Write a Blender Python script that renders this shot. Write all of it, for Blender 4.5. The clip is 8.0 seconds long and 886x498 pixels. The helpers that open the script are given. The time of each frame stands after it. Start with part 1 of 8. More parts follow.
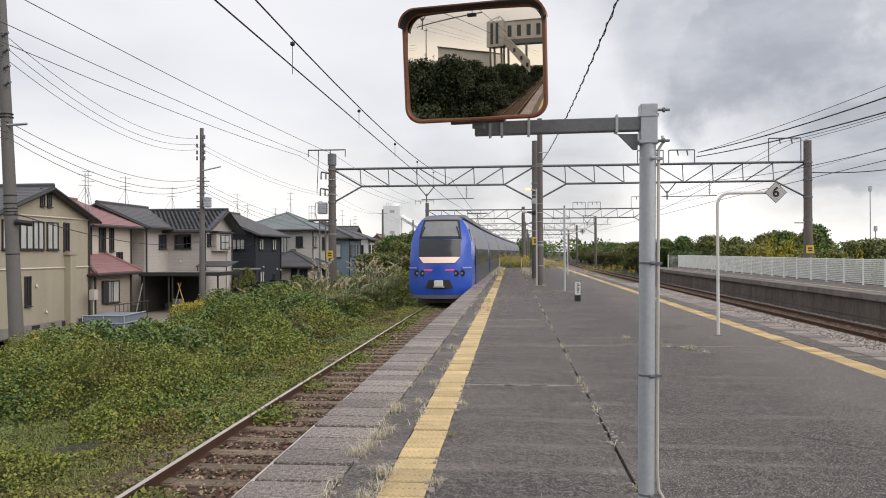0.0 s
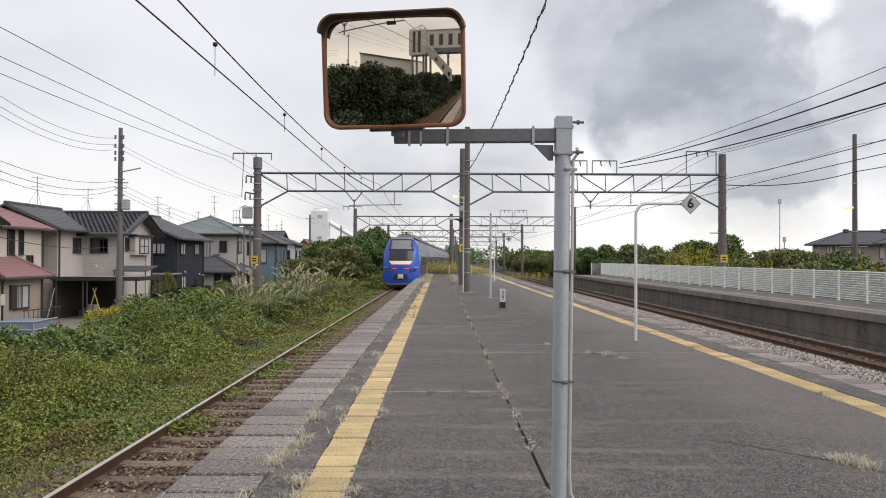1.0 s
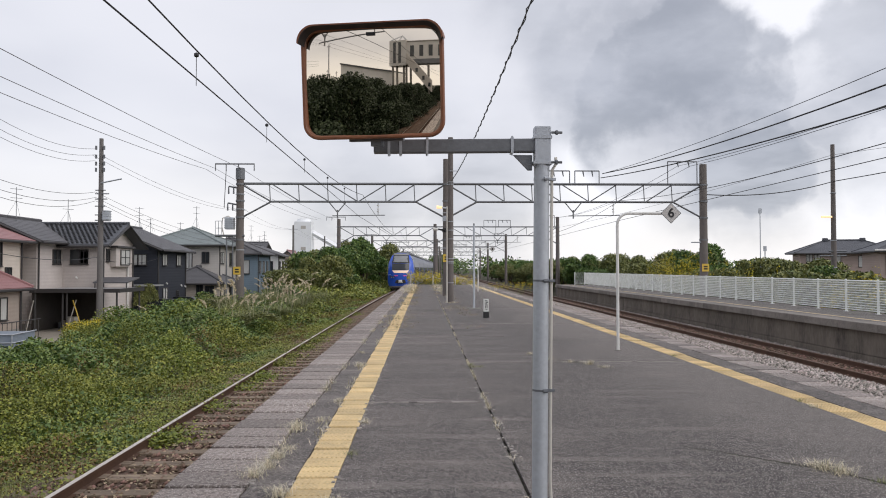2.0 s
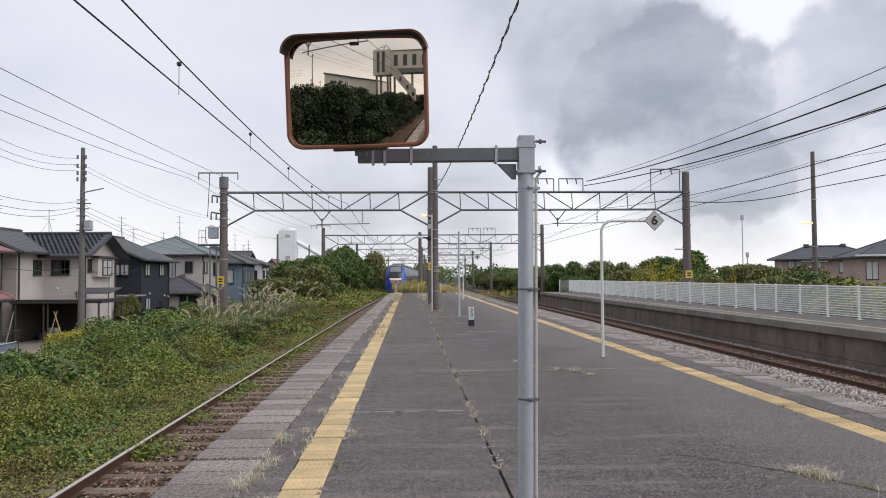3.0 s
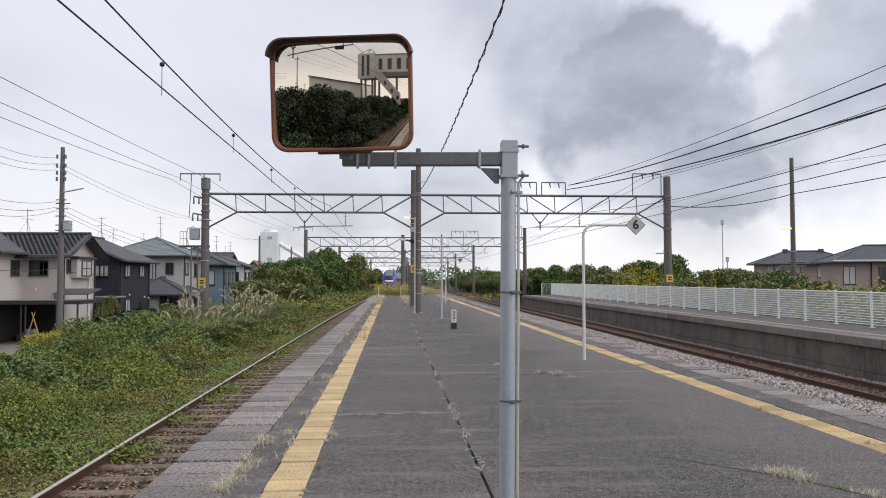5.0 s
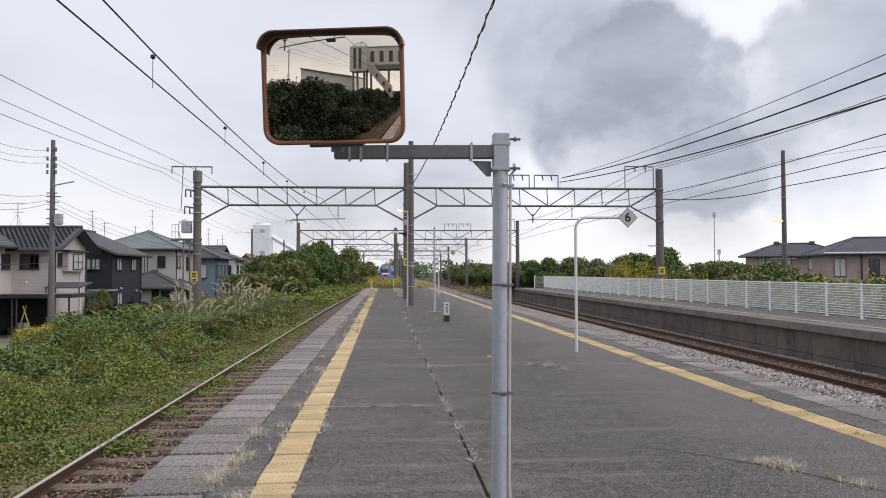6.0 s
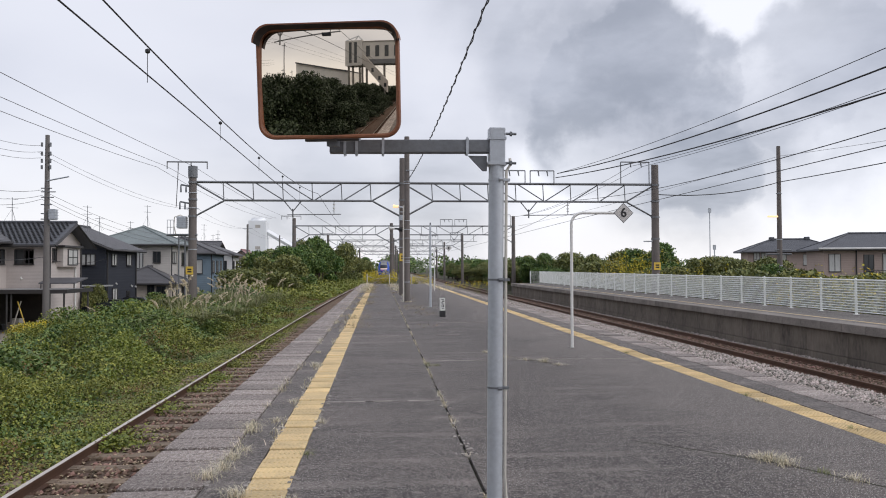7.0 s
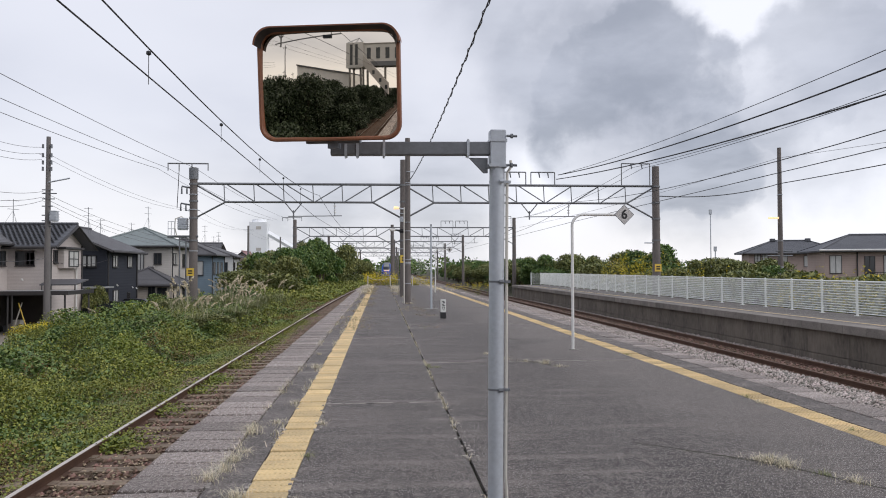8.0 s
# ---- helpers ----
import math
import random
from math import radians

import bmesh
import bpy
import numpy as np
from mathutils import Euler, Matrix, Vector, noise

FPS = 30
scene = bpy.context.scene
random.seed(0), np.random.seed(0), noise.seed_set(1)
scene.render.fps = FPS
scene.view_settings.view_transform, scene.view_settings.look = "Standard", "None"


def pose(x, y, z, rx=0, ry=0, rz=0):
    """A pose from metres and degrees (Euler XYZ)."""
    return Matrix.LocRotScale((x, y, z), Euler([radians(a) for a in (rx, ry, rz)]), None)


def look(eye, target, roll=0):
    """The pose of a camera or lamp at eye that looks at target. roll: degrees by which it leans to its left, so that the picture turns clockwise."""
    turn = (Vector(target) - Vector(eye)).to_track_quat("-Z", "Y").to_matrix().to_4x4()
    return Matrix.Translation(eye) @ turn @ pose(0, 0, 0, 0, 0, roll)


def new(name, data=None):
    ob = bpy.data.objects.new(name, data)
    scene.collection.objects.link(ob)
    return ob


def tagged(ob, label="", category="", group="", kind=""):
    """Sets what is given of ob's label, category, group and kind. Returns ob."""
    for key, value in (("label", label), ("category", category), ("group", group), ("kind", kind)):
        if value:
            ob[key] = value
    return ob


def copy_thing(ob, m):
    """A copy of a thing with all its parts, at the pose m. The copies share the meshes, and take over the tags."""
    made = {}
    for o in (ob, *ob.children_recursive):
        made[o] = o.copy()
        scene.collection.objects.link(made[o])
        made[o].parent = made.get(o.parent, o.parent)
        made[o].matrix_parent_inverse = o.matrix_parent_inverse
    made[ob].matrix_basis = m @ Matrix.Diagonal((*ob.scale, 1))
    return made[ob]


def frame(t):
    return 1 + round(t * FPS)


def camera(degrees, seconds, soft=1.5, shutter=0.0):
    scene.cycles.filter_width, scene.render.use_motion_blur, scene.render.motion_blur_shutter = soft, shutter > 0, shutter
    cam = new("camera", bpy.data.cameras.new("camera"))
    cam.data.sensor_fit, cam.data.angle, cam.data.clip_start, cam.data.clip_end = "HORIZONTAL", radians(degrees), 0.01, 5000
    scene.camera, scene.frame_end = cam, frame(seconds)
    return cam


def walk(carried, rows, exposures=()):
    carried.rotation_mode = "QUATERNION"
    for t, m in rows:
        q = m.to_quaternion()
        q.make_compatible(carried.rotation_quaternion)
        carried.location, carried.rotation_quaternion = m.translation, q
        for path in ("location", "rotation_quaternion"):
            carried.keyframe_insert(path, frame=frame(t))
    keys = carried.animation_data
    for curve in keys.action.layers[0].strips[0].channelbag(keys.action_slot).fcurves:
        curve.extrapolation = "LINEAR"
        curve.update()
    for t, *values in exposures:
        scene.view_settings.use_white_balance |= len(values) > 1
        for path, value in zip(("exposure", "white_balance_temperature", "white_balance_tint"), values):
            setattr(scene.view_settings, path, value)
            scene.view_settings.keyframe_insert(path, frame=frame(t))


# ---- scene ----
cam = camera(61.4, 8.0, soft=1.0)
PATH = [
    (0, (-0.031, 0.551, 1.574), (-0.214, 2.543, 1.581), -0.3),
    (0.1, (-0.029, 0.552, 1.574), (-0.169, 2.547, 1.581), -0.3),
    (0.2, (-0.028, 0.554, 1.574), (-0.130, 2.550, 1.580), -0.25),
    (0.3, (-0.027, 0.555, 1.573), (-0.100, 2.553, 1.579), -0.23),
    (0.5, (-0.025, 0.556, 1.573), (-0.056, 2.556, 1.579), -0.2),
    (1, (0.033, 0.546, 1.579), (0.041, 2.546, 1.603), 0.2),
    (1.5, (0.054, 0.531, 1.574), (0.083, 2.531, 1.613), 0.2),
    (3, (0.059, 0.536, 1.582), (0.15, 2.533, 1.655), -0.4),
    (3.5, (0.059, 0.517, 1.585), (0.166, 2.512, 1.664), -0.3),
    (4, (0.057, 0.509, 1.584), (0.174, 2.503, 1.667), -0.2),
    (4.5, (0.052, 0.505, 1.583), (0.179, 2.499, 1.667), -0.1),
    (6, (0.058, 0.484, 1.581), (0.214, 2.477, 1.642), -0.2),
    (6.5, (0.058, 0.491, 1.579), (0.222, 2.483, 1.632), -0.2),
    (7, (0.059, 0.489, 1.577), (0.226, 2.482, 1.626), -0.2),
    (7.5, (0.059, 0.491, 1.581), (0.226, 2.483, 1.631), -0.2),
    (8, (0.058, 0.486, 1.58), (0.223, 2.478, 1.633), -0.2),
]
walk(cam, [(t, look(eye, target, roll)) for t, eye, target, roll in PATH],
     exposures=[(0.0, 0.13, 6650, 10), (0.5, 0.11, 6600, 10), (1.5, 0.05, 6480, 11), (3.0, 0.0, 6300, 12), (8.0, 0.0, 6250, 12)])

# ---- light ----
SUN_EL, SUN_AZ = 38.0, 115.0     # azimuth from +y towards +x
world = bpy.data.worlds.new("overcast_sky")
scene.world = world
world.use_nodes = True


def build_sky(nt):
    """A Nishita sky behind broken cloud layers."""
    N, L = nt.nodes, nt.links
    N.clear()
    out = N.new("ShaderNodeOutputWorld")
    bg = N.new("ShaderNodeBackground")
    sky = N.new("ShaderNodeTexSky")
    sky.sky_type = 'NISHITA'
    sky.sun_disc = False
    sky.sun_elevation, sky.sun_rotation = radians(SUN_EL), radians(SUN_AZ)
    tc = N.new("ShaderNodeTexCoord")
    sep = N.new("ShaderNodeSeparateXYZ")
    L.new(tc.outputs["Generated"], sep.inputs[0])

    def math_node(op, a, b=None, clamp=False):
        m = N.new("ShaderNodeMath")
        m.operation, m.use_clamp = op, clamp
        for i, v in enumerate((a, b)):
            if v is None:
                continue
            if isinstance(v, (int, float)):
                m.inputs[i].default_value = v
            else:
                L.new(v, m.inputs[i])
        return m.outputs[0]

    def ramp(fac, a, b):
        m = N.new("ShaderNodeMapRange")
        m.interpolation_type = 'SMOOTHSTEP'
        m.inputs[1].default_value, m.inputs[2].default_value = a, b
        L.new(fac, m.inputs[0])
        return m.outputs[0]

    def mix(fac, a, b):
        m = N.new("ShaderNodeMix")
        m.data_type = 'RGBA'
        for s, v in ((m.inputs[0], fac), (m.inputs[6], a), (m.inputs[7], b)):
            if isinstance(v, (int, float)):
                s.default_value = v
            elif isinstance(v, tuple):
                s.default_value = (*v, 1)
            else:
                L.new(v, s)
        return m.outputs[2]

    def fbm(scale, detail, w, vec):
        n = N.new("ShaderNodeTexNoise")
        n.noise_dimensions = '4D'
        n.inputs["Scale"].default_value, n.inputs["Detail"].default_value, n.inputs["W"].default_value = scale, detail, w
        n.inputs["Roughness"].default_value = 0.55
        L.new(vec, n.inputs["Vector"])
        return n

    # cloud base as a ceiling seen in perspective
    zc = math_node('ADD', math_node('MAXIMUM', sep.outputs[2], 0.0), 0.22)
    comb = N.new("ShaderNodeCombineXYZ")
    L.new(math_node('DIVIDE', sep.outputs[0], zc), comb.inputs[0])
    L.new(math_node('DIVIDE', sep.outputs[1], zc), comb.inputs[1])
    broad = fbm(0.7, 3, 1.3, comb.outputs[0]).outputs[0]
    fine = fbm(2.4, 8, 4.1, comb.outputs[0])
    # heavy cloud bank ahead to the right, its outline broken by noise
    wob = N.new("ShaderNodeVectorMath")
    wob.operation = 'MULTIPLY_ADD'
    puff = fbm(7.0, 8, 2.2, tc.outputs["Generated"])
    L.new(puff.outputs["Color"], wob.inputs[0])
    wob.inputs[1].default_value = (0.17, 0.17, 0.17)
    L.new(tc.outputs["Generated"], wob.inputs[2])

    def bank(az, el, r0, r1):
        a, e = radians(az), radians(el)
        c = Vector((math.sin(a) * math.cos(e), math.cos(a) * math.cos(e), math.sin(e))) + Vector((0.085, 0.085, 0.085))
        d = N.new("ShaderNodeVectorMath")
        d.operation = 'DISTANCE'
        L.new(wob.outputs[0], d.inputs[0])
        d.inputs[1].default_value = c
        return ramp(d.outputs["Value"], r1, r0)

    low_bank = math_node('MAXIMUM', bank(-5, 4.5, 0.03, 0.15), bank(4, 4.5, 0.03, 0.15))
    heavy = math_node('MULTIPLY', low_bank, 0.6)
    for az, el, r0, r1, weight in ((18.5, 12.5, 0.112, 0.14, 1.0), (22.5, 9.5, 0.088, 0.115, 1.0), (13.5, 16.0, 0.07, 0.13, 0.75), (23.5, 13.0, 0.072, 0.092, 0.95), (22.0, 5.5, 0.03, 0.11, 0.6),
                                   (11.0, 20.5, 0.06, 0.15, 0.65), (31.5, 13.5, 0.075, 0.1, 0.7), (33.5, 9.5, 0.05, 0.12, 0.5), (37.0, 16.0, 0.08, 0.14, 0.6), (28.0, 8.5, 0.02, 0.09, 0.55)):
        heavy = math_node('MAXIMUM', heavy, math_node('MULTIPLY', bank(az, el, r0, r1), weight))
    gap = math_node('MULTIPLY', ramp(puff.outputs[0], 0.5, 0.66), 0.6)
    heavy = math_node('MULTIPLY', heavy, math_node('SUBTRACT', 1.0, gap))
    veil = mix(ramp(broad, 0.3, 0.7), (0.64, 0.655, 0.72), (0.88, 0.885, 0.93))
    veil = mix(math_node('MULTIPLY', ramp(fine.outputs[0], 0.35, 0.7), 0.25), veil, (0.95, 0.95, 0.98))
    low = ramp(sep.outputs[2], 0.22, 0.0)
    veil = mix(math_node('MULTIPLY', low, 0.85), veil, (1.12, 1.09, 1.06))
    for az, el, r0, r1 in ((27, 18, 0.05, 0.16), (13.5, 7, 0.03, 0.12), (33, 4, 0.04, 0.16)):    # thinner, brighter breaks
        veil = mix(math_node('MULTIPLY', bank(az, el, r0, r1), 0.85), veil, (1.10, 1.10, 1.13))
    cloud = mix(math_node('MULTIPLY', heavy, 0.84), veil, mix(ramp(fine.outputs[0], 0.35, 0.65), (0.325, 0.35, 0.405), (0.525, 0.55, 0.615)))
    blue = mix(1.0, (0, 0, 0), sky.outputs[0])
    scaled = N.new("ShaderNodeVectorMath")
    scaled.operation = 'SCALE'
    L.new(blue, scaled.inputs[0])
    scaled.inputs["Scale"].default_value = 0.1
    final = mix(0.9, scaled.outputs[0], cloud)
    L.new(final, bg.inputs[0])
    bg.inputs[1].default_value = 1.0
    L.new(bg.outputs[0], out.inputs[0])


build_sky(world.node_tree)
sun = new("sun", bpy.data.lights.new("sun", 'SUN'))
sun.data.energy, sun.data.angle, sun.data.color = 1.3, radians(50), (1.0, 0.95, 0.88)
_a, _e = radians(SUN_AZ), radians(SUN_EL)
sun.matrix_world = look((math.sin(_a) * math.cos(_e) * 60, math.cos(_a) * math.cos(_e) * 60, math.sin(_e) * 60), (0, 0, 0))


# ---- materials ----
def mat(name, c, rough=0.8, metal=0.0, vary=0.3, s1=1.2, s2=40.0, bump=0.3, dist=0.006, c2=None, rand=0.0, island=0.0, detail=6.0, stretch=(1, 1, 1), speck=None, spec=0.5):
    """Principled surface: colour c varied towards c2 at two scales, fine relief, optional variation per object or per loose piece."""
    m = bpy.data.materials.new(name)
    m.use_nodes = True
    N, L = m.node_tree.nodes, m.node_tree.links
    b = N["Principled BSDF"]
    b.inputs["Roughness"].default_value, b.inputs["Metallic"].default_value = rough, metal
    b.inputs["Specular IOR Level"].default_value = spec
    tc, oi = N.new("ShaderNodeTexCoord"), N.new("ShaderNodeObjectInfo")
    off = N.new("ShaderNodeVectorMath")
    off.operation = 'MULTIPLY_ADD'
    comb = N.new("ShaderNodeCombineXYZ")
    for i in range(3):
        L.new(oi.outputs["Random"], comb.inputs[i])
    L.new(comb.outputs[0], off.inputs[0])
    off.inputs[1].default_value = (37, 51, 23) if rand else (0, 0, 0)
    st = N.new("ShaderNodeVectorMath")
    st.operation = 'MULTIPLY'
    L.new(tc.outputs["Object"], st.inputs[0])
    st.inputs[1].default_value = stretch
    L.new(st.outputs[0], off.inputs[2])

    def noise_node(scale):
        n = N.new("ShaderNodeTexNoise")
        n.inputs["Scale"].default_value, n.inputs["Detail"].default_value, n.inputs["Roughness"].default_value = scale, detail, 0.6
        L.new(off.outputs[0], n.inputs["Vector"])
        return n.outputs[0]

    def mixed(fac, a, bcol, amount=1.0):
        r = N.new("ShaderNodeMapRange")
        r.inputs[1].default_value, r.inputs[2].default_value, r.inputs[4].default_value = 0.3, 0.7, amount
        L.new(fac, r.inputs[0])
        x = N.new("ShaderNodeMix")
        x.data_type = 'RGBA'
        L.new(r.outputs[0], x.inputs[0])
        for s, v in ((x.inputs[6], a), (x.inputs[7], bcol)):
            if isinstance(v, tuple):
                s.default_value = (*v, 1)
            else:
                L.new(v, s)
        return x.outputs[2]

    big, small = noise_node(s1), noise_node(s2)
    c2 = c2 or tuple(v * (1 - vary * 1.3) for v in c)
    col = mixed(big, c, c2)
    col = mixed(small, col, tuple(min(1, v * (1 + vary)) for v in c), 0.5)
    if speck:
        fine = noise_node(speck[1])
        r = N.new("ShaderNodeMapRange")
        r.inputs[1].default_value, r.inputs[2].default_value = speck[2], speck[2] + 0.06
        L.new(fine, r.inputs[0])
        x = N.new("ShaderNodeMix")
        x.data_type = 'RGBA'
        L.new(r.outputs[0], x.inputs[0])
        L.new(col, x.inputs[6])
        x.inputs[7].default_value = (*speck[0], 1)
        col = x.outputs[2]
    if rand or island:
        hs = N.new("ShaderNodeHueSaturation")
        r = N.new("ShaderNodeMapRange")
        amount = rand or island
        r.inputs[3].default_value, r.inputs[4].default_value = 1 - amount, 1 + amount
        if island:
            L.new(N.new("ShaderNodeNewGeometry").outputs["Random Per Island"], r.inputs[0])
        else:
            L.new(oi.outputs["Random"], r.inputs[0])
        L.new(r.outputs[0], hs.inputs["Value"])
        if island:
            h = N.new("ShaderNodeMapRange")
            h.inputs[3].default_value, h.inputs[4].default_value = 0.5 + island * 0.06, 0.5 - island * 0.06
            L.new(r.inputs[0].links[0].from_socket, h.inputs[0])
            L.new(h.outputs[0], hs.inputs["Hue"])
        L.new(col, hs.inputs["Color"])
        col = hs.outputs[0]
    L.new(col, b.inputs["Base Color"])
    if bump:
        bn = N.new("ShaderNodeBump")
        bn.inputs["Strength"].default_value, bn.inputs["Distance"].default_value = bump, dist
        L.new(small, bn.inputs["Height"])
        L.new(bn.outputs[0], b.inputs["Normal"])
    return m


def glow(name, c, strength):
    m = bpy.data.materials.new(name)
    m.use_nodes = True
    b = m.node_tree.nodes["Principled BSDF"]
    b.inputs["Base Color"].default_value = (*c, 1)
    b.inputs["Emission Color"].default_value = (*c, 1)
    b.inputs["Emission Strength"].default_value = strength
    return m


M_LAMPLIT = glow("lit_amber_lamp", (1.0, 0.66, 0.34), 0.9)


def asphalt(name, c, dark, dust, grit, streak, rand=0.0, worn=False):
    """Worn asphalt: stains, dusty streaks across the walk, pale stones showing in the surface."""
    m = mat(name, c, 0.85, vary=0.3, s1=0.5, s2=25, c2=dark, bump=0.0)
    N, L = m.node_tree.nodes, m.node_tree.links
    b = N["Principled BSDF"]
    tc = N.new("ShaderNodeTexCoord")

    def tex(scale, detail, stretch):
        v = N.new("ShaderNodeVectorMath")
        v.operation = 'MULTIPLY'
        L.new(tc.outputs["Object"], v.inputs[0])
        v.inputs[1].default_value = stretch
        n = N.new("ShaderNodeTexNoise")
        n.inputs["Scale"].default_value, n.inputs["Detail"].default_value = scale, detail
        L.new(v.outputs[0], n.inputs["Vector"])
        return n.outputs[0]

    def over(fac, lo, hi, amount, col, under):
        r = N.new("ShaderNodeMapRange")
        r.inputs[1].default_value, r.inputs[2].default_value, r.inputs[4].default_value = lo, hi, amount
        L.new(fac, r.inputs[0])
        x = N.new("ShaderNodeMix")
        x.data_type = 'RGBA'
        L.new(r.outputs[0], x.inputs[0])
        L.new(under, x.inputs[6])
        x.inputs[7].default_value = (*col, 1)
        return x.outputs[2]

    col = b.inputs["Base Color"].links[0].from_socket
    col = over(tex(0.33, 3, (1, 1, 1)), 0.44, 0.58, 0.75, dark, col)
    col = over(tex(1.0, 4, (0.5, 2.6, 1)), 0.54, 0.70, streak, tuple(v * 1.35 for v in dust), col)
    col = over(tex(1.7, 6, (1, 1, 1)), 0.5, 0.68, 0.75, dark, col)
    if worn:                                        # smooth dark middle, gritty paler outer third
        sp, ad = N.new("ShaderNodeSeparateXYZ"), N.new("ShaderNodeMath")
        L.new(tc.outputs["Object"], sp.inputs[0])
        ad.operation = 'MULTIPLY_ADD'
        L.new(tex(0.8, 5, (1, 1, 1)), ad.inputs[0])
        ad.inputs[1].default_value = 2.4
        L.new(sp.outputs[0], ad.inputs[2])
        col = over(ad.outputs[0], 1.9, 2.6, 0.6, dark, col)
        col = over(ad.outputs[0], 3.9, 4.9, 0.55, tuple(v * 0.95 for v in dust), col)
    col = over(tex(0.9, 6, (0.35, 3.6, 1)), 0.56, 0.66, streak * 0.6, tuple(v * 1.35 for v in dust), col)
    col = over(tex(2.3, 6, (0.4, 3.0, 1)), 0.56, 0.66, streak * 0.35, tuple(v * 0.6 for v in dark), col)
    col = over(tex(11, 4, (1, 1, 1)), 0.5, 0.70, 0.6, dust, col)
    col = over(tex(34, 3, (1, 1, 1)), 0.53, 0.62, 0.5, tuple(v * 1.45 for v in dust), col)
    col = over(tex(27, 3, (1.1, 0.9, 1)), 0.54, 0.62, 0.55, tuple(v * 0.7 for v in dark), col)
    g1, g2 = tex(95, 1, (1, 1, 1)), tex(110, 2, (1, 1, 1))
    col = over(g2, 0.44, 0.32, 0.9, tuple(v * 0.3 for v in dark), col)
    col = over(g1, 0.61, 0.67, 0.95, grit, col)
    if rand:
        hs, r = N.new("ShaderNodeHueSaturation"), N.new("ShaderNodeMapRange")
        r.inputs[3].default_value, r.inputs[4].default_value = 1 - rand, 1 + rand
        L.new(N.new("ShaderNodeObjectInfo").outputs["Random"], r.inputs[0])
        L.new(r.outputs[0], hs.inputs["Value"])
        L.new(col, hs.inputs["Color"])
        col = hs.outputs[0]
    L.new(col, b.inputs["Base Color"])
    bn = N.new("ShaderNodeBump")
    bn.inputs["Strength"].default_value, bn.inputs["Distance"].default_value = 0.9, 0.008
    L.new(g2, bn.inputs["Height"])
    L.new(bn.outputs[0], b.inputs["Normal"])
    return m


M_ASPH = asphalt("worn_asphalt", (0.112, 0.093, 0.085), (0.041, 0.034, 0.032), (0.195, 0.169, 0.152), (0.66, 0.63, 0.59), 0.6, worn=True)
M_ASPH2 = asphalt("old_asphalt_strip", (0.135, 0.117, 0.108), (0.07, 0.06, 0.056), (0.25, 0.22, 0.20), (0.36, 0.34, 0.32), 0.5)
M_COPE = asphalt("exposed_aggregate_coping", (0.29, 0.24, 0.215), (0.09, 0.075, 0.07), (0.39, 0.345, 0.32), (0.78, 0.73, 0.68), 0.4, 0.30)
M_CONC = mat("weathered_concrete", (0.30, 0.285, 0.26), 0.85, vary=0.3, s1=0.8, s2=18, c2=(0.17, 0.16, 0.145), bump=0.4)
M_WALL2 = mat("stained_platform_wall", (0.175, 0.148, 0.122), 0.88, vary=0.45, s1=1.1, s2=12, c2=(0.042, 0.036, 0.03), bump=0.5, stretch=(1, 1, 0.35), rand=0.1)
M_YEL = mat("yellow_tactile_paint", (0.70, 0.53, 0.27), 0.7, vary=0.4, s1=2.2, s2=45, c2=(0.40, 0.30, 0.17), bump=0.5, dist=0.004, rand=0.16)
# soil colour lowered, so that shade between the weeds is put into it
M_SOIL = mat("soil_and_dry_grass", (0.05, 0.043, 0.024), 0.95, vary=0.5, s1=0.35, s2=9, c2=(0.035, 0.042, 0.014), bump=0.8, dist=0.05)
M_BALB = mat("rusty_ballast", (0.12, 0.078, 0.056), 0.95, vary=0.5, s1=1.2, s2=38, c2=(0.09, 0.06, 0.045), bump=1.0, dist=0.03)
M_BALG = mat("grey_ballast", (0.20, 0.165, 0.14), 0.95, vary=0.5, s1=1.2, s2=30, c2=(0.12, 0.105, 0.095), bump=1.0, dist=0.03)
M_STONE_G = mat("grey_ballast_stone", (0.38, 0.35, 0.32), 0.9, vary=0.4, s1=3, s2=60, c2=(0.23, 0.18, 0.15), island=0.7)
M_STONE_B = mat("rusty_ballast_stone", (0.215, 0.145, 0.105), 0.9, vary=0.4, s1=3, s2=60, c2=(0.13, 0.085, 0.06), island=0.5)
M_RAIL = mat("rusty_rail_side", (0.115, 0.062, 0.04), 0.75, 0.3, vary=0.35, s1=3, s2=50, c2=(0.07, 0.04, 0.028))
M_RAILTOP = mat("polished_rail_head", (0.66, 0.58, 0.50), 0.3, 0.9, vary=0.2, s1=3, s2=60, bump=0.05)
M_RAILOLD = mat("rusted_rail_head", (0.16, 0.095, 0.065), 0.6, 0.4, vary=0.3, s1=3, s2=60, bump=0.1)
M_SLEEP = mat("weathered_sleeper", (0.27, 0.208, 0.148), 0.9, vary=0.4, s1=4, s2=25, c2=(0.085, 0.06, 0.048), bump=0.7, stretch=(0.3, 2, 2), rand=0.2)
M_STEEL = mat("galvanised_steel", (0.50, 0.53, 0.57), 0.5, 0.35, vary=0.15, s1=4, s2=40, bump=0.1)
M_DSTEEL = mat("grey_painted_steel", (0.19, 0.20, 0.215), 0.6, 0.25, vary=0.25, s1=4, s2=40, bump=0.15)
M_GANTRY = mat("gantry_steel", (0.20, 0.205, 0.215), 0.6, 0.3, vary=0.2, s1=3, s2=20, bump=0.1)
M_POST = mat("aged_concrete_post", (0.16, 0.14, 0.13), 0.85, vary=0.35, s1=2, s2=30, c2=(0.10, 0.088, 0.082), bump=0.3, stretch=(1, 1, 0.3))
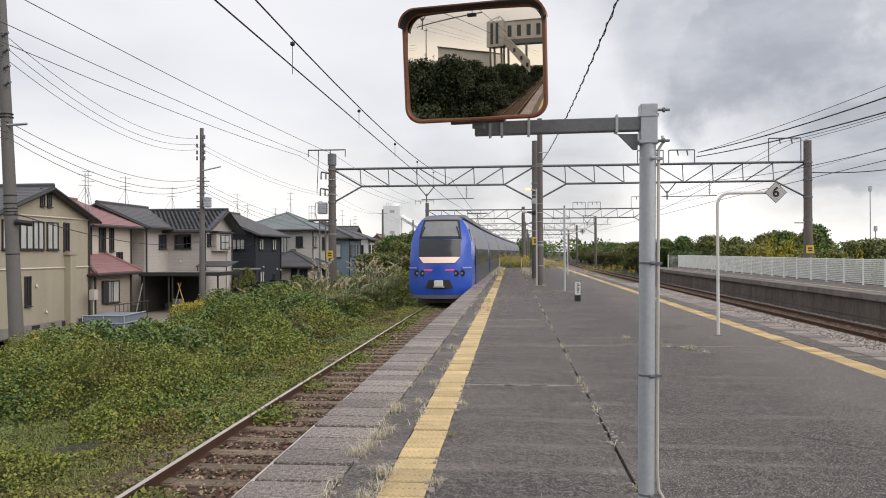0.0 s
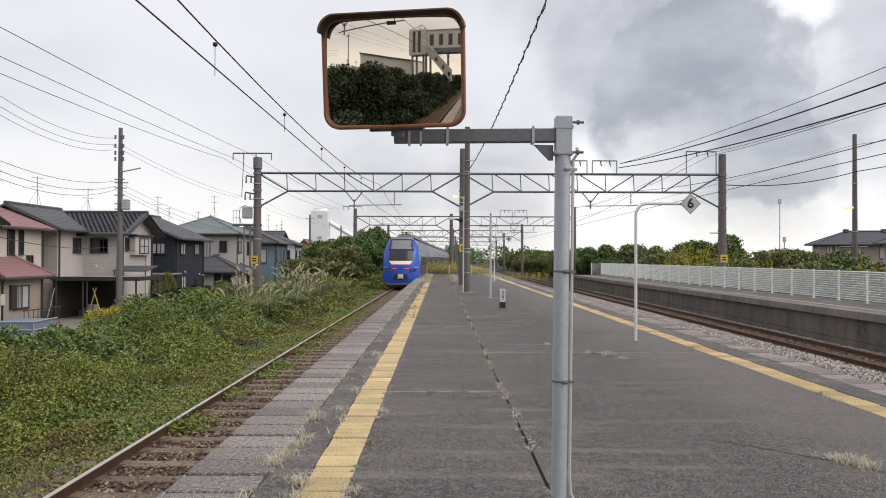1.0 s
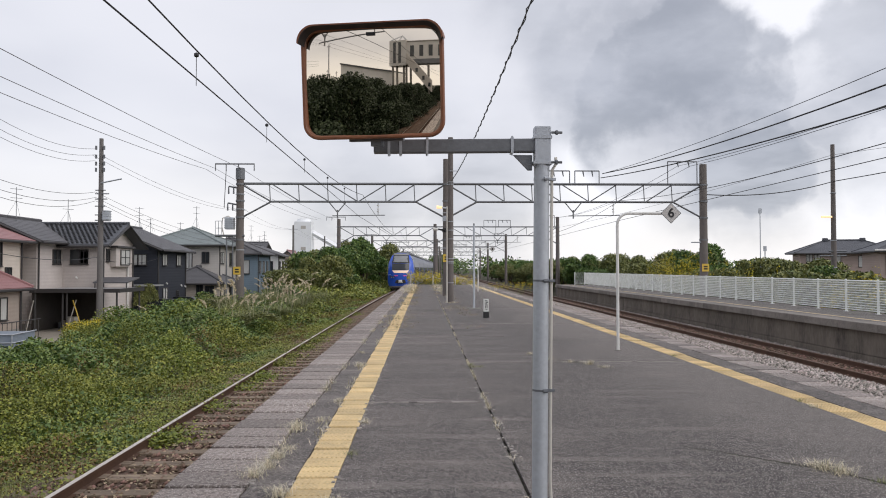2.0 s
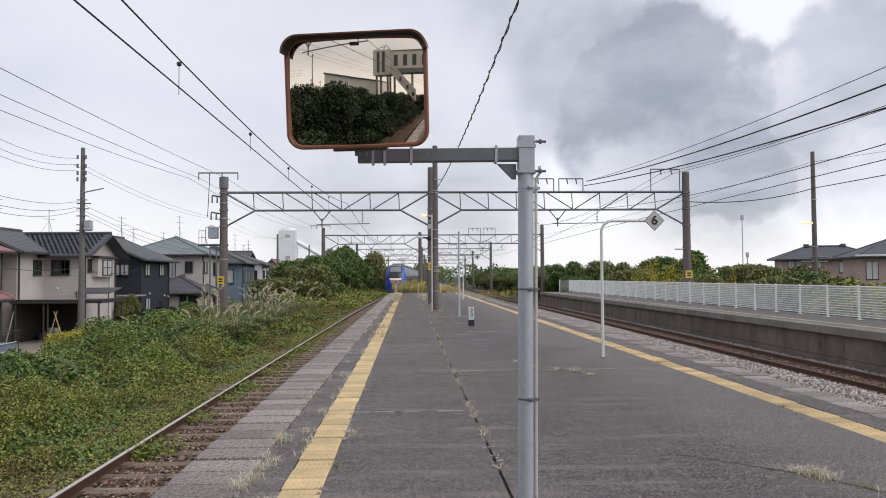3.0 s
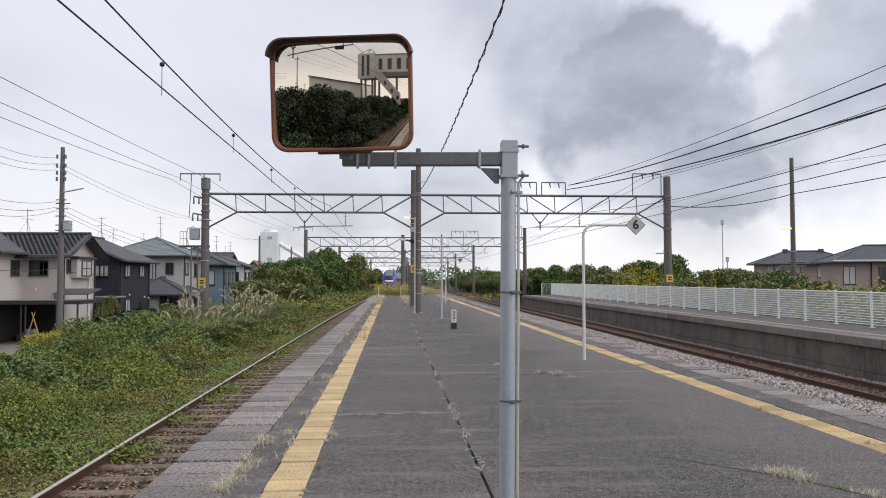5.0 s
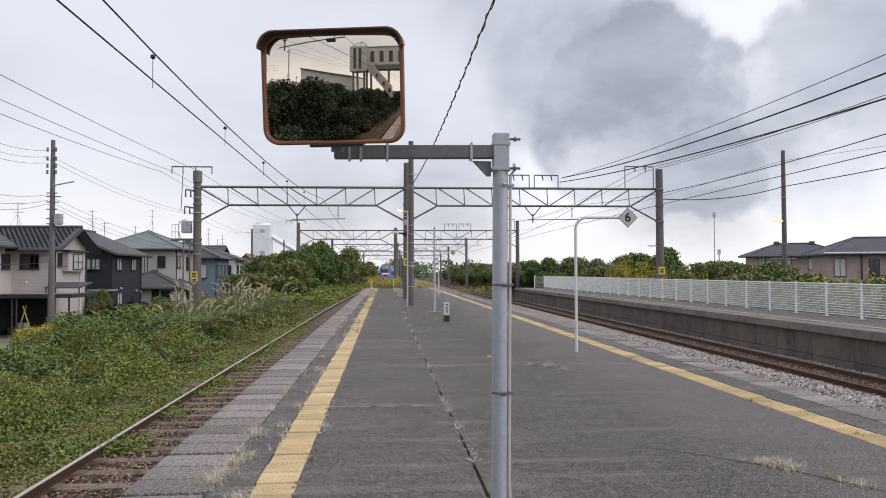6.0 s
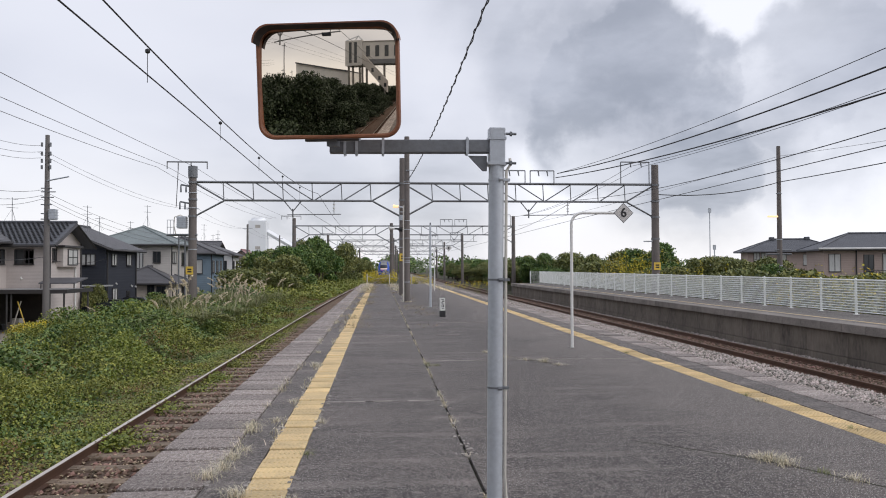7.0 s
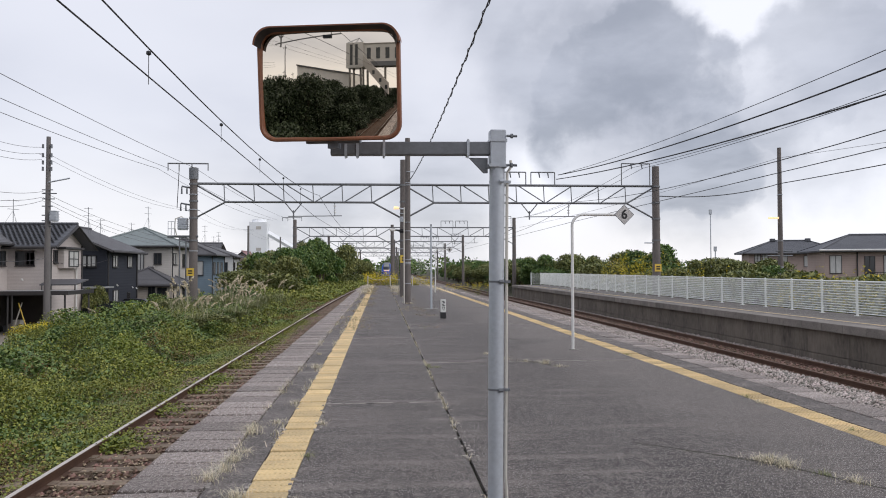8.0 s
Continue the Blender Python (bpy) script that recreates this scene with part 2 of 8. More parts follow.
M_UPOLE = mat("utility_pole_concrete", (0.165, 0.155, 0.15), 0.85, vary=0.3, s1=2, s2=30, c2=(0.13, 0.12, 0.115), bump=0.3, stretch=(1, 1, 0.3))
M_ORANGE = mat("faded_orange_frame", (0.25, 0.095, 0.042), 0.45, vary=0.3, s1=6, s2=40, c2=(0.17, 0.065, 0.035), bump=0.1)
M_HOOD = mat("dark_visor_underside", (0.03, 0.022, 0.02), 0.6, vary=0.2, s1=6, s2=40, bump=0.1)
M_BLACK = mat("black_rubber", (0.02, 0.02, 0.022), 0.6, vary=0.2, bump=0.1)
M_WIRE = mat("dark_cable", (0.03, 0.03, 0.033), 0.6, vary=0.2, bump=0.0)
M_WIREL = mat("weathered_wire", (0.14, 0.13, 0.13), 0.5, 0.5, vary=0.2, bump=0.0)
M_WHITE = mat("white_paint", (0.74, 0.74, 0.72), 0.5, vary=0.12, s1=2, s2=40, c2=(0.58, 0.57, 0.54), bump=0.05)
M_CONDUIT = mat("ivory_conduit", (0.62, 0.59, 0.53), 0.5, vary=0.12, s1=3, s2=40, bump=0.05)
M_SIGN = mat("pale_sign_face", (0.55, 0.53, 0.51), 0.5, vary=0.1, s1=5, s2=40, bump=0.02)
M_PLATE = mat("yellow_plate", (0.70, 0.48, 0.07), 0.5, vary=0.1, bump=0.02)
M_FENCE = mat("white_coated_wire", (0.86, 0.88, 0.84), 0.5, vary=0.1, s1=2, s2=30, bump=0.0)
M_JOINT = mat("pale_joint_grit", (0.36, 0.33, 0.30), 0.95, vary=0.4, s1=4, s2=40, c2=(0.14, 0.125, 0.11), bump=0.6)
M_CRACK = mat("dark_crack", (0.035, 0.032, 0.028), 0.95, vary=0.4, s1=5, s2=40, c2=(0.06, 0.065, 0.025), bump=0.6)
M_DRY = mat("dry_grass", (0.66, 0.60, 0.46), 0.8, vary=0.3, s1=4, s2=30, c2=(0.40, 0.35, 0.21), bump=0, island=0.35)
M_LITTER = mat("brown_litter", (0.40, 0.32, 0.21), 0.9, vary=0.3, s1=3, s2=30, c2=(0.27, 0.21, 0.13), bump=0, island=0.4)
M_PLUME = mat("pampas_plume", (0.72, 0.63, 0.46), 0.9, vary=0.25, s1=6, s2=40, bump=0, island=0.25)
M_BLADE = mat("tall_grass_blade", (0.25, 0.26, 0.11), 0.7, vary=0.35, s1=0.8, s2=10, c2=(0.09, 0.12, 0.035), bump=0, island=0.5)
M_LEAF = mat("vine_leaf", (0.158, 0.205, 0.028), 0.6, vary=0.4, s1=0.4, s2=4, c2=(0.22, 0.205, 0.045), bump=0, island=0.45)
M_VINE = mat("broad_vine_leaf", (0.088, 0.152, 0.032), 0.55, vary=0.4, s1=0.35, s2=3, c2=(0.15, 0.20, 0.055), bump=0, island=0.5)
M_WITHER = mat("withered_leaf", (0.155, 0.095, 0.036), 0.8, vary=0.4, s1=0.6, s2=5, c2=(0.17, 0.145, 0.045), bump=0, island=0.5)
M_LEAF2 = mat("bush_leaf", (0.072, 0.15, 0.030), 0.6, vary=0.4, s1=0.35, s2=3, c2=(0.125, 0.15, 0.042), bump=0, island=0.55)
M_GOLD = mat("goldenrod_flower", (0.60, 0.48, 0.03), 0.8, vary=0.3, s1=3, s2=20, c2=(0.40, 0.36, 0.03), bump=0, island=0.3)
M_BARK = mat("bark", (0.085, 0.065, 0.05), 0.9, vary=0.4, s1=3, s2=25, bump=0.5)

M_MIRROR = bpy.data.materials.new("tinted_mirror")
M_MIRROR.use_nodes = True
_b = M_MIRROR.node_tree.nodes["Principled BSDF"]
_b.inputs["Base Color"].default_value = (0.86, 0.76, 0.62, 1)
_b.inputs["Metallic"].default_value, _b.inputs["Roughness"].default_value = 1.0, 0.015


# ---- building blocks ----
def box(bm, x0, x1, y0, y1, z0, z1, m=None, bevel=0.0):
    vs = bmesh.ops.create_cube(bm, size=1.0)["verts"]
    t = Matrix.LocRotScale(((x0 + x1) / 2, (y0 + y1) / 2, (z0 + z1) / 2), None, (x1 - x0, y1 - y0, z1 - z0))
    bmesh.ops.transform(bm, matrix=(m @ t) if m else t, verts=vs)
    if bevel:
        es = list({e for v in vs for e in v.link_edges})
        bmesh.ops.bevel(bm, geom=es, offset=bevel, segments=2, affect='EDGES', profile=0.6)
    return bm


def tube(bm, p0, p1, r0, r1=None, seg=10, caps=True):
    p0, p1 = Vector(p0), Vector(p1)
    d = p1 - p0
    vs = bmesh.ops.create_cone(bm, cap_ends=caps, segments=seg, radius1=r0, radius2=r0 if r1 is None else r1, depth=d.length)["verts"]
    q = d.to_track_quat('Z', 'Y').to_matrix().to_4x4()
    bmesh.ops.transform(bm, matrix=Matrix.Translation((p0 + p1) / 2) @ q, verts=vs)
    return bm


def ball(bm, c, r, sub=1, sc=(1, 1, 1)):
    vs = bmesh.ops.create_icosphere(bm, subdivisions=sub, radius=r)["verts"]
    bmesh.ops.transform(bm, matrix=Matrix.LocRotScale(c, None, sc), verts=vs)
    return bm


def path_tube(bm, pts, r, seg=8):
    """A round tube along points, with shared rings."""
    pts = [Vector(p) for p in pts]
    rings = []
    for i, p in enumerate(pts):
        d = (pts[min(i + 1, len(pts) - 1)] - pts[max(i - 1, 0)]).normalized()
        u = d.cross(Vector((0.123, 0.31, 0.94))).normalized()
        v = d.cross(u)
        rings.append([bm.verts.new(p + r * (math.cos(a) * u + math.sin(a) * v)) for a in [2 * math.pi * k / seg for k in range(seg)]])
    for a, b in zip(rings, rings[1:]):
        for k in range(seg):
            bm.faces.new((a[k], a[(k + 1) % seg], b[(k + 1) % seg], b[k]))
    bm.faces.new(rings[0][::-1])
    bm.faces.new(rings[-1])
    return bm


def mesh_of(name, bm, material, smooth=False):
    me = bpy.data.meshes.new(name)
    bmesh.ops.recalc_face_normals(bm, faces=bm.faces)
    bm.to_mesh(me)
    bm.free()
    me.materials.append(material)
    if smooth:
        me.shade_smooth()
        me.set_sharp_from_angle(angle=radians(35))
    return me


def part(name, bm, material, parent, label="", smooth=False):
    ob = new(name, mesh_of(name, bm, material, smooth))
    ob.parent = parent
    if label:
        ob["label"] = label
    return ob


def share(name, me, parent, x, y, z, rz=0.0):
    ob = new(name, me)
    ob.parent = parent
    ob.matrix_basis = pose(x, y, z, 0, 0, rz)
    return ob


def thing(name, label, category, m=None, group="", kind=""):
    ob = new(name)
    ob.empty_display_size = 0.2
    if m is not None:
        ob.matrix_basis = m
    return tagged(ob, label, category, group, kind)


def solid(name, bm, material, label, category, kind="", group="", m=None, smooth=False):
    ob = new(name, mesh_of(name, bm, material, smooth))
    if m is not None:
        ob.matrix_basis = m
    return tagged(ob, label, category, group, kind)


def raw_mesh(name, verts, tris, material, mat_index=None, extra=()):
    """Large meshes straight from arrays of vertices and triangles."""
    me = bpy.data.meshes.new(name)
    me.vertices.add(len(verts))
    me.vertices.foreach_set("co", np.asarray(verts, dtype=np.float32).ravel())
    n = len(tris)
    me.loops.add(n * 3)
    me.loops.foreach_set("vertex_index", np.asarray(tris, dtype=np.int32).ravel())
    me.polygons.add(n)
    me.polygons.foreach_set("loop_start", np.arange(0, n * 3, 3, dtype=np.int32))
    me.materials.append(material)
    for e in extra:
        me.materials.append(e)
    if mat_index is not None:
        me.polygons.foreach_set("material_index", np.asarray(mat_index, dtype=np.int32))
    me.update(calc_edges=True)
    me.validate()
    return me


RNG = np.random.default_rng(7)


def leaf_arrays(pts, size, up=0.6, aspect=0.8):
    """A folded four-cornered leaf at each point."""
    n = len(pts)
    size = np.asarray(size) * np.ones(n)
    nrm = RNG.normal(size=(n, 3))
    nrm[:, 2] = np.abs(nrm[:, 2]) + up
    nrm /= np.linalg.norm(nrm, axis=1)[:, None]
    t = RNG.normal(size=(n, 3))
    t -= nrm * np.sum(t * nrm, axis=1)[:, None]
    t /= np.linalg.norm(t, axis=1)[:, None]
    b = np.cross(nrm, t)
    s = size[:, None]
    a0 = pts - t * s * 0.5
    a1 = pts + t * s * 0.6
    l = pts + b * s * 0.5 * aspect - nrm * s * 0.12
    r = pts - b * s * 0.5 * aspect - nrm * s * 0.12
    v = np.stack([a0, l, a1, r], axis=1).reshape(-1, 3)
    k = np.arange(n) * 4
    f = np.stack([np.stack([k, k + 1, k + 2], 1), np.stack([k, k + 2, k + 3], 1)], axis=1).reshape(-1, 3)
    return v, f


def blade_arrays(pts, height, width, lean=0.35):
    """A bent grass blade of three triangles at each point."""
    n = len(pts)
    h = (np.asarray(height) * np.ones(n))[:, None]
    w = (np.asarray(width) * np.ones(n))[:, None]
    a = RNG.uniform(0, 2 * np.pi, n)
    d = np.stack([np.cos(a), np.sin(a), np.zeros(n)], 1)
    s = np.stack([-np.sin(a), np.cos(a), np.zeros(n)], 1)
    q = RNG.uniform(0.2, 1.3, (n, 1)) * lean
    up = np.array([[0, 0, 1.0]])
    m = pts + up * h * 0.6 + d * h * q * 0.3
    tip = pts + up * h * (1 - 0.3 * q) + d * h * q
    v = np.stack([pts - s * w / 2, pts + s * w / 2, m - s * w * 0.4, m + s * w * 0.4, tip], 1).reshape(-1, 3)
    k = np.arange(n) * 5
    f = np.stack([np.stack([k, k + 1, k + 3], 1), np.stack([k, k + 3, k + 2], 1), np.stack([k + 2, k + 3, k + 4], 1)], 1).reshape(-1, 3)
    return v, f


def joined(arrays):
    vs, fs, n = [], [], 0
    for v, f in arrays:
        vs.append(v)
        fs.append(f + n)
        n += len(v)
    return np.concatenate(vs), np.concatenate(fs)


def smooth01(t):
    t = np.clip(t, 0, 1)
    return t * t * (3 - 2 * t)


def track_x(y):
    """Centre line of the near track: straight past the platform, then bending away."""
    return -3.32 + 0.032 * 18 * math.log1p(math.exp((y - 60.0) / 18.0)) if y < 700 else -3.32 + 0.032 * (y - 60)


def track2_x(y):
    return 11.2 + 0.012 * max(0.0, y - 90.0)


RAIL_Z, RAIL_Z2 = -0.80, -0.97


# ---- ground ----
def ground_z(x, y):
    z = -1.2 - 1.08 * smooth01((-8.8 - 3.3 * smooth01((y - 20) / 14) - x) / 6.0) - 0.3 * smooth01((x - 5.0) / 0.8) - 0.3 * smooth01((x - 17) / 8.0)
    return z


def build_ground():
    xs = np.concatenate([[-3000, -900, -300, -120, -60], np.arange(-40, -4.5, 0.5), np.arange(-4.5, 30, 2.0), [40, 60, 120, 300, 900, 3000]])
    ys = np.concatenate([[-3000, -600, -200, -80], np.arange(-40, 60, 0.8), np.arange(60, 200, 6.0), [260, 400, 900, 3000]])
    X, Y = np.meshgrid(xs, ys)
    Z = ground_z(X, Y)
    rough = np.array([noise.noise((float(x) * 0.6, float(y) * 0.6, 0.0)) for x, y in zip(X.ravel(), Y.ravel())]).reshape(X.shape)
    Z = Z + 0.16 * rough * ((X > -17) & (X < -5.4) & (np.abs(Y) < 60))
    v = np.stack([X, Y, Z], -1).reshape(-1, 3)
    nx, ny = len(xs), len(ys)
    i = (np.arange(ny - 1)[:, None] * nx + np.arange(nx - 1)[None, :]).ravel()
    f = np.concatenate([np.stack([i, i + 1, i + nx + 1], 1), np.stack([i, i + nx + 1, i + nx], 1)])
    ob = new("ground", raw_mesh("ground", v, f, M_SOIL))
    tagged(ob, "earth bank with dry grass sloping down beside the railway", "ground", kind="structure")


build_ground()


def lane():
    bm = bmesh.new()
    box(bm, -22.4, -18.9, -60, 140, -2.6, -2.28)
    solid("road", bm, M_ASPH, "narrow asphalt lane between the houses and the bank", "road", kind="structure")
    bm = bmesh.new()
    box(bm, -30, -15.9, 39.6, 58.0, -2.5, -2.262)
    solid("yard", bm, mat("trodden_dirt", (0.30, 0.265, 0.22), 0.95, vary=0.35, s1=0.6, s2=9, c2=(0.19, 0.17, 0.14), bump=0.6, dist=0.02), "trodden dirt yard with dry weeds before the carport", "yard", kind="structure")


lane()


# ---- island platform ----
P_L, P_R, P_Y0, P_Y1 = -1.83, 5.62, -40.0, 72.0


def build_platform():
    plat = thing("platform", "asphalt island platform with concrete coping and yellow tactile lines", "platform", kind="structure")
    bm = bmesh.new()
    box(bm, P_L + 0.14, P_R - 0.14, P_Y0, P_Y1, -1.3, -0.135)
    part("platform_body", bm, M_CONC, plat, "stained concrete retaining wall")
    bm = bmesh.new()
    box(bm, -1.2, 5.16, P_Y0, P_Y1, -0.134, -0.036)
    box(bm, P_L + 0.03, -1.2, P_Y0, P_Y1, -0.134, -0.1305)
    box(bm, 5.16, P_R - 0.03, P_Y0, P_Y1, -0.134, -0.1305)
    part("bedding", bm, M_CRACK, plat, "dark gritty bedding in the joints")
    # asphalt fields between coping and tactile line, then two wide fields with an open joint
    for x0, x1, name, material, joints in ((-1.208, -0.912, "asphalt_strip", M_ASPH2, (P_Y0, P_Y1)), (4.825, 5.18, "asphalt_strip", M_ASPH2, (P_Y0, P_Y1)),
                                           (-0.595, 0.80, "asphalt_field", M_ASPH, (P_Y0, 1.0, 9.35, 17.6, 26.0, 40.0, P_Y1)),
                                           (0.83, 4.495, "asphalt_field", M_ASPH, (P_Y0, 4.2, 13.05, 21.7, 30.5, 45.0, P_Y1))):
        for a, b in zip(joints, joints[1:]):
            bm = bmesh.new()
            box(bm, x0, x1, a + 0.012, b - 0.012, -0.034, 0.0)
            for v in bm.verts:                      # the long joint runs slightly askew
                if v.co.x in (x0, x1) and 0.5 < v.co.x < 1.1 or abs(v.co.x - 0.8) < 0.06:
                    v.co.x = joint_x(v.co.y) + (-0.013 if x1 < 1 else 0.013)
            part(name, bm, material, plat)
    # grit that fills the joints
    bm = bmesh.new()
    rnd = random.Random(3)
    for x0, x1, ys in ((-0.595, 0.80, (9.35, 17.6, 26.0)), (0.83, 4.495, (13.05, 21.7, 30.5))):
        for y in ys:
            x = x0
            while x < x1 - 0.02:
                w = rnd.uniform(0.03, 0.11)
                d = rnd.uniform(0.012, 0.035)
                if rnd.random() < 0.85:
                    box(bm, x, min(x + w, x1), y - d + rnd.uniform(-.01, .01), y + d, -0.03, 0.003 + rnd.uniform(0, 0.003))
                x += w
    for x, spread, y0, y1, n, chance in ((0.785, 0.07, 2.5, 45.0, 500, 0.3), (-1.222, 0.04, 2.5, 60.0, 800, 0.45), (-0.908, 0.03, 2.5, 50.0, 600, 0.5), (-0.58, 0.04, 2.5, 50.0, 500, 0.5)):
        for k in range(n):
            y = y0 + (y1 - y0) * rnd.random() ** 1.5
            if noise.noise((x * 3.0, y * 0.8, 4.0)) + rnd.uniform(-0.3, 0.3) < 0.5 - chance:
                continue
            u = x + rnd.gauss(0, spread * 0.5)
            d = rnd.uniform(0.005, 0.016)
            box(bm, u - d, u + d, y - d * rnd.uniform(1, 2.5), y + d * rnd.uniform(1, 2.5), -0.03, 0.003 + rnd.uniform(0, 0.006))
    part("joint_grit", bm, M_JOINT, plat)["kind"] = "stuff"
    # coping slabs and tactile tiles, the near ones singly
    bm = bmesh.new()
    box(bm, 0, 0.60, 0.015, 0.385, -0.13, 0.0, bevel=0.014)
    slab = mesh_of("coping_slab", bm, M_COPE)
    bm = bmesh.new()
    box(bm, 0, 0.42, 0.010, 0.390, -0.13, 0.0, bevel=0.012)
    slab_r = mesh_of("coping_slab", bm, M_COPE)
    bm = bmesh.new()
    box(bm, 0, 0.306, 0.012, 0.288, -0.034, 0.002, bevel=0.006)
    for k in range(7):
        for j in range(2):
            box(bm, 0.018 + 0.040 * k, 0.034 + 0.040 * k, 0.02 + 0.136 * j, 0.142 + 0.136 * j, 0.002, 0.006)
    tile = mesh_of("tactile_tile", bm, M_YEL)
    for me, name, x, pitch, a, b in ((slab, "coping_slab", P_L, 0.4, 2.0, 70.0), (slab_r, "coping_slab", P_R - 0.42, 0.4, 2.0, 54.0),
                                     (tile, "tactile_tile", -0.904, 0.3, 2.0, 47.0), (tile, "tactile_tile", 4.498, 0.3, 2.0, 47.0)):
        for k in range(round((b - a) / pitch)):
            y = a + pitch * k
            share(name, me, plat, x + rnd.uniform(-.008, .008), y, rnd.uniform(-0.005, 0.007), rnd.uniform(-0.5, 0.5))
        rest = bmesh.new()
        w = max(v.co.x for v in me.vertices)
        for y in list(np.arange(P_Y0, a - 0.01, pitch)) + list(np.arange(b, P_Y1 - 0.1, pitch)):
            y = float(y)
            box(rest, x, x + w, y + 0.004, y + pitch - 0.004, -0.034, rnd.uniform(0, 0.004))
        part(name + "_row", rest, me.materials[0], plat)["kind"] = "stuff"


# ---- tracks ----
def rail_mesh(xf, off, y0, y1, step, z, head):
    """One rail: foot, web and head, swept along the track's centre line."""
    prof = [(-0.065, -0.15), (-0.065, -0.135), (-0.012, -0.12), (-0.012, -0.045), (-0.034, -0.035), (-0.034, -0.004), (0.034, -0.004), (0.034, -0.035), (0.012, -0.045), (0.012, -0.12), (0.065, -0.135), (0.065, -0.15)]
    if head:
        prof = [(-0.030, -0.0035), (-0.027, 0.001), (0.027, 0.001), (0.030, -0.0035)]
    bm = bmesh.new()
    rings = []
    y = y0
    while y <= y1:
        rings.append([bm.verts.new((xf(y) + off + a, y, z + b)) for a, b in prof])
        y += step
    n = len(prof)
    for a, b in zip(rings, rings[1:]):
        for k in range(n):
            bm.faces.new((a[k], a[(k + 1) % n], b[(k + 1) % n], b[k]))
    return bm


def stones(n, xf, x0, x1, y0, y1, zf, rmin, rmax):
    """Broken ballast stones: squashed, jittered octahedra."""
    base = np.array([[1, 0, 0], [-1, 0, 0], [0, 1, 0], [0, -1, 0], [0, 0, 1], [0, 0, -1]], float)
    tri = np.array([[0, 2, 4], [2, 1, 4], [1, 3, 4], [3, 0, 4], [2, 0, 5], [1, 2, 5], [3, 1, 5], [0, 3, 5]])
    y = y0 + (y1 - y0) * RNG.uniform(0, 1, n) ** 1.6
    x = RNG.uniform(x0, x1, n) + np.array([xf(float(v)) for v in y])
    z = zf(x, y)
    r = RNG.uniform(rmin, rmax, (n, 1, 1))
    v = base[None] * r * RNG.uniform(0.6, 1.2, (n, 6, 1))
    a = RNG.uniform(0, 6.28, n)
    c, s = np.cos(a), np.sin(a)
    vx = v[:, :, 0] * c[:, None] - v[:, :, 1] * s[:, None]
    vy = v[:, :, 0] * s[:, None] + v[:, :, 1] * c[:, None]
    v = np.stack([vx + x[:, None] + v[:, :, 2] * 0.4, vy + y[:, None], v[:, :, 2] * 0.8 + z[:, None]], -1)
    f = tri[None] + (np.arange(n) * 6)[:, None, None]
    return v.reshape(-1, 3), f.reshape(-1, 3)


def build_track(name, label, xf, m_bed, m_stone, n_stone, sx0, sx1, sy0, sleeper_drop, rz=RAIL_Z):
    tr = thing(name, label, "railway track", kind="structure")
    bm = bmesh.new()
    prev = None
    ys = [-90 + 3 * k for k in range(200)]
    for y in ys:
        c = xf(y)
        ring = [bm.verts.new((c + a, y, b)) for a, b in ((-5.3 if rz < -0.9 else -2.0, rz - 0.34), (-1.3, rz - 0.165), (1.3, rz - 0.165), (1.62, rz - 0.2))]
        if prev:
            for k in range(3):
                bm.faces.new((prev[k], prev[k + 1], ring[k + 1], ring[k]))
        prev = ring
    part("ballast_bed", bm, m_bed, tr)
    for off in (-0.565, 0.565):
        r = part("rail", rail_mesh(xf, off, -90, 480, 3.0, rz, False), M_RAIL, tr)
        part("rail_head", rail_mesh(xf, off, -90, 480, 3.0, rz, True), M_RAILTOP if rz > -0.9 else M_RAILOLD, r, "polished running surface" if rz > -0.9 else "brown rusted running surface")
    bm = bmesh.new()
    box(bm, -1.03, 1.03, -0.11, 0.11, -0.15, 0.0, bevel=0.012)
    box(bm, -0.69, -0.44, -0.09, 0.09, 0.0, 0.012)
    box(bm, 0.44, 0.69, -0.09, 0.09, 0.0, 0.012)
    me = mesh_of("sleeper", bm, M_SLEEP)
    rnd = random.Random(5)
    for k in range(150):
        y = 1.0 + 0.62 * k
        share("sleeper", me, tr, xf(y) + rnd.uniform(-.03, .03), y, rz - 0.155 + sleeper_drop, rnd.uniform(-1, 1))
    def stone_z(x, y):
        return np.full_like(x, rz - 0.15) + (rz < -0.9) * (0.05 - 0.17 * smooth01((-1.45 - (x - 11.2)) / 1.3) - 0.06 * smooth01((x - 12.0) / 0.6) - 0.045 * (np.abs(x - 11.2) < 0.85))
    fields = [(n_stone, sx0, sx1, m_stone)]
    if rz < -0.9:
        fields = [(n_stone * 3 // 5, sx0, -0.85, m_stone), (n_stone // 5, 0.85, sx1, m_stone), (n_stone // 5, -0.85, 0.85, M_STONE_B)]
        bm = bmesh.new()
        for y in range(-90, 500, 10):
            c = xf(y)
            d = xf(y + 10)
            bm.faces.new([bm.verts.new(p) for p in ((c - 0.95, y, rz - 0.158), (c + 0.95, y, rz - 0.158), (d + 0.95, y + 10, rz - 0.158), (d - 0.95, y + 10, rz - 0.158))])
        part("rusty_bed", bm, M_BALB, tr, "ballast stained brown with rust")
    for n, a, b, m in fields:
        v, f = stones(n, xf, a, b, sy0, 62, stone_z, 0.02, 0.058)
        ob = new("ballast_stones", raw_mesh("ballast_stones", v, f, m))
        ob.parent = tr
        ob["kind"] = "stuff"


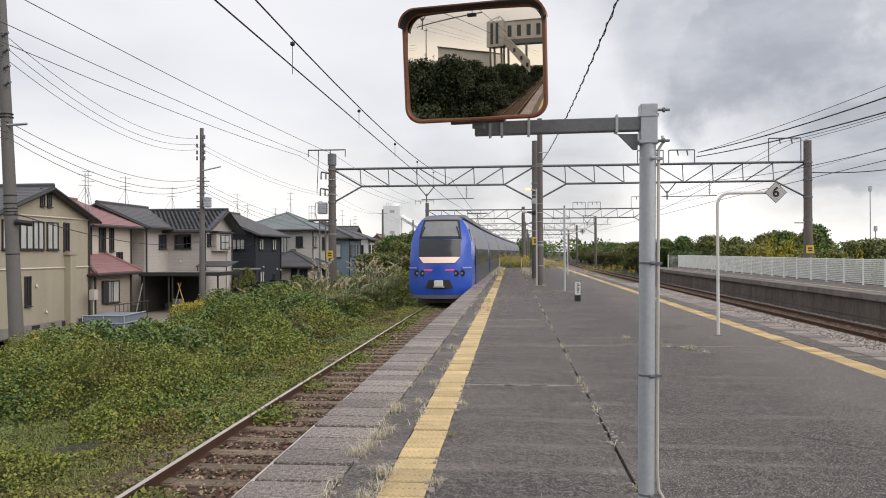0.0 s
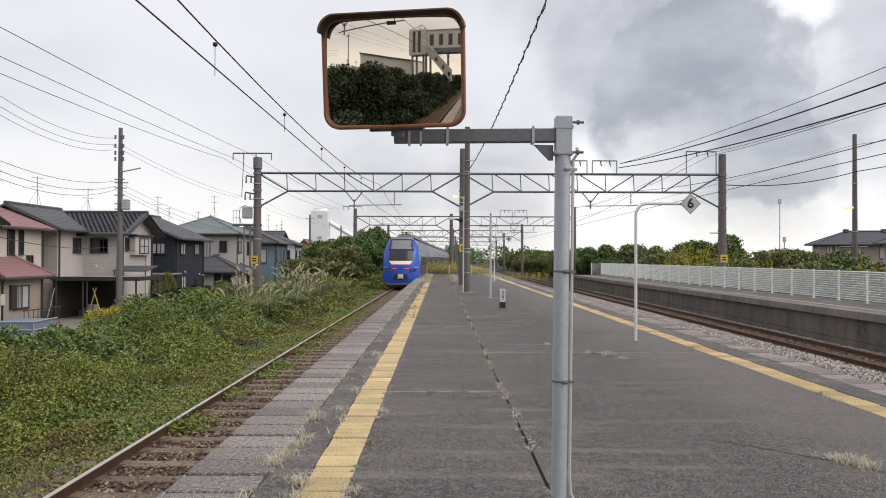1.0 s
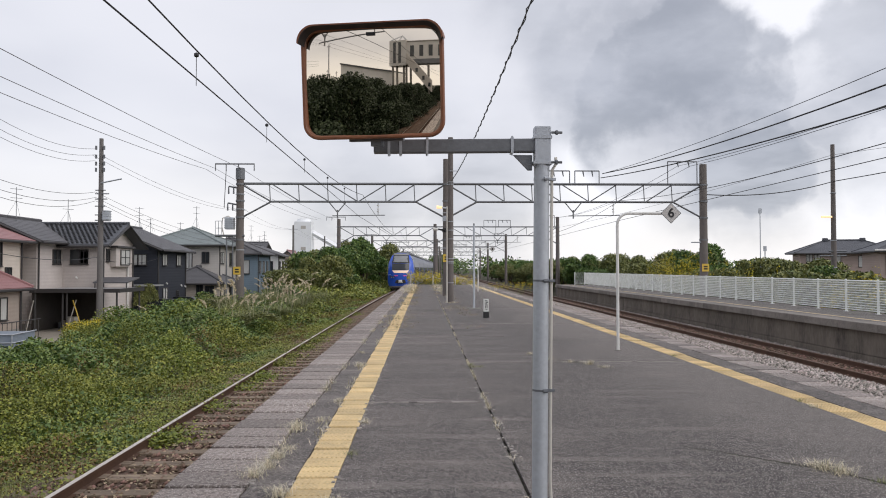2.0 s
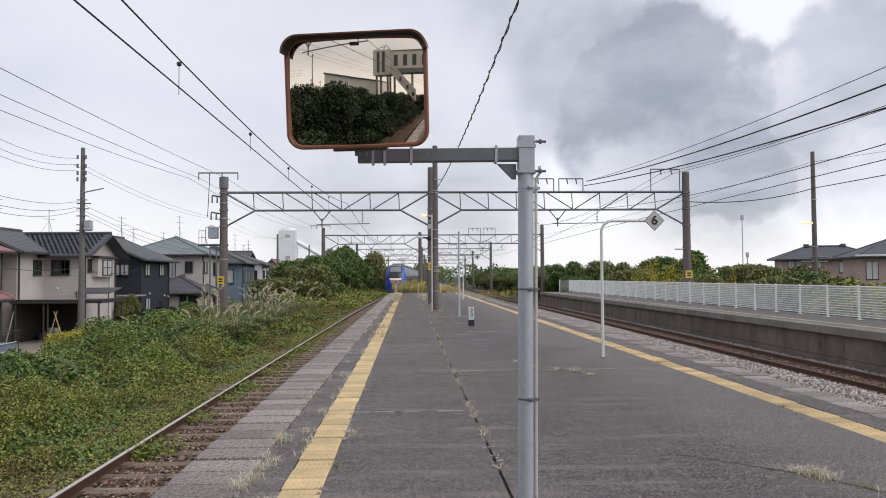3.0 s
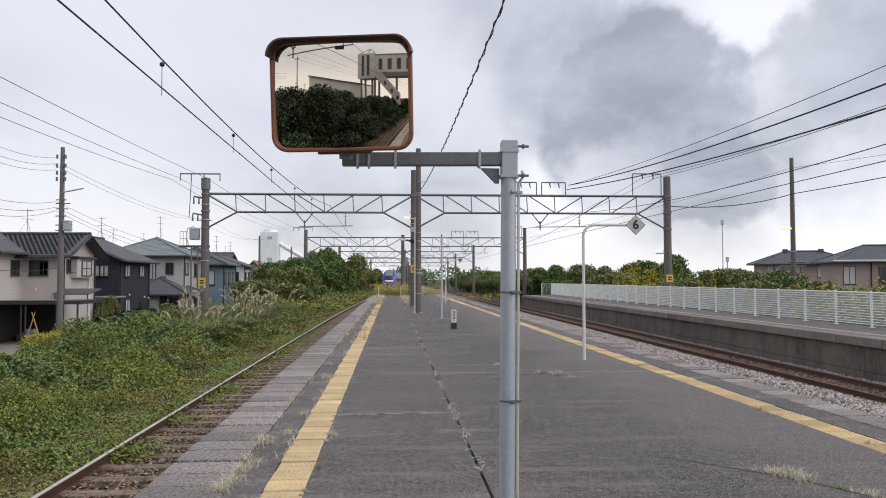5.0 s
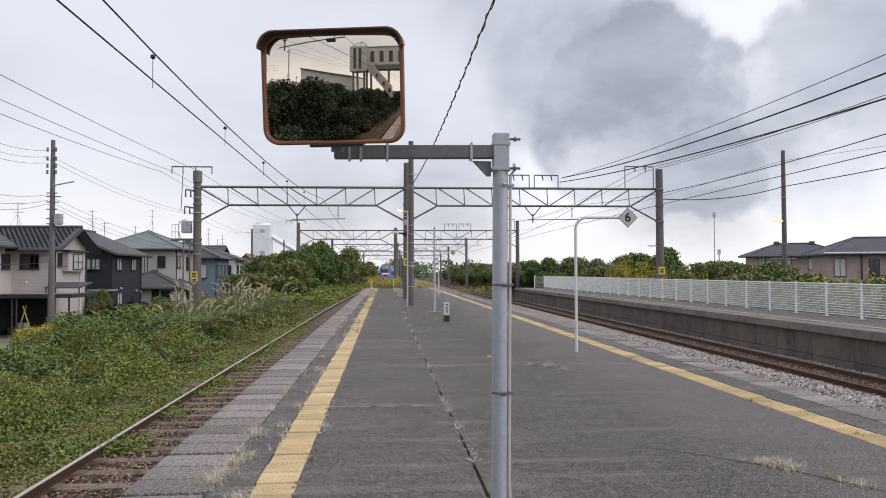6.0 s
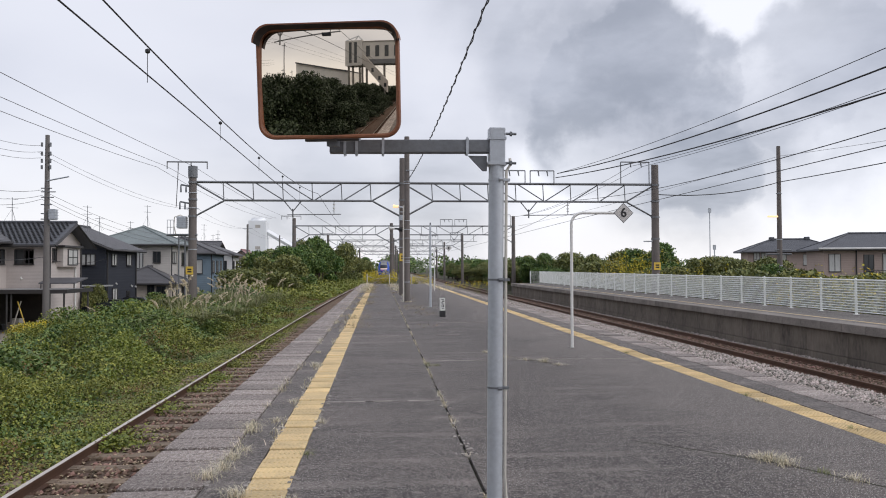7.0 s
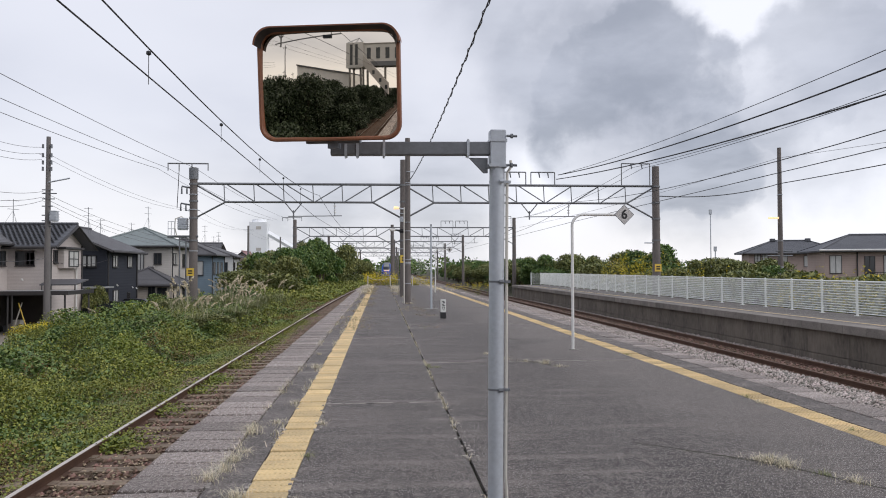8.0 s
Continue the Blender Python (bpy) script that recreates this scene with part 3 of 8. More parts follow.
build_track("track_1", "single railway track with rusty rails on brown ballast", track_x, M_BALB, M_STONE_B, 13000, -1.15, 1.25, 3.0, 0.022)
build_track("track_2", "railway track with rusty rails on grey crushed ballast", track2_x, M_BALG, M_STONE_G, 46000, -2.6, 1.55, 9.0, -0.045, RAIL_Z2)


# ---- side platform with fence ----
def build_side_platform():
    p = thing("side_platform", "low concrete side platform with a dark stained wall", "platform", kind="structure")
    bm = bmesh.new()
    box(bm, 12.95, 17.2, -40, 72, -1.6, -0.30)
    part("platform_body", bm, M_CONC, p)
    bm = bmesh.new()
    box(bm, 13.22, 15.9, -40, 72, -0.3, 0.0)
    part("asphalt_field", bm, asphalt("pale_platform_top", (0.165, 0.15, 0.14), (0.085, 0.077, 0.07), (0.24, 0.22, 0.20), (0.4, 0.37, 0.34), 0.5), p)
    bm = bmesh.new()
    box(bm, 0, 0.12, 0.006, 1.994, -0.93, -0.24, bevel=0.008)
    box(bm, -0.03, 0.12, 0.006, 1.994, -1.5, -0.942, bevel=0.008)
    wall = mesh_of("wall_panel", bm, M_WALL2)
    bm = bmesh.new()
    box(bm, 0, 0.57, 0.004, 0.996, -0.24, 0.0, bevel=0.015)
    cope = mesh_of("coping_slab", bm, mat("dark_coping", (0.23, 0.205, 0.185), 0.85, vary=0.35, s1=1.5, s2=25, c2=(0.10, 0.09, 0.08), rand=0.15))
    bm = bmesh.new()
    box(bm, 0, 0.10, 0.0, 0.996, 0.0, 0.003)
    line = mesh_of("painted_line", bm, M_YEL)
    for k in range(36):
        share("wall_panel", wall, p, 12.83, 2.0 * k, 0)
    for k in range(64):
        share("coping_slab", cope, p, 12.65, 8 + 1.0 * k, 0)
        share("painted_line", line, p, 13.55, 8 + 1.0 * k, 0)
    f = thing("mesh_fence", "white coated wire mesh fence along the side platform", "fence", pose(15.45, 0, 0))
    bm = bmesh.new()
    tube(bm, (0, 0, 0), (0, 0, 1.15), 0.038, seg=8)
    ball(bm, (0, 0, 1.15), 0.038)
    box(bm, -0.07, 0.07, -0.07, 0.07, 0, 0.012)
    post = mesh_of("post", bm, M_FENCE)
    bm = bmesh.new()
    for z, r in [(0.09, 0.016)] + [(0.17 + 0.087 * k, 0.012) for k in range(11)] + [(1.12, 0.024)]:
        tube(bm, (0, 0.03, z), (0, 1.90, z), r, seg=4, caps=False)
    for k in range(38):
        tube(bm, (0.006, 0.04 + 0.05 * k, 0.09), (0.006, 0.04 + 0.05 * k, 1.12), 0.006, seg=3, caps=False)
    panel = mesh_of("mesh_panel", bm, M_FENCE)
    for k in range(34):
        share("post", post, f, 0, 8.11 + 1.93 * k, 0)
        if k < 33:
            share("mesh_panel", panel, f, 0, 8.11 + 1.93 * k, 0)
    share("post", post, f, -0.9, 72, 0)
    bm = bmesh.new()
    for z in [0.09 + 0.103 * k for k in range(11)]:
        tube(bm, (0, 72, z), (-0.9, 72, z), 0.01 if z in (0.09,) else 0.006, seg=4)
    for k in range(9):
        tube(bm, (-0.1 * k, 72, 0.09), (-0.1 * k, 72, 1.12), 0.006, seg=3)
    part("end_panel", bm, M_FENCE, f)


build_side_platform()


# ---- traffic mirror on its post ----
def rounded_rect(w, h, r, n=6):
    pts = []
    for cx, cy, a0 in ((w / 2 - r, h / 2 - r, 0), (-w / 2 + r, h / 2 - r, 90), (-w / 2 + r, -h / 2 + r, 180), (w / 2 - r, -h / 2 + r, 270)):
        for k in range(n + 1):
            a = radians(a0 + 90 * k / n)
            pts.append((cx + r * math.cos(a), cy + r * math.sin(a)))
    return pts


MIRROR_AT = pose(-0.238, 4.80, 2.642, 96.5, 0, -9.8)   # face looks along local +z


def build_mirror():
    post = thing("mirror_post", "grey galvanised square-capped steel post with a side arm", "post", pose(0.751, 5.05, 0, 0, 0.6, 0))
    bm = bmesh.new()
    tube(bm, (0, 0, 0.03), (0, 0, 2.41), 0.0475, seg=24)
    part("pole", bm, M_STEEL, post, smooth=True)
    bm = bmesh.new()
    box(bm, -0.049, 0.049, -0.049, 0.049, 2.20, 2.435, bevel=0.006)
    box(bm, -0.058, 0.058, -0.055, 0.055, 2.205, 2.222)
    box(bm, -0.054, 0.054, -0.054, 0.054, 2.36, 2.378)
    part("cap", bm, M_STEEL, post)
    bm = bmesh.new()
    box(bm, -1.022, -0.046, -0.035, 0.035, 2.282, 2.362, bevel=0.006)
    for v in bm.verts:
        v.co.z += 0.021 * v.co.x
    part("arm", bm, M_DSTEEL, post)
    for k, x in enumerate((-0.93, -0.86, -0.70, -0.185)):
        bm = bmesh.new()
        dz = 0.01 + 0.021 * x
        box(bm, x - 0.008, x + 0.008, -0.040, 0.040, 2.264 + dz, 2.36 + dz)
        tube(bm, (x, -0.03, 2.25 + dz), (x, -0.03, 2.368 + dz), 0.006, seg=8)
        part("arm_clamp", bm, M_STEEL, post)
    bm = bmesh.new()
    vs = [bm.verts.new(p) for p in ((-0.06, -0.012, 2.262), (-0.06, -0.012, 2.17), (-0.085, -0.012, 2.17), (-0.175, -0.012, 2.262))]
    fc = bm.faces.new(vs)
    ex = bmesh.ops.extrude_face_region(bm, geom=[fc])["geom"]
    bmesh.ops.translate(bm, vec=(0, 0.024, 0), verts=[g for g in ex if isinstance(g, bmesh.types.BMVert)])
    part("gusset", bm, M_DSTEEL, post)
    for z in (2.215, 2.395):
        bm = bmesh.new()
        tube(bm, (0.05, -0.05, z), (0.115, -0.05, z), 0.008, seg=8)
        tube(bm, (0.075, -0.05, z), (0.088, -0.05, z), 0.015, seg=6)
        part("bolt", bm, M_DSTEEL, post)
    for z in (0.14, 0.84, 1.50, 2.115):
        bm = bmesh.new()
        tube(bm, (0, 0, z - 0.006), (0, 0, z + 0.006), 0.0495, seg=24)
        tube(bm, (0.01, -0.054, z), (0.035, -0.055, z), 0.012, seg=8)
        box(bm, 0.04, 0.082, -0.03, 0.0, z - 0.008, z + 0.008)
        part("strap", bm, M_DSTEEL if z < 2 else M_STEEL, post)
    bm = bmesh.new()
    path_tube(bm, [(0.19, -0.06, 0.01), (0.15, -0.045, 0.04), (0.11, -0.03, 0.10), (0.068, -0.02, 0.17), (0.060, -0.015, 0.3), (0.060, -0.015, 1.2), (0.060, -0.015, 2.0), (0.060, -0.015, 2.17), (0.085, -0.012, 2.21), (0.083, -0.01, 2.25)], 0.0095)
    part("conduit", bm, M_CONDUIT, post, "ivory cable conduit", smooth=True)
    bm = bmesh.new()
    box(bm, -0.18, 0.24, -0.17, 0.2, 0.001, 0.035, bevel=0.012)
    part("footing", bm, M_CONC, post, "chipped concrete footing")

    mir = thing("traffic_mirror", "convex traffic mirror in a faded orange frame with visor", "mirror", MIRROR_AT)
    W, H, R = 0.815, 0.622, 0.085
    bm = bmesh.new()
    RC = 3.4
    nx, ny, w2, h2, cr = 84, 64, W / 2 - 0.006, H / 2 - 0.006, R - 0.006
    grid = [[bm.verts.new((x, y, math.sqrt(RC * RC - x * x - y * y) - RC + 0.030)) for x in [w2 * (2 * i / nx - 1) for i in range(nx + 1)]] for y in [h2 * (2 * j / ny - 1) for j in range(ny + 1)]]
    for j in range(ny):
        for i in range(nx):
            x, y = abs(w2 * ((2 * i + 1) / nx - 1)), abs(h2 * ((2 * j + 1) / ny - 1))
            if x > w2 - cr and y > h2 - cr and math.hypot(x - w2 + cr, y - h2 + cr) > cr:
                continue
            bm.faces.new((grid[j][i], grid[j][i + 1], grid[j + 1][i + 1], grid[j + 1][i]))
    bmesh.ops.delete(bm, geom=[v for v in bm.verts if not v.link_faces], context='VERTS')
    face = part("mirror_face", bm, M_MIRROR, mir, "warm-tinted convex mirror glass")
    face.data.shade_smooth()
    # rim: a swept lip round the outline
    def lip(prof, m, name, label=""):
        bm = bmesh.new()
        loops = [[bm.verts.new((x, y, z)) for x, y in rounded_rect(W + 2 * d, H + 2 * d, R + d, 8)] for d, z in prof]
        for a, b in zip(loops, loops[1:]):
            for k in range(len(a)):
                bm.faces.new((a[k], a[(k + 1) % len(a)], b[(k + 1) % len(a)], b[k]))
        return part(name, bm, m, mir, label, smooth=True)
    lip([(-0.016, 0.0), (-0.015, 0.012), (-0.006, 0.022), (0.003, 0.022), (0.009, 0.015), (0.009, -0.012), (0.0, -0.03)], M_ORANGE, "rim")
    bm = bmesh.new()
    vs = [bm.verts.new((x, y, -0.028)) for x, y in rounded_rect(W, H, R, 8)]
    bm.faces.new(vs)
    part("back_shell", bm, M_ORANGE, mir)
    # visor: hood over the top and upper corners
    pts = [p for p in rounded_rect(W + 0.03, H + 0.03, R + 0.015, 10)]
    top = [p for p in pts if p[1] > 0.12]
    top.sort(key=lambda p: math.atan2(p[1], p[0]))
    depth = lambda p: 0.048 * smooth01((p[1] - 0.13) / 0.10)
    for name, sc0, sc1, back, material, label in (("visor", 1.0, 0.978, 1.0, M_ORANGE, "projecting orange visor"), ("visor_lining", 0.976, 0.972, 0.955, M_HOOD, "dark inner face of the visor")):
        bm = bmesh.new()
        rows = [[[bm.verts.new((p[0] * sc * back, p[1] * sc * back, z0)) for p in top], [bm.verts.new((p[0] * sc, p[1] * sc, 0.028 + float(depth(p)))) for p in top]] for sc, z0 in ((sc0, -0.01 if back == 1.0 else 0.026), (sc1, -0.01 if back == 1.0 else 0.022))]
        for r in rows:
            for k in range(len(top) - 1):
                bm.faces.new((r[0][k], r[0][k + 1], r[1][k + 1], r[1][k]))
        for k in range(len(top) - 1):
            bm.faces.new((rows[0][1][k], rows[0][1][k + 1], rows[1][1][k + 1], rows[1][1][k]))
        part(name, bm, material, mir, label, smooth=True)
    bm = bmesh.new()
    box(bm, -0.03, 0.03, -H / 2 - 0.05, -H / 2 + 0.1, -0.12, -0.04)
    box(bm, -0.16, 0.16, -H / 2 - 0.02, -H / 2 + 0.02, -0.10, -0.045)
    part("bracket", bm, M_DSTEEL, mir)
    bm = bmesh.new()
    box(bm, -0.025, 0.025, 0.262, 0.278, 0.020, 0.030)
    part("maker_plate", bm, M_BLACK, mir)


build_mirror()


# ---- stop sign posts ----
def digit(parent, text, size, m, depth=0.002):
    cu = bpy.data.curves.new("numeral", 'FONT')
    cu.body, cu.size, cu.extrude, cu.align_x, cu.align_y, cu.offset = text, size, depth, 'CENTER', 'CENTER', size * 0.02
    ob = bpy.data.objects.new("numeral_curve", cu)
    scene.collection.objects.link(ob)
    dg = bpy.context.evaluated_depsgraph_get()
    me = bpy.data.meshes.new_from_object(ob.evaluated_get(dg))
    bpy.data.objects.remove(ob)
    me.materials.clear()
    me.materials.append(M_BLACK)
    o = new("numeral", me)
    o.parent, o.matrix_basis = parent, m
    return o


def build_sign(x, y, h, reach, size, label, text, r=0.028):
    s = thing("car_stop_sign", label, "sign", pose(x, y, 0), group="car stop signs")
    bm = bmesh.new()
    pts = [(0, 0, 0), (0, 0, h * 0.5), (0, 0, h - 0.22)] + [(0.22 - 0.22 * math.cos(radians(a)), 0, h - 0.22 + 0.22 * math.sin(radians(a))) for a in range(15, 91, 15)] + [(reach * 0.6, 0, h), (reach - size * 0.3, 0, h)]
    path_tube(bm, pts, r, 12)
    part("bent_pole", bm, M_WHITE, s, smooth=True)
    bm = bmesh.new()
    tube(bm, (0, 0, 0), (0, 0, 0.012), 0.075, seg=16)
    part("base_plate", bm, M_CONC, s)
    d = size / 2
    for name, sc, y0, m in (("sign_border", 1.0, -0.034, M_DSTEEL), ("sign_face", 0.93, -0.037, M_SIGN)):
        bm = bmesh.new()
        vs = [bm.verts.new((reach + sc * d * a, y0, h + sc * d * b)) for a, b in ((1, 0), (0, 1), (-1, 0), (0, -1))]
        f = bm.faces.new(vs)
        ex = bmesh.ops.extrude_face_region(bm, geom=[f])["geom"]
        bmesh.ops.translate(bm, vec=(0, 0.005, 0), verts=[g for g in ex if isinstance(g, bmesh.types.BMVert)])
        part(name, bm, m, s)
    if text:
        digit(s, text, size * 0.62, pose(reach, -0.040, h, 90, 0, 0))
    else:
        bm = bmesh.new()
        box(bm, reach - 0.04, reach + 0.04, -0.042, -0.038, h - 0.07, h + 0.07)
        part("numeral_bar", bm, M_BLACK, s)
    return s


build_sign(3.775, 14.79, 2.63, 1.035, 0.40, "white bent pipe post with a diamond sign numbered six", "6")
build_sign(3.62, 49.8, 2.85, 0.95, 0.40, "distant white bent pipe post with a small diamond sign", "", 0.03)


def small_platform_things():
    s = thing("distance_post", "short white marker post with black lettering on a dark base", "marker", pose(2.02, 24.2, 0, 0, 0, 8))
    bm = bmesh.new()
    box(bm, -0.085, 0.085, -0.07, 0.07, 0.0, 0.20, bevel=0.01)
    part("base", bm, M_BLACK, s)
    bm = bmesh.new()
    box(bm, -0.08, 0.08, -0.06, 0.06, 0.20, 0.60, bevel=0.012)
    part("body", bm, M_WHITE, s)
    for z, x0, x1, d in ((0.545, -0.045, 0.03, 0.012), (0.50, -0.02, 0.05, 0.016), (0.45, -0.05, 0.01, 0.012), (0.41, -0.035, 0.045, 0.014), (0.345, -0.04, -0.012, 0.032), (0.345, 0.008, 0.035, 0.032), (0.275, -0.03, 0.03, 0.01)):
        bm = bmesh.new()
        box(bm, x0, x1, -0.066, -0.059, z - d, z + d)
        part("lettering_bar", bm, M_BLACK, s)
    p = thing("thin_pole", "thin grey steel pole standing on the platform", "pole", pose(2.01, 29.7, 0))
    bm = bmesh.new()
    tube(bm, (0, 0, 0), (0, 0, 3.25), 0.045, 0.04, seg=10)
    part("shaft", bm, M_STEEL, p, smooth=True)
    bm = bmesh.new()
    tube(bm, (0, 0, 3.25), (0, 0, 3.33), 0.03, seg=8)
    part("cap", bm, M_DSTEEL, p)
    bm = bmesh.new()
    box(bm, -0.28, 0.28, -0.2, 0.2, 0.001, 0.02)
    part("base_plate", bm, M_CONC, p)
    # covers in the asphalt
    for x, y in ((1.62, 17.9), (1.75, 19.1)):
        bm = bmesh.new()
        box(bm, -0.28, 0.28, -0.16, 0.16, -0.02, 0.006, bevel=0.004)
        solid("manhole_cover", bm, M_ASPH2, "flat concrete cover set into the asphalt", "cover", m=pose(x, y, 0))
    # rope barrier at the platform's end
    r = thing("rope_barrier", "short stakes with sagging rope across the platform end", "barrier", pose(0, 71.2, 0))
    xs = (-1.2, 0.9, 3.0, 5.2)
    for x in xs:
        bm = bmesh.new()
        tube(bm, (x, 0, 0), (x, 0, 0.95), 0.04, seg=8)
        part("stake", bm, M_CONDUIT, r)
    for a, b in zip(xs, xs[1:]):
        bm = bmesh.new()
        path_tube(bm, [(a + (b - a) * k / 8, 0, 0.8 - 0.25 * (1 - (k / 4 - 1) ** 2)) for k in range(9)], 0.013, 5)
        part("rope", bm, M_CONDUIT, r)


small_platform_things()


# ---- masts, gantries and wires ----
def bar(name, p0, p1, r, m, parent, seg=4):
    bm = bmesh.new()
    tube(bm, p0, p1, r, seg=seg)
    return part(name, bm, m, parent)


def mast(parent, x, z0, z1, r, name="mast", y=0.0):
    bm = bmesh.new()
    tube(bm, (x, y, z0), (x, y, z1), r * 1.12, r * 0.92, seg=16)
    ob = part(name, bm, M_POST, parent, smooth=True)
    for z in (3.2, 4.46, 5.4, 6.35):
        if z0 < z < z1:
            bm = bmesh.new()
            tube(bm, (x, y, z - 0.05), (x, y, z + 0.05), r * 1.12, seg=16)
            part("band", bm, M_GANTRY, ob)
    return ob


def number_plate(parent, x, y, z):
    bm = bmesh.new()
    box(bm, x - 0.2, x + 0.2, y - 0.012, y, z - 0.22, z + 0.22)
    ob = part("plate", bm, M_PLATE, parent, "yellow plate with dark marks")
    bm = bmesh.new()
    for k in range(2):
        box(bm, x - 0.11, x + 0.11, y - 0.017, y - 0.013, z - 0.11 + 0.13 * k, z - 0.03 + 0.13 * k)
    part("mark_bar", bm, M_BLACK, ob)


def span(parent, x0, x1, zt=6.38, zb=5.36, step=1.66):
    """A truss between two masts with knee braces."""
    bar("top_chord", (x0, 0, zt), (x1, 0, zt), 0.07, M_GANTRY, parent)
    bar("bottom_chord", (x0 + 1.75, 0, zb), (x1 - 1.75, 0, zb), 0.06, M_GANTRY, parent)
    n = max(2, round((x1 - x0 - 3.5) / step))
    xs = [x0 + 1.75 + (x1 - x0 - 3.5) * k / n for k in range(n + 1)]
    for k, x in enumerate(xs):
        bar("truss_bar", (x - 0.05, 0, zb), (x - 0.10, 0, zt), 0.028, M_GANTRY, parent)
        if k < n:
            a, b = (x, xs[k + 1])
            up = k >= n / 2
            bar("truss_bar", (a, 0, zb if up else zt), (b, 0, zt if up else zb), 0.032, M_GANTRY, parent)
    for a, s in ((x0, 1), (x1, -1)):
        bar("truss_bar", (a, 0, zt), (a + 1.75 * s, 0, zb), 0.045, M_GANTRY, parent)
        bar("knee_brace", (a + 0.1 * s, 0, 4.46), (a + 1.75 * s, 0, zb), 0.05, M_GANTRY, parent)


def hanger(parent, x, x_end, zb=5.36):
    """V-shaped drop with a registration arm for the contact wire."""
    bar("hanger_leg", (x - 0.5, 0, zb), (x, 0, 4.75), 0.03, M_GANTRY, parent)
    bar("hanger_leg", (x + 0.5, 0, zb), (x, 0, 4.75), 0.03, M_GANTRY, parent)
    bar("hanger_post", (x, 0, 4.9), (x, 0, 4.4), 0.04, M_GANTRY, parent)
    bar("register_arm", (x - 0.3, 0, 4.56), (x_end, 0, 4.6), 0.025, M_GANTRY, parent)
    bar("register_drop", (x_end - 0.4, 0, zb), (x_end - 0.4, 0, 4.6), 0.02, M_GANTRY, parent)
    for z in (5.15, 4.95, 4.8):
        bm = bmesh.new()
        tube(bm, (x_end - 0.4, 0, z - 0.03), (x_end - 0.4, 0, z + 0.03), 0.07, seg=8)
        part("insulator", bm, M_WHITE, parent)


def feeder_frame(parent, x0, x1, z0, z1):
    bar("feeder_frame_post", (x0, 0, z0), (x0, 0, z1), 0.03, M_GANTRY, parent)
    bar("feeder_frame_post", (x1, 0, z0), (x1, 0, z1), 0.03, M_GANTRY, parent)
    bar("feeder_frame_bar", (x0, 0, z1), (x1, 0, z1), 0.035, M_GANTRY, parent)
    for x in (x0 + (x1 - x0) * 0.33, x0 + (x1 - x0) * 0.7):
        bm = bmesh.new()
        tube(bm, (x, 0, z1), (x + 0.06, 0, z1 - 0.32), 0.045, 0.03, seg=6)
        part("insulator", bm, M_DSTEEL, parent)


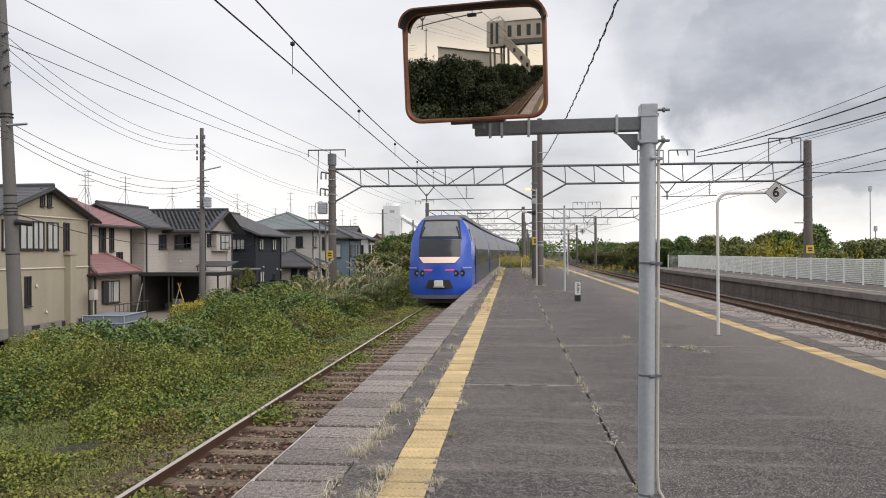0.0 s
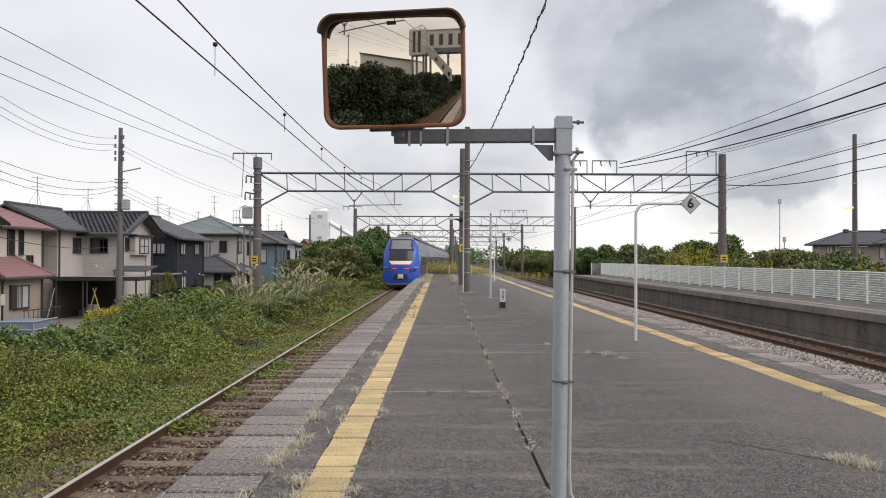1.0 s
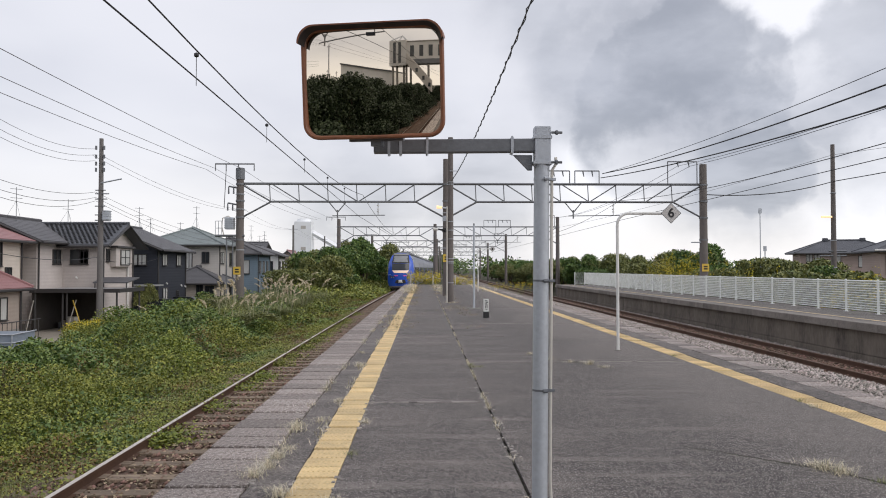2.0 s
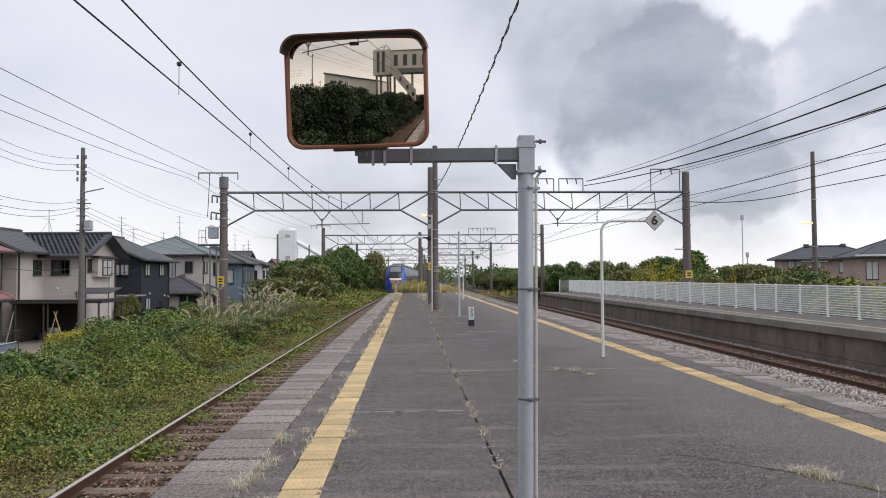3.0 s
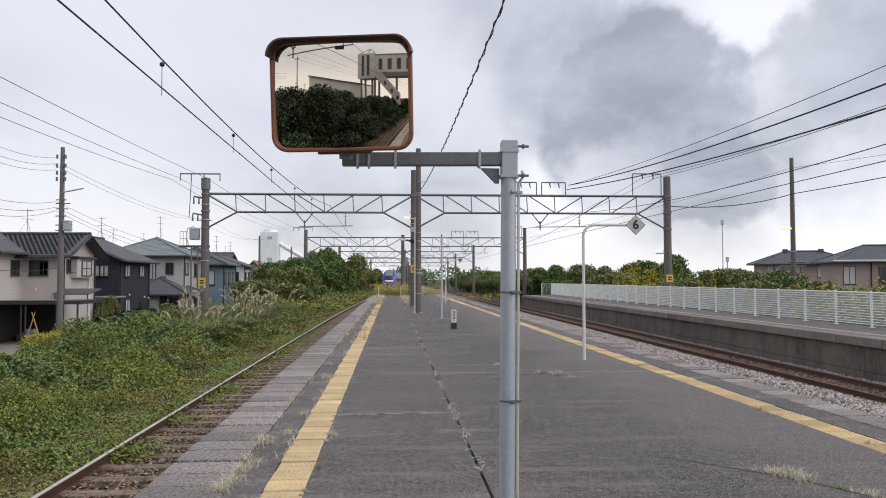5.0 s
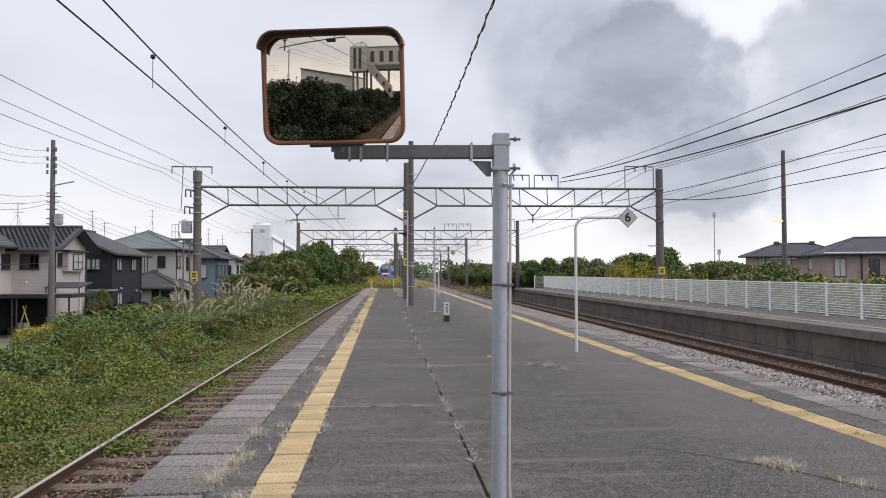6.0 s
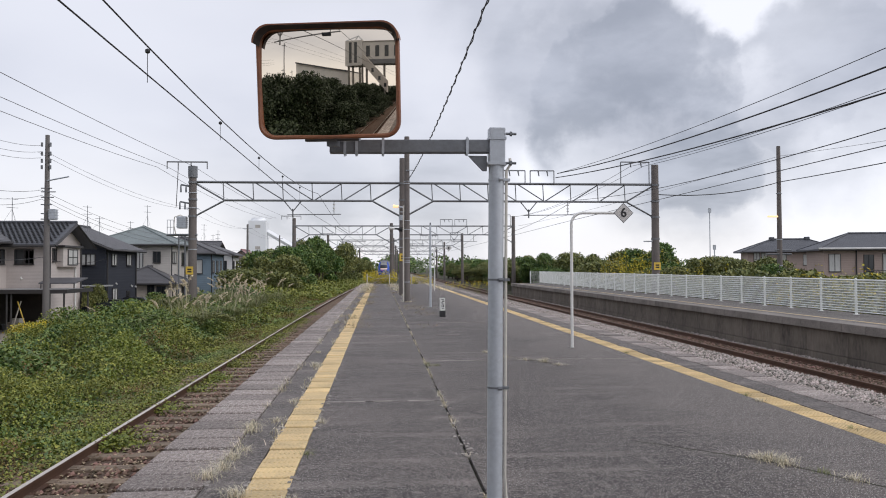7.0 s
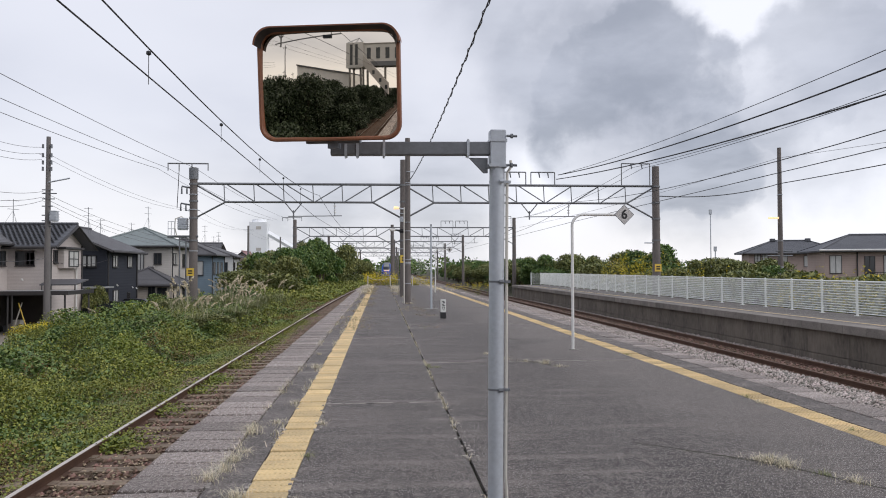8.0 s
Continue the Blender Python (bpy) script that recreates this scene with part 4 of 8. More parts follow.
def build_gantry(y, xl, xc, xr, full):
    g = thing("catenary_gantry", "grey steel truss gantry on concrete masts over the tracks", "gantry", pose(0, y, 0), group="catenary gantries")
    mast(g, xl, -1.3, 7.27, 0.22)
    if y < 80:
        mast(g, xc, 0.0 if y < 72 else -1.2, 7.8, 0.20)
    else:
        mast(g, xc, -1.2, 6.7, 0.2)
    mast(g, xr, -1.8, 7.54, 0.22)
    span(g, xl, xc)
    span(g, xc, xr)
    hanger(g, xl + 5.5, xl + 8.2)
    hanger(g, 8.6, 11.3)
    feeder_frame(g, xr - 2.05, xr - 0.35, 6.38, 7.7)
    feeder_frame(g, 7.0, 8.4, 6.38, 7.15)
    feeder_frame(g, 8.7, 10.1, 6.38, 7.15)
    # cross-arm with droppers on the left mast
    bar("cross_arm", (xl - 1.42, 0, 7.5), (xl + 0.8, 0, 7.5), 0.04, M_GANTRY, g)
    for dx in (-1.4, -0.8, -0.1, 0.78):
        bar("cross_arm_leg", (xl + dx, 0, 7.5), (xl + dx, 0, 7.1), 0.03, M_GANTRY, g)
    if y == 43:
        number_plate(g, xl - 0.1, -0.25, 1.45)
        number_plate(g, xr, -0.26, 1.6)
        number_plate(g, xc, -0.24, 2.15)
    if full:
        # switch gear on the left mast
        bar("platform_arm", (xl - 1.38, -0.1, 3.42), (xl + 0.28, -0.1, 3.42), 0.065, M_DSTEEL, g)
        bm = bmesh.new()
        box(bm, xl - 0.78, xl - 0.30, -0.35, 0.1, 3.78, 4.45, bevel=0.03)
        for k in range(5):
            box(bm, xl - 0.80, xl - 0.28, -0.37, 0.12, 3.86 + 0.12 * k, 3.90 + 0.12 * k)
        part("switch_box", bm, M_STEEL, g, "ribbed grey switch box")
        for dx in (-1.35, -1.18, -1.0):
            bar("guard_rail_post", (xl + dx, -0.1, 3.42), (xl + dx, -0.1, 4.25), 0.016, M_STEEL, g)
        for z in (3.85, 4.25):
            bar("guard_rail", (xl - 1.35, -0.1, z), (xl - 1.0, -0.1, z), 0.016, M_STEEL, g)
        bm = bmesh.new()
        path_tube(bm, [(xl - 0.3, -0.2, 4.3), (xl - 0.6, -0.25, 4.52), (xl - 0.92, -0.25, 4.4), (xl - 0.95, -0.25, 3.9), (xl - 0.85, -0.22, 3.45)], 0.03, 6)
        part("switch_cable", bm, M_CONDUIT, g)
        for dx in (-0.72, -0.38):
            bar("stay", (xl + dx, -0.1, -1.2), (xl + dx, -0.1, 3.42), 0.04, M_DSTEEL, g)
        for z, reach in ((6.15, 0.65), (5.2, 0.7)):
            bar("bracket", (xl - reach, 0, z + 0.08), (xl, 0, z - 0.05), 0.045, M_DSTEEL, g)
            for dx in (-reach, -reach + 0.28):
                bm = bmesh.new()
                tube(bm, (xl + dx, 0, z - 0.35), (xl + dx, 0, z + 0.05), 0.05, 0.035, seg=8)
                part("insulator", bm, M_DSTEEL, g)
        bm = bmesh.new()
        tube(bm, (xl, 0, 6.62), (xl, 0, 7.25), 0.255, seg=16)
        part("mast_sleeve", bm, M_DSTEEL, g, "grey steel sleeve on the mast head")
        for z in (2.6, 4.9, 5.75):
            bm = bmesh.new()
            tube(bm, (xl, 0, z), (xl, 0, z + 0.04), 0.25, seg=16)
            part("clamp_ring", bm, M_STEEL, g)
        bar("drop_cable", (xl - 0.8, 0, 7.1), (xl - 0.9, 0, 5.0), 0.02, M_WIRE, g)
        for z, x0, lit, label in ((5.02, 0.50, M_LAMPLIT, "lit amber floodlight"), (3.78, 0.72, M_WHITE, "small white floodlight")):
            bar("lamp_arm", (xc - x0 + 0.2, -0.28, z), (xc, -0.2, z - 0.04), 0.05, M_BLACK if z < 4 else M_STEEL, g, 6)
            bm = bmesh.new()
            tube(bm, (xc - x0 - 0.06, -0.3, z + 0.02), (xc - x0 + 0.24, -0.28, z), 0.095, 0.07, seg=10)
            part("lamp_head", bm, lit, g, label, smooth=True)
        for z, hgt in ((3.62, 0.22), (4.25, 0.30), (4.7, 0.05), (2.7, 0.04)):
            bm = bmesh.new()
            tube(bm, (xc, 0, z), (xc, 0, z + hgt), 0.225, seg=16)
            part("clamp_ring", bm, M_BLACK if z == 3.62 else M_STEEL, g)
        bar("foot_step", (xr - 0.75, -0.1, 3.05), (xr - 0.2, -0.1, 3.05), 0.035, M_STEEL, g)
    return g


for _y, _xl, _xc, _xr in ((43, -10.36, 1.33, 16.12), (87, -9.8, 1.33, 15.6), (131, -9.0, 2.3, 14.4), (175, -7.2, 3.6, 15.0), (219, -6.0, 5.0, 16.5), (-1.5, -10.6, 1.6, 16.3)):
    build_gantry(_y, _xl, _xc, _xr, _y == 43)


def wood_pole():
    p = thing("cable_pole", "dark concrete cable pole with banding on the platform", "pole", pose(1.27, 34.6, 0))
    bm = bmesh.new()
    tube(bm, (0, 0, 0), (0, 0, 7.57), 0.135, 0.115, seg=16)
    part("shaft", bm, M_POST, p, smooth=True)
    bm = bmesh.new()
    for z in (0.9, 1.8, 1.86, 2.0, 2.9, 3.3, 3.7, 5.4, 5.5):
        tube(bm, (0, 0, z), (0, 0, z + 0.025), 0.142, seg=16)
    part("band", bm, M_STEEL, p)
    bm = bmesh.new()
    path_tube(bm, [(-0.17, -0.08, 0), (-0.17, -0.08, 2.4), (-0.16, -0.05, 4.4)], 0.035, 8)
    part("cable_duct", bm, M_CONDUIT, p)
    bm = bmesh.new()
    box(bm, -0.05, 0.3, -0.15, -0.1, 6.0, 6.03)
    part("bracket", bm, M_STEEL, p)


wood_pole()


def wire(pts, r, m, label, sag=0.0, n=14, name="cable"):
    """A hanging cable through support points."""
    out = []
    for a, b in zip(pts, pts[1:]):
        a, b = Vector(a), Vector(b)
        for k in range(n):
            t = k / n
            p = a.lerp(b, t)
            p.z -= sag * 4 * t * (1 - t)
            out.append(p)
    out.append(Vector(pts[-1]))
    bm = bmesh.new()
    path_tube(bm, out, r, 5)
    return solid(name, bm, m, label, "cable", group="overhead cables")


def build_wires():
    ys = (-45.5, -1.5, 43, 87, 131, 175)
    for xf, off, zc, zm in ((lambda y: track_x(y), -0.30, 4.52, 5.75), (lambda y: track2_x(y), 0.1, 4.27, 5.45)):
        wire([(xf(y) + off + (0.2 if i % 2 else -0.2), y, zc) for i, y in enumerate(ys)], 0.012, M_WIRE, "copper contact wire over the track", 0.0, 4)
        wire([(xf(y) + off, y, zm) for y in ys], 0.013, M_WIRE, "messenger wire sagging over the track", 0.84, 16)
    for x in (-11.8, -10.3):
        wire([(x, y, 7.25) for y in ys[:4]], 0.011, M_WIREL, "thin feeder wire beside the track", 0.3)
    wire([(-12.3, y, 7.2) for y in ys[:4]], 0.011, M_WIREL, "thin feeder wire beside the track", 0.5)
    for x, z, r, s in ((14.65, 7.45, 0.012, 0.75), (15.4, 7.45, 0.012, 0.6)):
        wire([(x, y, z) for y in ys[:4]], r, M_WIRE, "thick black feeder cable beside the track", s)
    # slack cable that crosses from the central frame to the right
    wire([(10.3, 43, 7.0), (15.4, -1.5, 8.2)], 0.026, M_WIRE, "black cable bundle crossing above the track", 0.95, 30)
    wire([(10.2, 43, 6.75), (15.4, -1.5, 6.9)], 0.026, M_WIRE, "black cable bundle crossing above the track", 0.8, 30)
    wire([(10.3, 43, 7.0), (15.0, -1.5, 8.6)], 0.012, M_WIRE, "thin black cable crossing above the track", 0.77, 30)
    # twisted supply cable to the cable pole
    a, b = Vector((1.32, 34.5, 5.6)), Vector((1.5, -8.0, 5.75))
    main, twist = [], []
    n = 240
    for k in range(n + 1):
        t = k / n
        p = a.lerp(b, t)
        p.z -= 0.72 * 4 * t * (1 - t)
        main.append(p)
        ang = k * 1.35
        twist.append(p + Vector((math.cos(ang), 0, math.sin(ang))) * 0.022)
    th = thing("twisted_cable", "twisted black supply cable hung from a steel wire", "cable", group="overhead cables")
    bm = bmesh.new()
    path_tube(bm, main, 0.009, 5)
    part("carrier_wire", bm, M_WIRE, th)
    bm = bmesh.new()
    path_tube(bm, twist, 0.008, 5)
    part("supply_cable", bm, M_WIRE, th)
    # droppers between messenger and contact wire
    for k, y in enumerate((7.0, 12.6, 18.0, 23.5, 29, 35)):
        t = ((y + 1.5) % 44.5) / 44.5
        zt = 5.75 - 0.84 * 4 * t * (1 - t)
        wire([(-3.62, y, zt), (-3.62, y, 4.52)], 0.006, M_WIRE, "thin dropper between the overhead wires", 0, 2, "dropper")
        bm = bmesh.new()
        ball(bm, (-3.62, y, zt), 0.045, 1)
        solid("wire_clamp", bm, M_WIRE, "small dark clamp on the messenger wire", "clamp", group="wire clamps")


build_wires()


# ---- train ----
def glossy(name, c, rough=0.38):
    m = mat(name, c, rough, vary=0.08, s1=1.5, s2=20, bump=0.0)
    m.node_tree.nodes["Principled BSDF"].inputs["Coat Weight"].default_value = 0.15
    return m


M_BLUE = glossy("blue_train_paint", (0.03, 0.10, 0.53), 0.24)
M_DBLUE = glossy("dark_blue_skirt", (0.02, 0.05, 0.26))
M_TGLASS = mat("dark_train_glass", (0.03, 0.034, 0.04), 0.2, vary=0.1, bump=0.0)
M_TROOF = mat("train_roof_grey", (0.26, 0.265, 0.27), 0.6, vary=0.2, bump=0.1)
M_TSILVER = mat("silver_side_band", (0.30, 0.34, 0.44), 0.3, 0.2, vary=0.1, bump=0.0)
M_TBAND = mat("grey_blue_band", (0.05, 0.058, 0.105), 0.3, 0.1, vary=0.1, bump=0.0)
M_TFIN = glossy("pale_blue_fin", (0.36, 0.45, 0.78), 0.3)
M_TGREY = mat("grey_front_skirt", (0.16, 0.16, 0.18), 0.6, vary=0.2, bump=0.1)
M_HEADL = glow("lit_white_panel", (0.80, 0.58, 0.46), 0.42)
M_TAILL = glow("lit_red_tail_lamp", (0.9, 0.06, 0.12), 0.7)
M_UNDER = mat("underfloor_grime", (0.045, 0.042, 0.04), 0.9, vary=0.3)

CAR_LEN, HALF_W, CAR_Z0, CAR_Z1 = 20.4, 1.42, 0.32, 4.03


def car_outline(n=48):
    """Cross-section of the car body, above the rail."""
    pts = []
    cz, hz = (CAR_Z0 + CAR_Z1) / 2, (CAR_Z1 - CAR_Z0) / 2
    for k in range(n):
        a = 2 * math.pi * (k + 0.5) / n
        c, s = math.cos(a), math.sin(a)
        ex = 0.34 if s > 0 else 0.26
        x = HALF_W * math.copysign(abs(c) ** ex, c)
        z = cz + hz * math.copysign(abs(s) ** (0.42 if s > 0 else 0.22), s)
        if z > 2.3:
            x *= 1 - 0.27 * ((z - 2.3) / 1.63) ** 1.5
        if z < 0.9:
            x *= 1 - 0.05 * ((0.9 - z) / 0.6)
        pts.append((x, z))
    return pts


def nose_y(x, z):
    """How far the nose lies behind its tip at a place of the front view."""
    up = max(0.0, z - 1.75)
    return 0.75 * (abs(x) / HALF_W) ** 2.4 + 0.05 * up + 0.42 * up * up * 0.62 + 0.10 * max(0.0, 0.75 - z)


def nose_patch(x0, x1, z0, z1, lift, nx=8, nz=6, x0t=None, x1t=None):
    """A panel that lies on the nose: x0..x1 at the bottom, x0t..x1t at the top."""
    bm = bmesh.new()
    x0t, x1t = x0 if x0t is None else x0t, x1 if x1t is None else x1t
    grid = []
    for j in range(nz + 1):
        t = j / nz
        a, b = x0 + (x0t - x0) * t, x1 + (x1t - x1) * t
        z = z0 + (z1 - z0) * t
        grid.append([bm.verts.new((a + (b - a) * i / nx, nose_y(a + (b - a) * i / nx, z) - lift, z)) for i in range(nx + 1)])
    for j in range(nz):
        for i in range(nx):
            bm.faces.new((grid[j][i], grid[j][i + 1], grid[j + 1][i + 1], grid[j + 1][i]))
    ex = bmesh.ops.extrude_face_region(bm, geom=list(bm.faces))["geom"]
    bmesh.ops.translate(bm, vec=(0, lift + 0.02, 0), verts=[g for g in ex if isinstance(g, bmesh.types.BMVert)])
    return bm


def car_shell(front):
    bm = bmesh.new()
    o = car_outline()
    n = len(o)
    cz = 1.6
    loops = []
    if front:
        for r in [0.08 * k for k in range(1, 13)] + [1.0]:
            loops.append([bm.verts.new((x * r, nose_y(x * r, cz + (z - cz) * r), cz + (z - cz) * r)) for x, z in o])
        c = bm.verts.new((0, nose_y(0, cz), cz))
        for k in range(n):
            bm.faces.new((c, loops[0][k], loops[0][(k + 1) % n]))
        start = 3.4
    else:
        loops.append([bm.verts.new((x, 0.15, z)) for x, z in o])
        bm.faces.new(loops[0])
        start = 4.0
    for y in (start, 8.0, 14.0, CAR_LEN - 0.15):
        loops.append([bm.verts.new((x, y, z)) for x, z in o])
    for a, b in zip(loops, loops[1:]):
        for k in range(n):
            bm.faces.new((a[k], a[(k + 1) % n], b[(k + 1) % n], b[k]))
    bm.faces.new(loops[-1][::-1])
    return bm


def side_x(z):
    """Half width of the body at a height, where the side is nearly upright."""
    x = HALF_W
    if z > 2.3:
        x *= 1 - 0.27 * ((z - 2.3) / 1.63) ** 1.5
    return x


def build_car(front):
    car = thing("train_car", "blue express train end car with lit panel and red lamps" if front else "glossy blue express train coach with dark windows", "train car", group="train cars")
    shell = part("body", car_shell(front), M_BLUE if front else M_TBAND, car, "bright blue nose, grey sides" if front else "dark grey-blue body", smooth=True)
    if front:
        shell.data.materials.append(M_TBAND)
        for p in shell.data.polygons:
            p.material_index = 1 if p.center.y > 4.0 else 0
    y_first = 4.6 if front else 1.8
    for s in (-1, 1):
        bm = bmesh.new()
        xb, xt = side_x(0.78) * s, side_x(3.05) * s
        vs = []
        for y in (y_first - 0.4, CAR_LEN - 0.6):
            vs.append([bm.verts.new((xb + 0.012 * s, y, 0.78)), bm.verts.new((side_x(2.3) * s + 0.012 * s, y, 2.3)), bm.verts.new((xt + 0.012 * s, y, 3.05)), bm.verts.new((xt - 0.05 * s, y, 3.05)), bm.verts.new((xb - 0.05 * s, y, 0.78))])
        for k in range(5):
            bm.faces.new((vs[0][k], vs[0][(k + 1) % 5], vs[1][(k + 1) % 5], vs[1][k]))
        bm.faces.new(vs[0])
        bm.faces.new(vs[1][::-1])
        part("window_band", bm, M_TBAND, car, "dark grey-blue side band")
        k = 0
        while y_first + 1.9 * k + 1.5 < CAR_LEN - 1.6:
            y = y_first + 1.9 * k
            bm = bmesh.new()
            box(bm, min(side_x(2) * s, side_x(2) * s + 0.03 * s), max(side_x(2) * s, side_x(2) * s + 0.03 * s), y, y + 1.5, 1.75, 2.5, bevel=0.008)
            part("side_window", bm, M_TGLASS, car)
            k += 1
        for y in (y_first - 1.15 if front else 0.5, CAR_LEN - 1.5):
            bm = bmesh.new()
            box(bm, min(HALF_W * s, HALF_W * s + 0.02 * s), max(HALF_W * s, HALF_W * s + 0.02 * s), y, y + 0.75, 0.75, 2.2)
            part("door", bm, M_DBLUE, car)
        bm = bmesh.new()
        box(bm, min(HALF_W * s * 0.99, HALF_W * s * 0.99 + 0.012 * s), max(HALF_W * s * 0.99, HALF_W * s * 0.99 + 0.012 * s), 3.6 if front else 0.3, CAR_LEN - 0.3, 0.35, 0.72)
        part("skirt", bm, M_DBLUE, car)
    bm = bmesh.new()
    box(bm, -0.95, 0.95, 3.0 if front else 0.4, CAR_LEN - 0.3, CAR_Z1 - 0.1, CAR_Z1 + 0.03, bevel=0.05)
    part("roof", bm, M_TROOF, car, "grey roof")
    for y in (6.5, 12.0, 17.0):
        bm = bmesh.new()
        box(bm, -0.75, 0.75, y, y + 2.6, CAR_Z1, CAR_Z1 + 0.26, bevel=0.06)
        part("roof_unit", bm, M_TROOF, car)
    for y in (3.3, CAR_LEN - 3.3):
        bm = bmesh.new()
        for dy in (-1.05, 1.05):
            for x in (-0.56, 0.56):
                tube(bm, (x - 0.06, y + dy, 0.43), (x + 0.06, y + dy, 0.43), 0.43, seg=20)
            tube(bm, (-0.56, y + dy, 0.43), (0.56, y + dy, 0.43), 0.07, seg=8)
        box(bm, -0.95, 0.95, y - 1.5, y + 1.5, 0.28, 0.5)
        part("bogie", bm, M_UNDER, car)
    bm = bmesh.new()
    box(bm, -1.2, 1.2, 5.2, CAR_LEN - 5.2, 0.2, 0.5)
    part("underfloor_box", bm, M_UNDER, car)
    if not front:
        return car
    part("windscreen", nose_patch(-0.88, 0.88, 3.06, 3.74, 0.014, x0t=-0.72, x1t=0.72), mat("pale_cab_glass", (0.26, 0.265, 0.27), 0.12, vary=0.2, s1=2, bump=0.0), car, "reflective cab windscreen", smooth=True)
    part("screen_surround", nose_patch(-0.97, 0.97, 2.92, 3.82, 0.008, x0t=-0.81, x1t=0.81), M_BLACK, car, "black windscreen surround", smooth=True)
    part("front_window", nose_patch(-0.93, 0.93, 2.16, 2.90, 0.012, x0t=-0.93, x1t=0.93), M_TGLASS, car, "dark lower front window", smooth=True)
    part("light_panel", nose_patch(-0.70, 0.70, 1.88, 2.14, 0.016, x0t=-0.91, x1t=0.91), M_HEADL, car, "glowing warm white panel", smooth=True)
    for x in (-0.48, 0.48):
        part("tail_lamp", nose_patch(x - 0.19, x + 0.19, 1.55, 1.59, 0.02, 4, 1), M_TAILL, car, "thin red tail lamp")
    for s in (-1, 1):
        housing = bmesh.new()
        for dx in (-0.13, 0.13):
            x = s * 0.86 + dx
            y = nose_y(x, 1.42)
            tube(housing, (x, y + 0.08, 1.42), (x, y - 0.03, 1.42), 0.15, 0.135, seg=18)
        hs = part("headlight_housing", housing, M_BLACK, car, "black oval headlight housing", smooth=True)
        for dx in (-0.13, 0.13):
            x = s * 0.86 + dx
            y = nose_y(x, 1.42)
            bm = bmesh.new()
            tube(bm, (x, y + 0.03, 1.42), (x, y - 0.045, 1.42), 0.07, 0.045, seg=14)
            part("headlight", bm, M_TSILVER, hs, "silvery lamp lens", smooth=True)
        part("fin", nose_patch(min(s * 1.02, s * 1.40), max(s * 1.02, s * 1.40), 1.63, 1.69, 0.05, 6, 2), M_TFIN, car, "pale projecting fin", smooth=True)
        bm = bmesh.new()
        vs = [bm.verts.new((side_x(z) * s + d * s, y, z)) for d in (0.015, -0.04) for y, z in ((1.75, 2.95), (2.75, 2.95), (2.75, 3.42), (2.15, 3.42))]
        for f in ((0, 1, 2, 3), (7, 6, 5, 4), (0, 4, 5, 1), (1, 5, 6, 2), (2, 6, 7, 3), (3, 7, 4, 0)):
            bm.faces.new([vs[q] for q in f])
        part("cab_side_window", bm, M_TGLASS, car)
        bm = bmesh.new()
        tube(bm, (s * 0.88, nose_y(0.88, 3.0) - 0.05, 3.0), (s * 0.72, nose_y(0.72, 3.5) - 0.05, 3.5), 0.025, seg=6)
        part("wiper", bm, M_BLACK, car)
    part("roof_fairing", nose_patch(-0.92, 0.92, 3.83, 3.995, 0.014, x0t=-0.72, x1t=0.72), M_TROOF, car, "grey roof fairing", smooth=True)
    part("coupler_recess", nose_patch(-0.62, 0.62, 0.76, 1.14, 0.012, 6, 4, -0.46, 0.46), M_UNDER, car, "dark coupler recess")
    bm = bmesh.new()
    box(bm, -0.19, 0.19, -0.26, 0.2, 0.84, 1.12, bevel=0.04)
    box(bm, -0.24, 0.24, -0.16, 0.2, 0.80, 0.86, bevel=0.02)
    part("coupler", bm, M_WHITE, car, "pale coupler cover")
    part("bumper_lip", nose_patch(-1.25, 1.25, 0.31, 0.47, 0.035, 8, 2), M_TGREY, car, "grey front skirt", smooth=True)
    for z in (0.95,):
        part("panel_seam", nose_patch(-1.32, 1.32, z, z + 0.02, 0.006, 10, 1), M_DBLUE, car)
    bm = bmesh.new()
    box(bm, -0.95, 0.95, 0.25, 0.7, 0.12, 0.34, bevel=0.03)
    part("snow_plough", bm, M_UNDER, car)
    return car


TRAIN = [build_car(True)]
TRAIN.append(build_car(False))
for _k in range(5):
    TRAIN.append(copy_thing(TRAIN[1], pose(0, 0, 0)))


def pantograph():
    p = TRAIN[1]
    bm = bmesh.new()
    tube(bm, (-0.5, 9.3, CAR_Z1 + 0.1), (0, 10.6, CAR_Z1 + 0.75), 0.03, seg=6)
    tube(bm, (0.5, 9.3, CAR_Z1 + 0.1), (0, 10.6, CAR_Z1 + 0.75), 0.03, seg=6)
    tube(bm, (0, 10.6, CAR_Z1 + 0.75), (0, 9.4, CAR_Z1 + 1.5), 0.03, seg=6)
    tube(bm, (-0.85, 9.4, CAR_Z1 + 1.52), (0.85, 9.4, CAR_Z1 + 1.52), 0.05, seg=6)
    part("pantograph", bm, M_DSTEEL, p, "raised pantograph")


pantograph()


# ---- houses ----
M_GLASS = mat("window_glass", (0.045, 0.05, 0.055), 0.08, vary=0.15, s1=1.5, bump=0.0)
M_CURTAIN = mat("curtained_glass", (0.58, 0.58, 0.56), 0.25, vary=0.2, s1=3, s2=12, bump=0.0, stretch=(4, 4, 0.6))
M_FRAME = mat("dark_window_frame", (0.045, 0.042, 0.042), 0.5, vary=0.15, bump=0.05)


